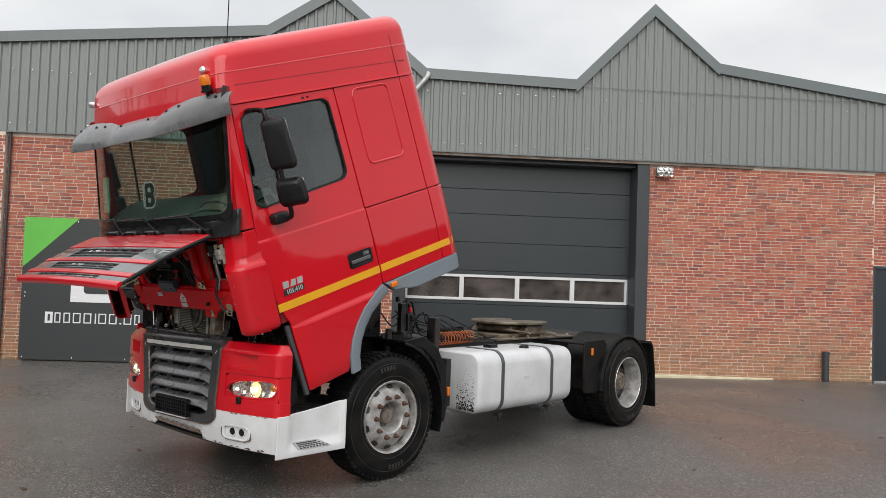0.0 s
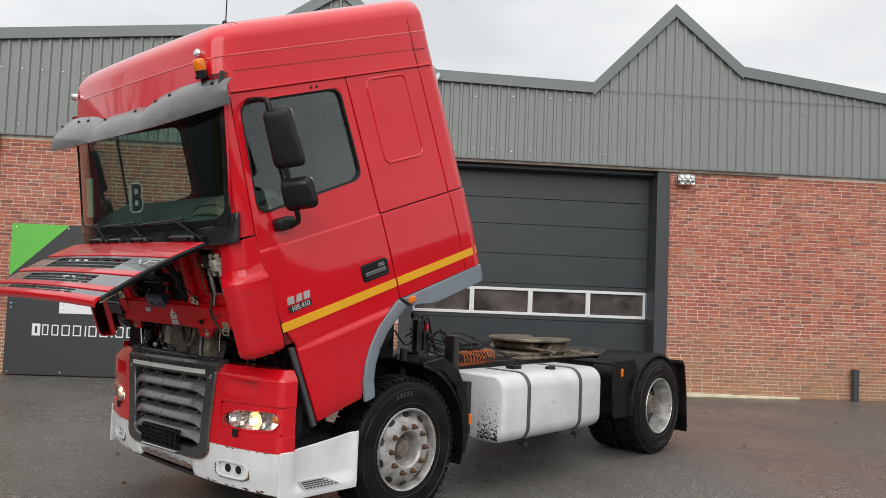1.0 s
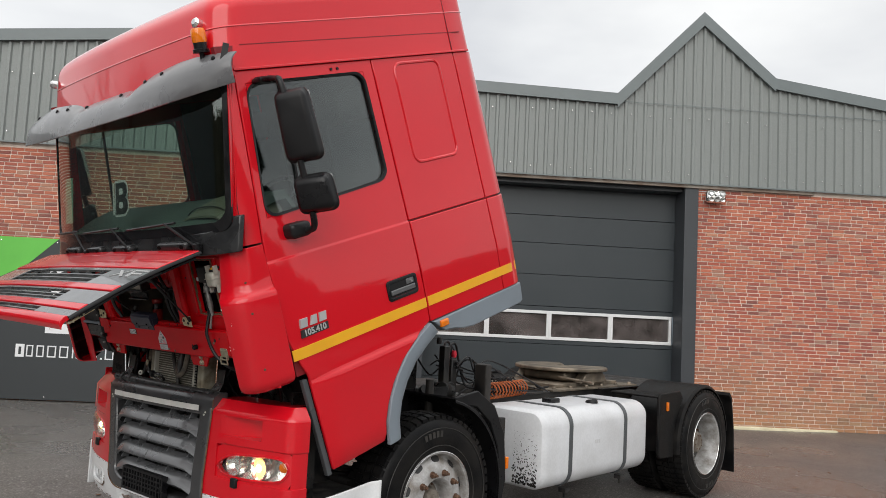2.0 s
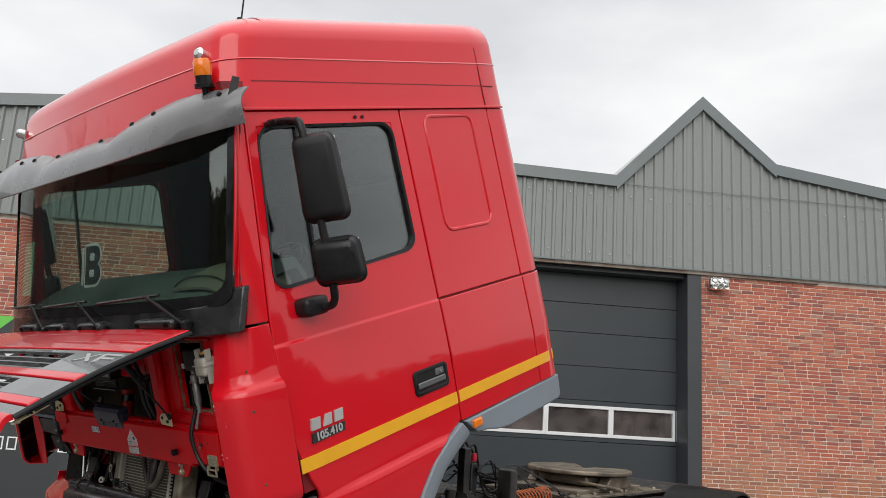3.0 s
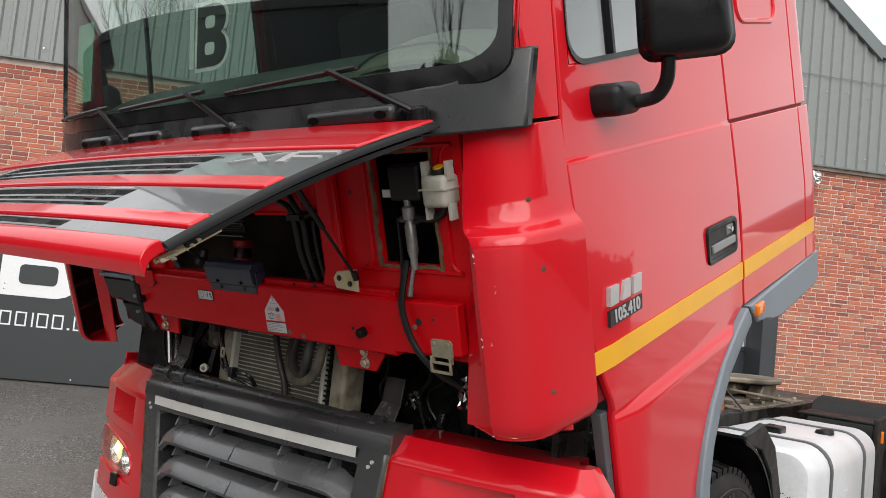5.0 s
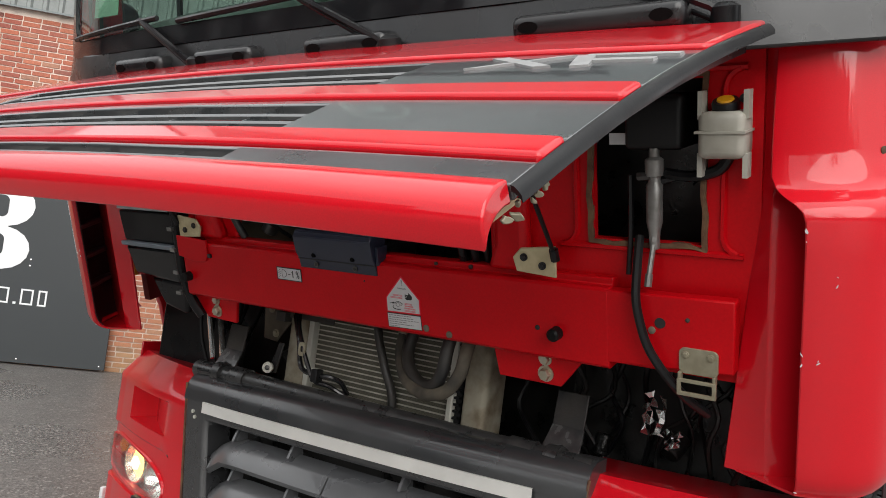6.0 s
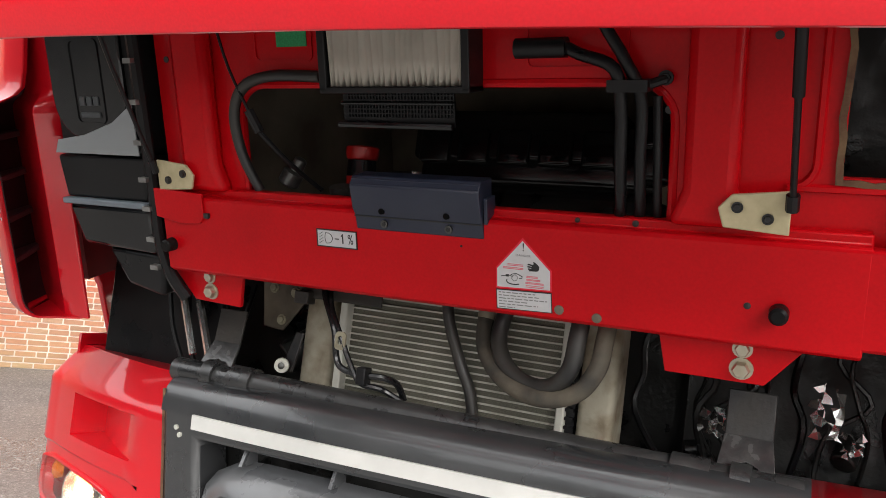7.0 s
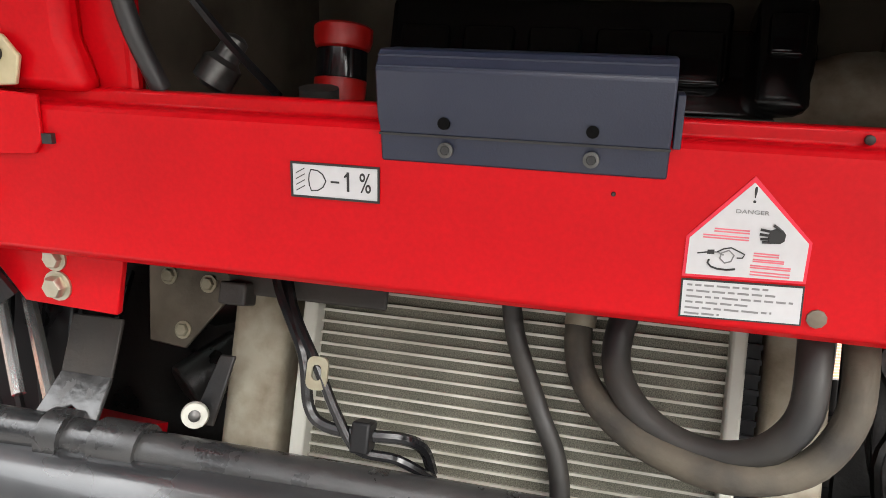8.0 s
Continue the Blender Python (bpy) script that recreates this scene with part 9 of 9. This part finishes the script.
# coupling
part("coupling_base", boxes((3.55, 5.05, 0.74, 1.66, 1.0, 1.02), (3.75, 4.85, 0.86, 1.54, 1.02, 1.05)), FIFTH, truck, "greasy mounting plate", bevel=0.004)
bm = bmesh.new()
pts = [(4.34 + 0.46 * math.cos(a), 1.20 + 0.46 * math.sin(a)) for a in span(radians(35), radians(325), 30)] + [(4.50, 1.13), (4.36, 1.14), (4.30, 1.2), (4.36, 1.26), (4.50, 1.27)]
prism(bm, pts, "z", 1.155, 1.19)
fifth = part("fifth_wheel", bm, FIFTH, truck, "worn greasy fifth-wheel coupling plate", bevel=0.01)
for y in (0.80, 1.50):
    bm = bmesh.new()
    prism(bm, [(4.10, 1.05), (4.58, 1.05), (4.48, 1.15), (4.20, 1.15)], "y", y, y + 0.10)
    part("pedestal", bm, FIFTH, fifth, bevel=0.01)
part("release_handle", tubes(([(4.0, 1.0, 1.10), (3.9, 0.6, 1.09), (3.85, 0.52, 1.09)], 0.012, 8)), FIFTH, fifth)
bm = rbox(4.05, 4.62, 0.95, 1.45, 1.06, 1.15, 0.03)
part("coupling_lock", bm, FIFTH, fifth)
for k in range(6):
    part("base_bolt", bolt(bmesh.new(), (3.65 + 0.27 * k, 0.80, 1.02), (0, 0, 1), 0.018, 0.018), FIFTH, fifth)

# coiled air lines and the post behind the cab
def coil(x0, y0, z0, x1, y1, z1, turns, r):
    a, b = Vector((x0, y0, z0)), Vector((x1, y1, z1))
    d = (b - a).normalized()
    up = Vector((0, 0, 1))
    s = d.cross(up).normalized()
    n = turns * 12
    return [a + (b - a) * (i / n) + r * (math.cos(2 * math.pi * i / 12) * up + math.sin(2 * math.pi * i / 12) * s) for i in range(n + 1)]


part("air_line", tubes((coil(2.50, 0.62, 1.07, 3.15, 0.78, 1.06, 11, 0.062), 0.0055, 6)), ORANGE, truck, "orange coiled air line")
part("air_line", tubes((coil(2.45, 0.70, 1.10, 3.10, 0.84, 1.07, 10, 0.066), 0.0055, 6)), BLACK, truck, "black coiled electric line")
part("air_line", tubes(([(2.10, 0.70, 1.32), (2.14, 0.72, 1.42), (2.22, 0.74, 1.42), (2.26, 0.74, 1.30), (2.30, 0.70, 1.12), (2.35, 0.62, 1.10)], 0.009, 8, 5)), BLACK, truck, "looped black air line")
part("air_line", tubes(([(2.12, 0.78, 1.32), (2.17, 0.80, 1.44), (2.25, 0.82, 1.40), (2.27, 0.82, 1.25)], 0.009, 8, 5)), BLACK, truck, "looped black air line")
part("air_line", tubes(([(3.35, 0.80, 1.08), (3.5, 0.86, 1.03), (3.7, 0.9, 1.03)], 0.009, 8, 4)), BLACK, truck, "looped black air lines")
part("exhaust_post", rbox(2.31, 2.38, 0.50, 0.62, 0.95, 1.29, 0.015), FRAME, truck, "black upright box behind the cab")
part("line_bracket", boxes((1.97, 2.03, 0.62, 0.68, 0.95, 1.42)), FRAME, truck, bevel=0.008)
post = part("line_post", boxes((2.12, 2.18, 0.68, 0.80, 0.98, 1.32)), FRAME, truck, "black post carrying the air couplings", bevel=0.008)
for k, (x, z) in enumerate(((2.08, 1.33), (2.16, 1.33), (1.99, 1.43))):
    bm = bmesh.new()
    lathe(bm, [(0.018, 0), (0.022, 0.02), (0.016, 0.05)], 10, Matrix.Translation((x, 0.70, z)))
    part("coupling_head", bm, FRAME if k != 1 else INKRED, post)
rnd = random.Random(41)
for k in range(9):
    y, x = rnd.uniform(0.62, 0.95), rnd.uniform(1.95, 2.25)
    pts = [(x, y, rnd.uniform(1.25, 1.36))] + [(x + 0.12 * i + rnd.uniform(-0.05, 0.05), y + rnd.uniform(-0.06, 0.06), rnd.uniform(1.02, 1.34)) for i in range(1, 4)] + [(x + rnd.uniform(0.6, 1.3), y + rnd.uniform(-0.05, 0.1), 1.03)]
    part("air_line", tubes((pts, 0.007, 6, 6)), BLACK, truck)
for k in range(4):
    p = [(2.16 + 0.035 * math.cos(t) + 0.02 * k, 0.72 + 0.02 * k + 0.02 * math.sin(t), 1.36 + 0.05 * math.sin(t)) for t in span(0, 6.28, 12)[:-1]]
    bm = bmesh.new()
    tube(bm, p, 0.006, 6, closed=True)
    part("air_line", bm, BLACK, truck)
part("line_tray", boxes((2.05, 3.5, 0.74, 0.80, 1.0, 1.012)), FRAME, truck)
rnd = random.Random(3)
for k in range(16):
    bm = bmesh.new()
    p = Vector((rnd.uniform(1.5, 2.3), rnd.uniform(0.6, 1.0), rnd.uniform(0.75, 1.15)))
    r = rnd.uniform(0.02, 0.06)
    lathe(bm, [(r, -r * 1.5), (r, r * 1.5)], 10, Matrix.Translation(p) @ Euler((rnd.uniform(0, 3), rnd.uniform(0, 3), 0)).to_matrix().to_4x4())
    part("valve", bm, ENGINE, truck, bevel=0.006)
part("cab_spring", tubes((coil(1.75, 0.50, 0.95, 1.75, 0.50, 1.20, 5, 0.045) if False else [(1.70, 0.50, 0.90), (1.70, 0.50, 1.20)], 0.03, 10)), FRAME, truck)
part("rail_plate", boxes((4.30, 6.02, 0.70, 1.70, 1.0, 1.006)), FRAME, truck)
part("tail_beam", boxes((5.95, 6.03, 0.25, 2.15, 0.62, 0.80)), FRAME, truck, bevel=0.006)
part("tilt_ram", tubes(([(1.05, 0.72, 0.80), (0.95, 0.72, 1.35)], 0.028, 12), ([(0.95, 0.72, 1.35), (0.93, 0.72, 1.52)], 0.016, 10)), FRAME, truck, "cab tilt ram")

# ---- brickwork: the last pieces ----
def lay_bricks():
    course, joint = 0.060, 0.0148
    shapes = {}
    for w in (0.183, 0.085):
        bm = bmesh.new()
        box(bm, 0, w, 0.002, 0.02, 0, course - joint)
        shapes[w] = finish(bm, WALL.to_3x3().to_4x4(), BRICK, 0, "brick")
    rnd = random.Random(21)
    fields = [(wall_right, DOOR_R + 0.005, 9.985, 0.0, EAVE - 0.05, -0.0), (wall_rightmost, 11.02, 15.0, 0.0, EAVE - 0.05, -0.0), (wall_over, 10.0, 11.02, 2.2, EAVE - 0.05, 0.0),
              (wall_left, -24.0, DOOR_L - 0.005, 0.0, EAVE - 0.05, -0.0), (bpy.data.objects["wall_6"], -6.45, -5.86, 0.0, EAVE - 0.06, -0.104)]
    for wall, s0, s1, z0, z1, y in fields:
        singles, verts, faces = 0, [], []
        base = BASE[wall.name]
        for k in range(int((z1 - z0) / course)):
            z, s = z0 + k * course, s0 - (0.098 if k % 2 else 0.0) - rnd.uniform(0, 0.05)
            while s < s1 - 0.03:
                w = 0.183 if rnd.random() < 0.93 else 0.085
                a, b = max(s, s0), min(s + w, s1)
                s += w + joint
                if b - a < 0.03:
                    continue
                near = (wall is wall_right and a < 7.3 and 0.6 < z < 2.9) or (wall is wall_left and -6 < a < -5.5 or wall is wall_left and -2.7 < a < -1.2 and z < 1.6)
                dy, dz = y + rnd.uniform(-0.002, 0.001), rnd.uniform(-0.0015, 0.0015)
                if near and singles < 300 and abs(b - a - w) < 1e-6:
                    ob = new("brick", shapes[w])
                    ob.parent = wall
                    ob.location = WALL @ Vector((a, dy, z + dz)) - base
                    singles += 1
                    continue
                i = len(verts)
                for zz in (z + dz, z + dz + course - joint):
                    for yy in (dy + 0.002, dy + 0.02):
                        for ss in (a, b):
                            verts.append(tuple(WALL @ Vector((ss, yy, zz)) - base))
                faces += [(i, i + 2, i + 3, i + 1), (i + 4, i + 5, i + 7, i + 6), (i, i + 1, i + 5, i + 4), (i + 2, i + 6, i + 7, i + 3), (i, i + 4, i + 6, i + 2), (i + 1, i + 3, i + 7, i + 5)]
        me = bpy.data.meshes.new("brickwork")
        me.from_pydata(verts, [], faces)
        me.materials.append(BRICK)
        ob = new("brickwork", me)
        ob.parent = wall
        tagged(ob, kind="stuff")


lay_bricks()
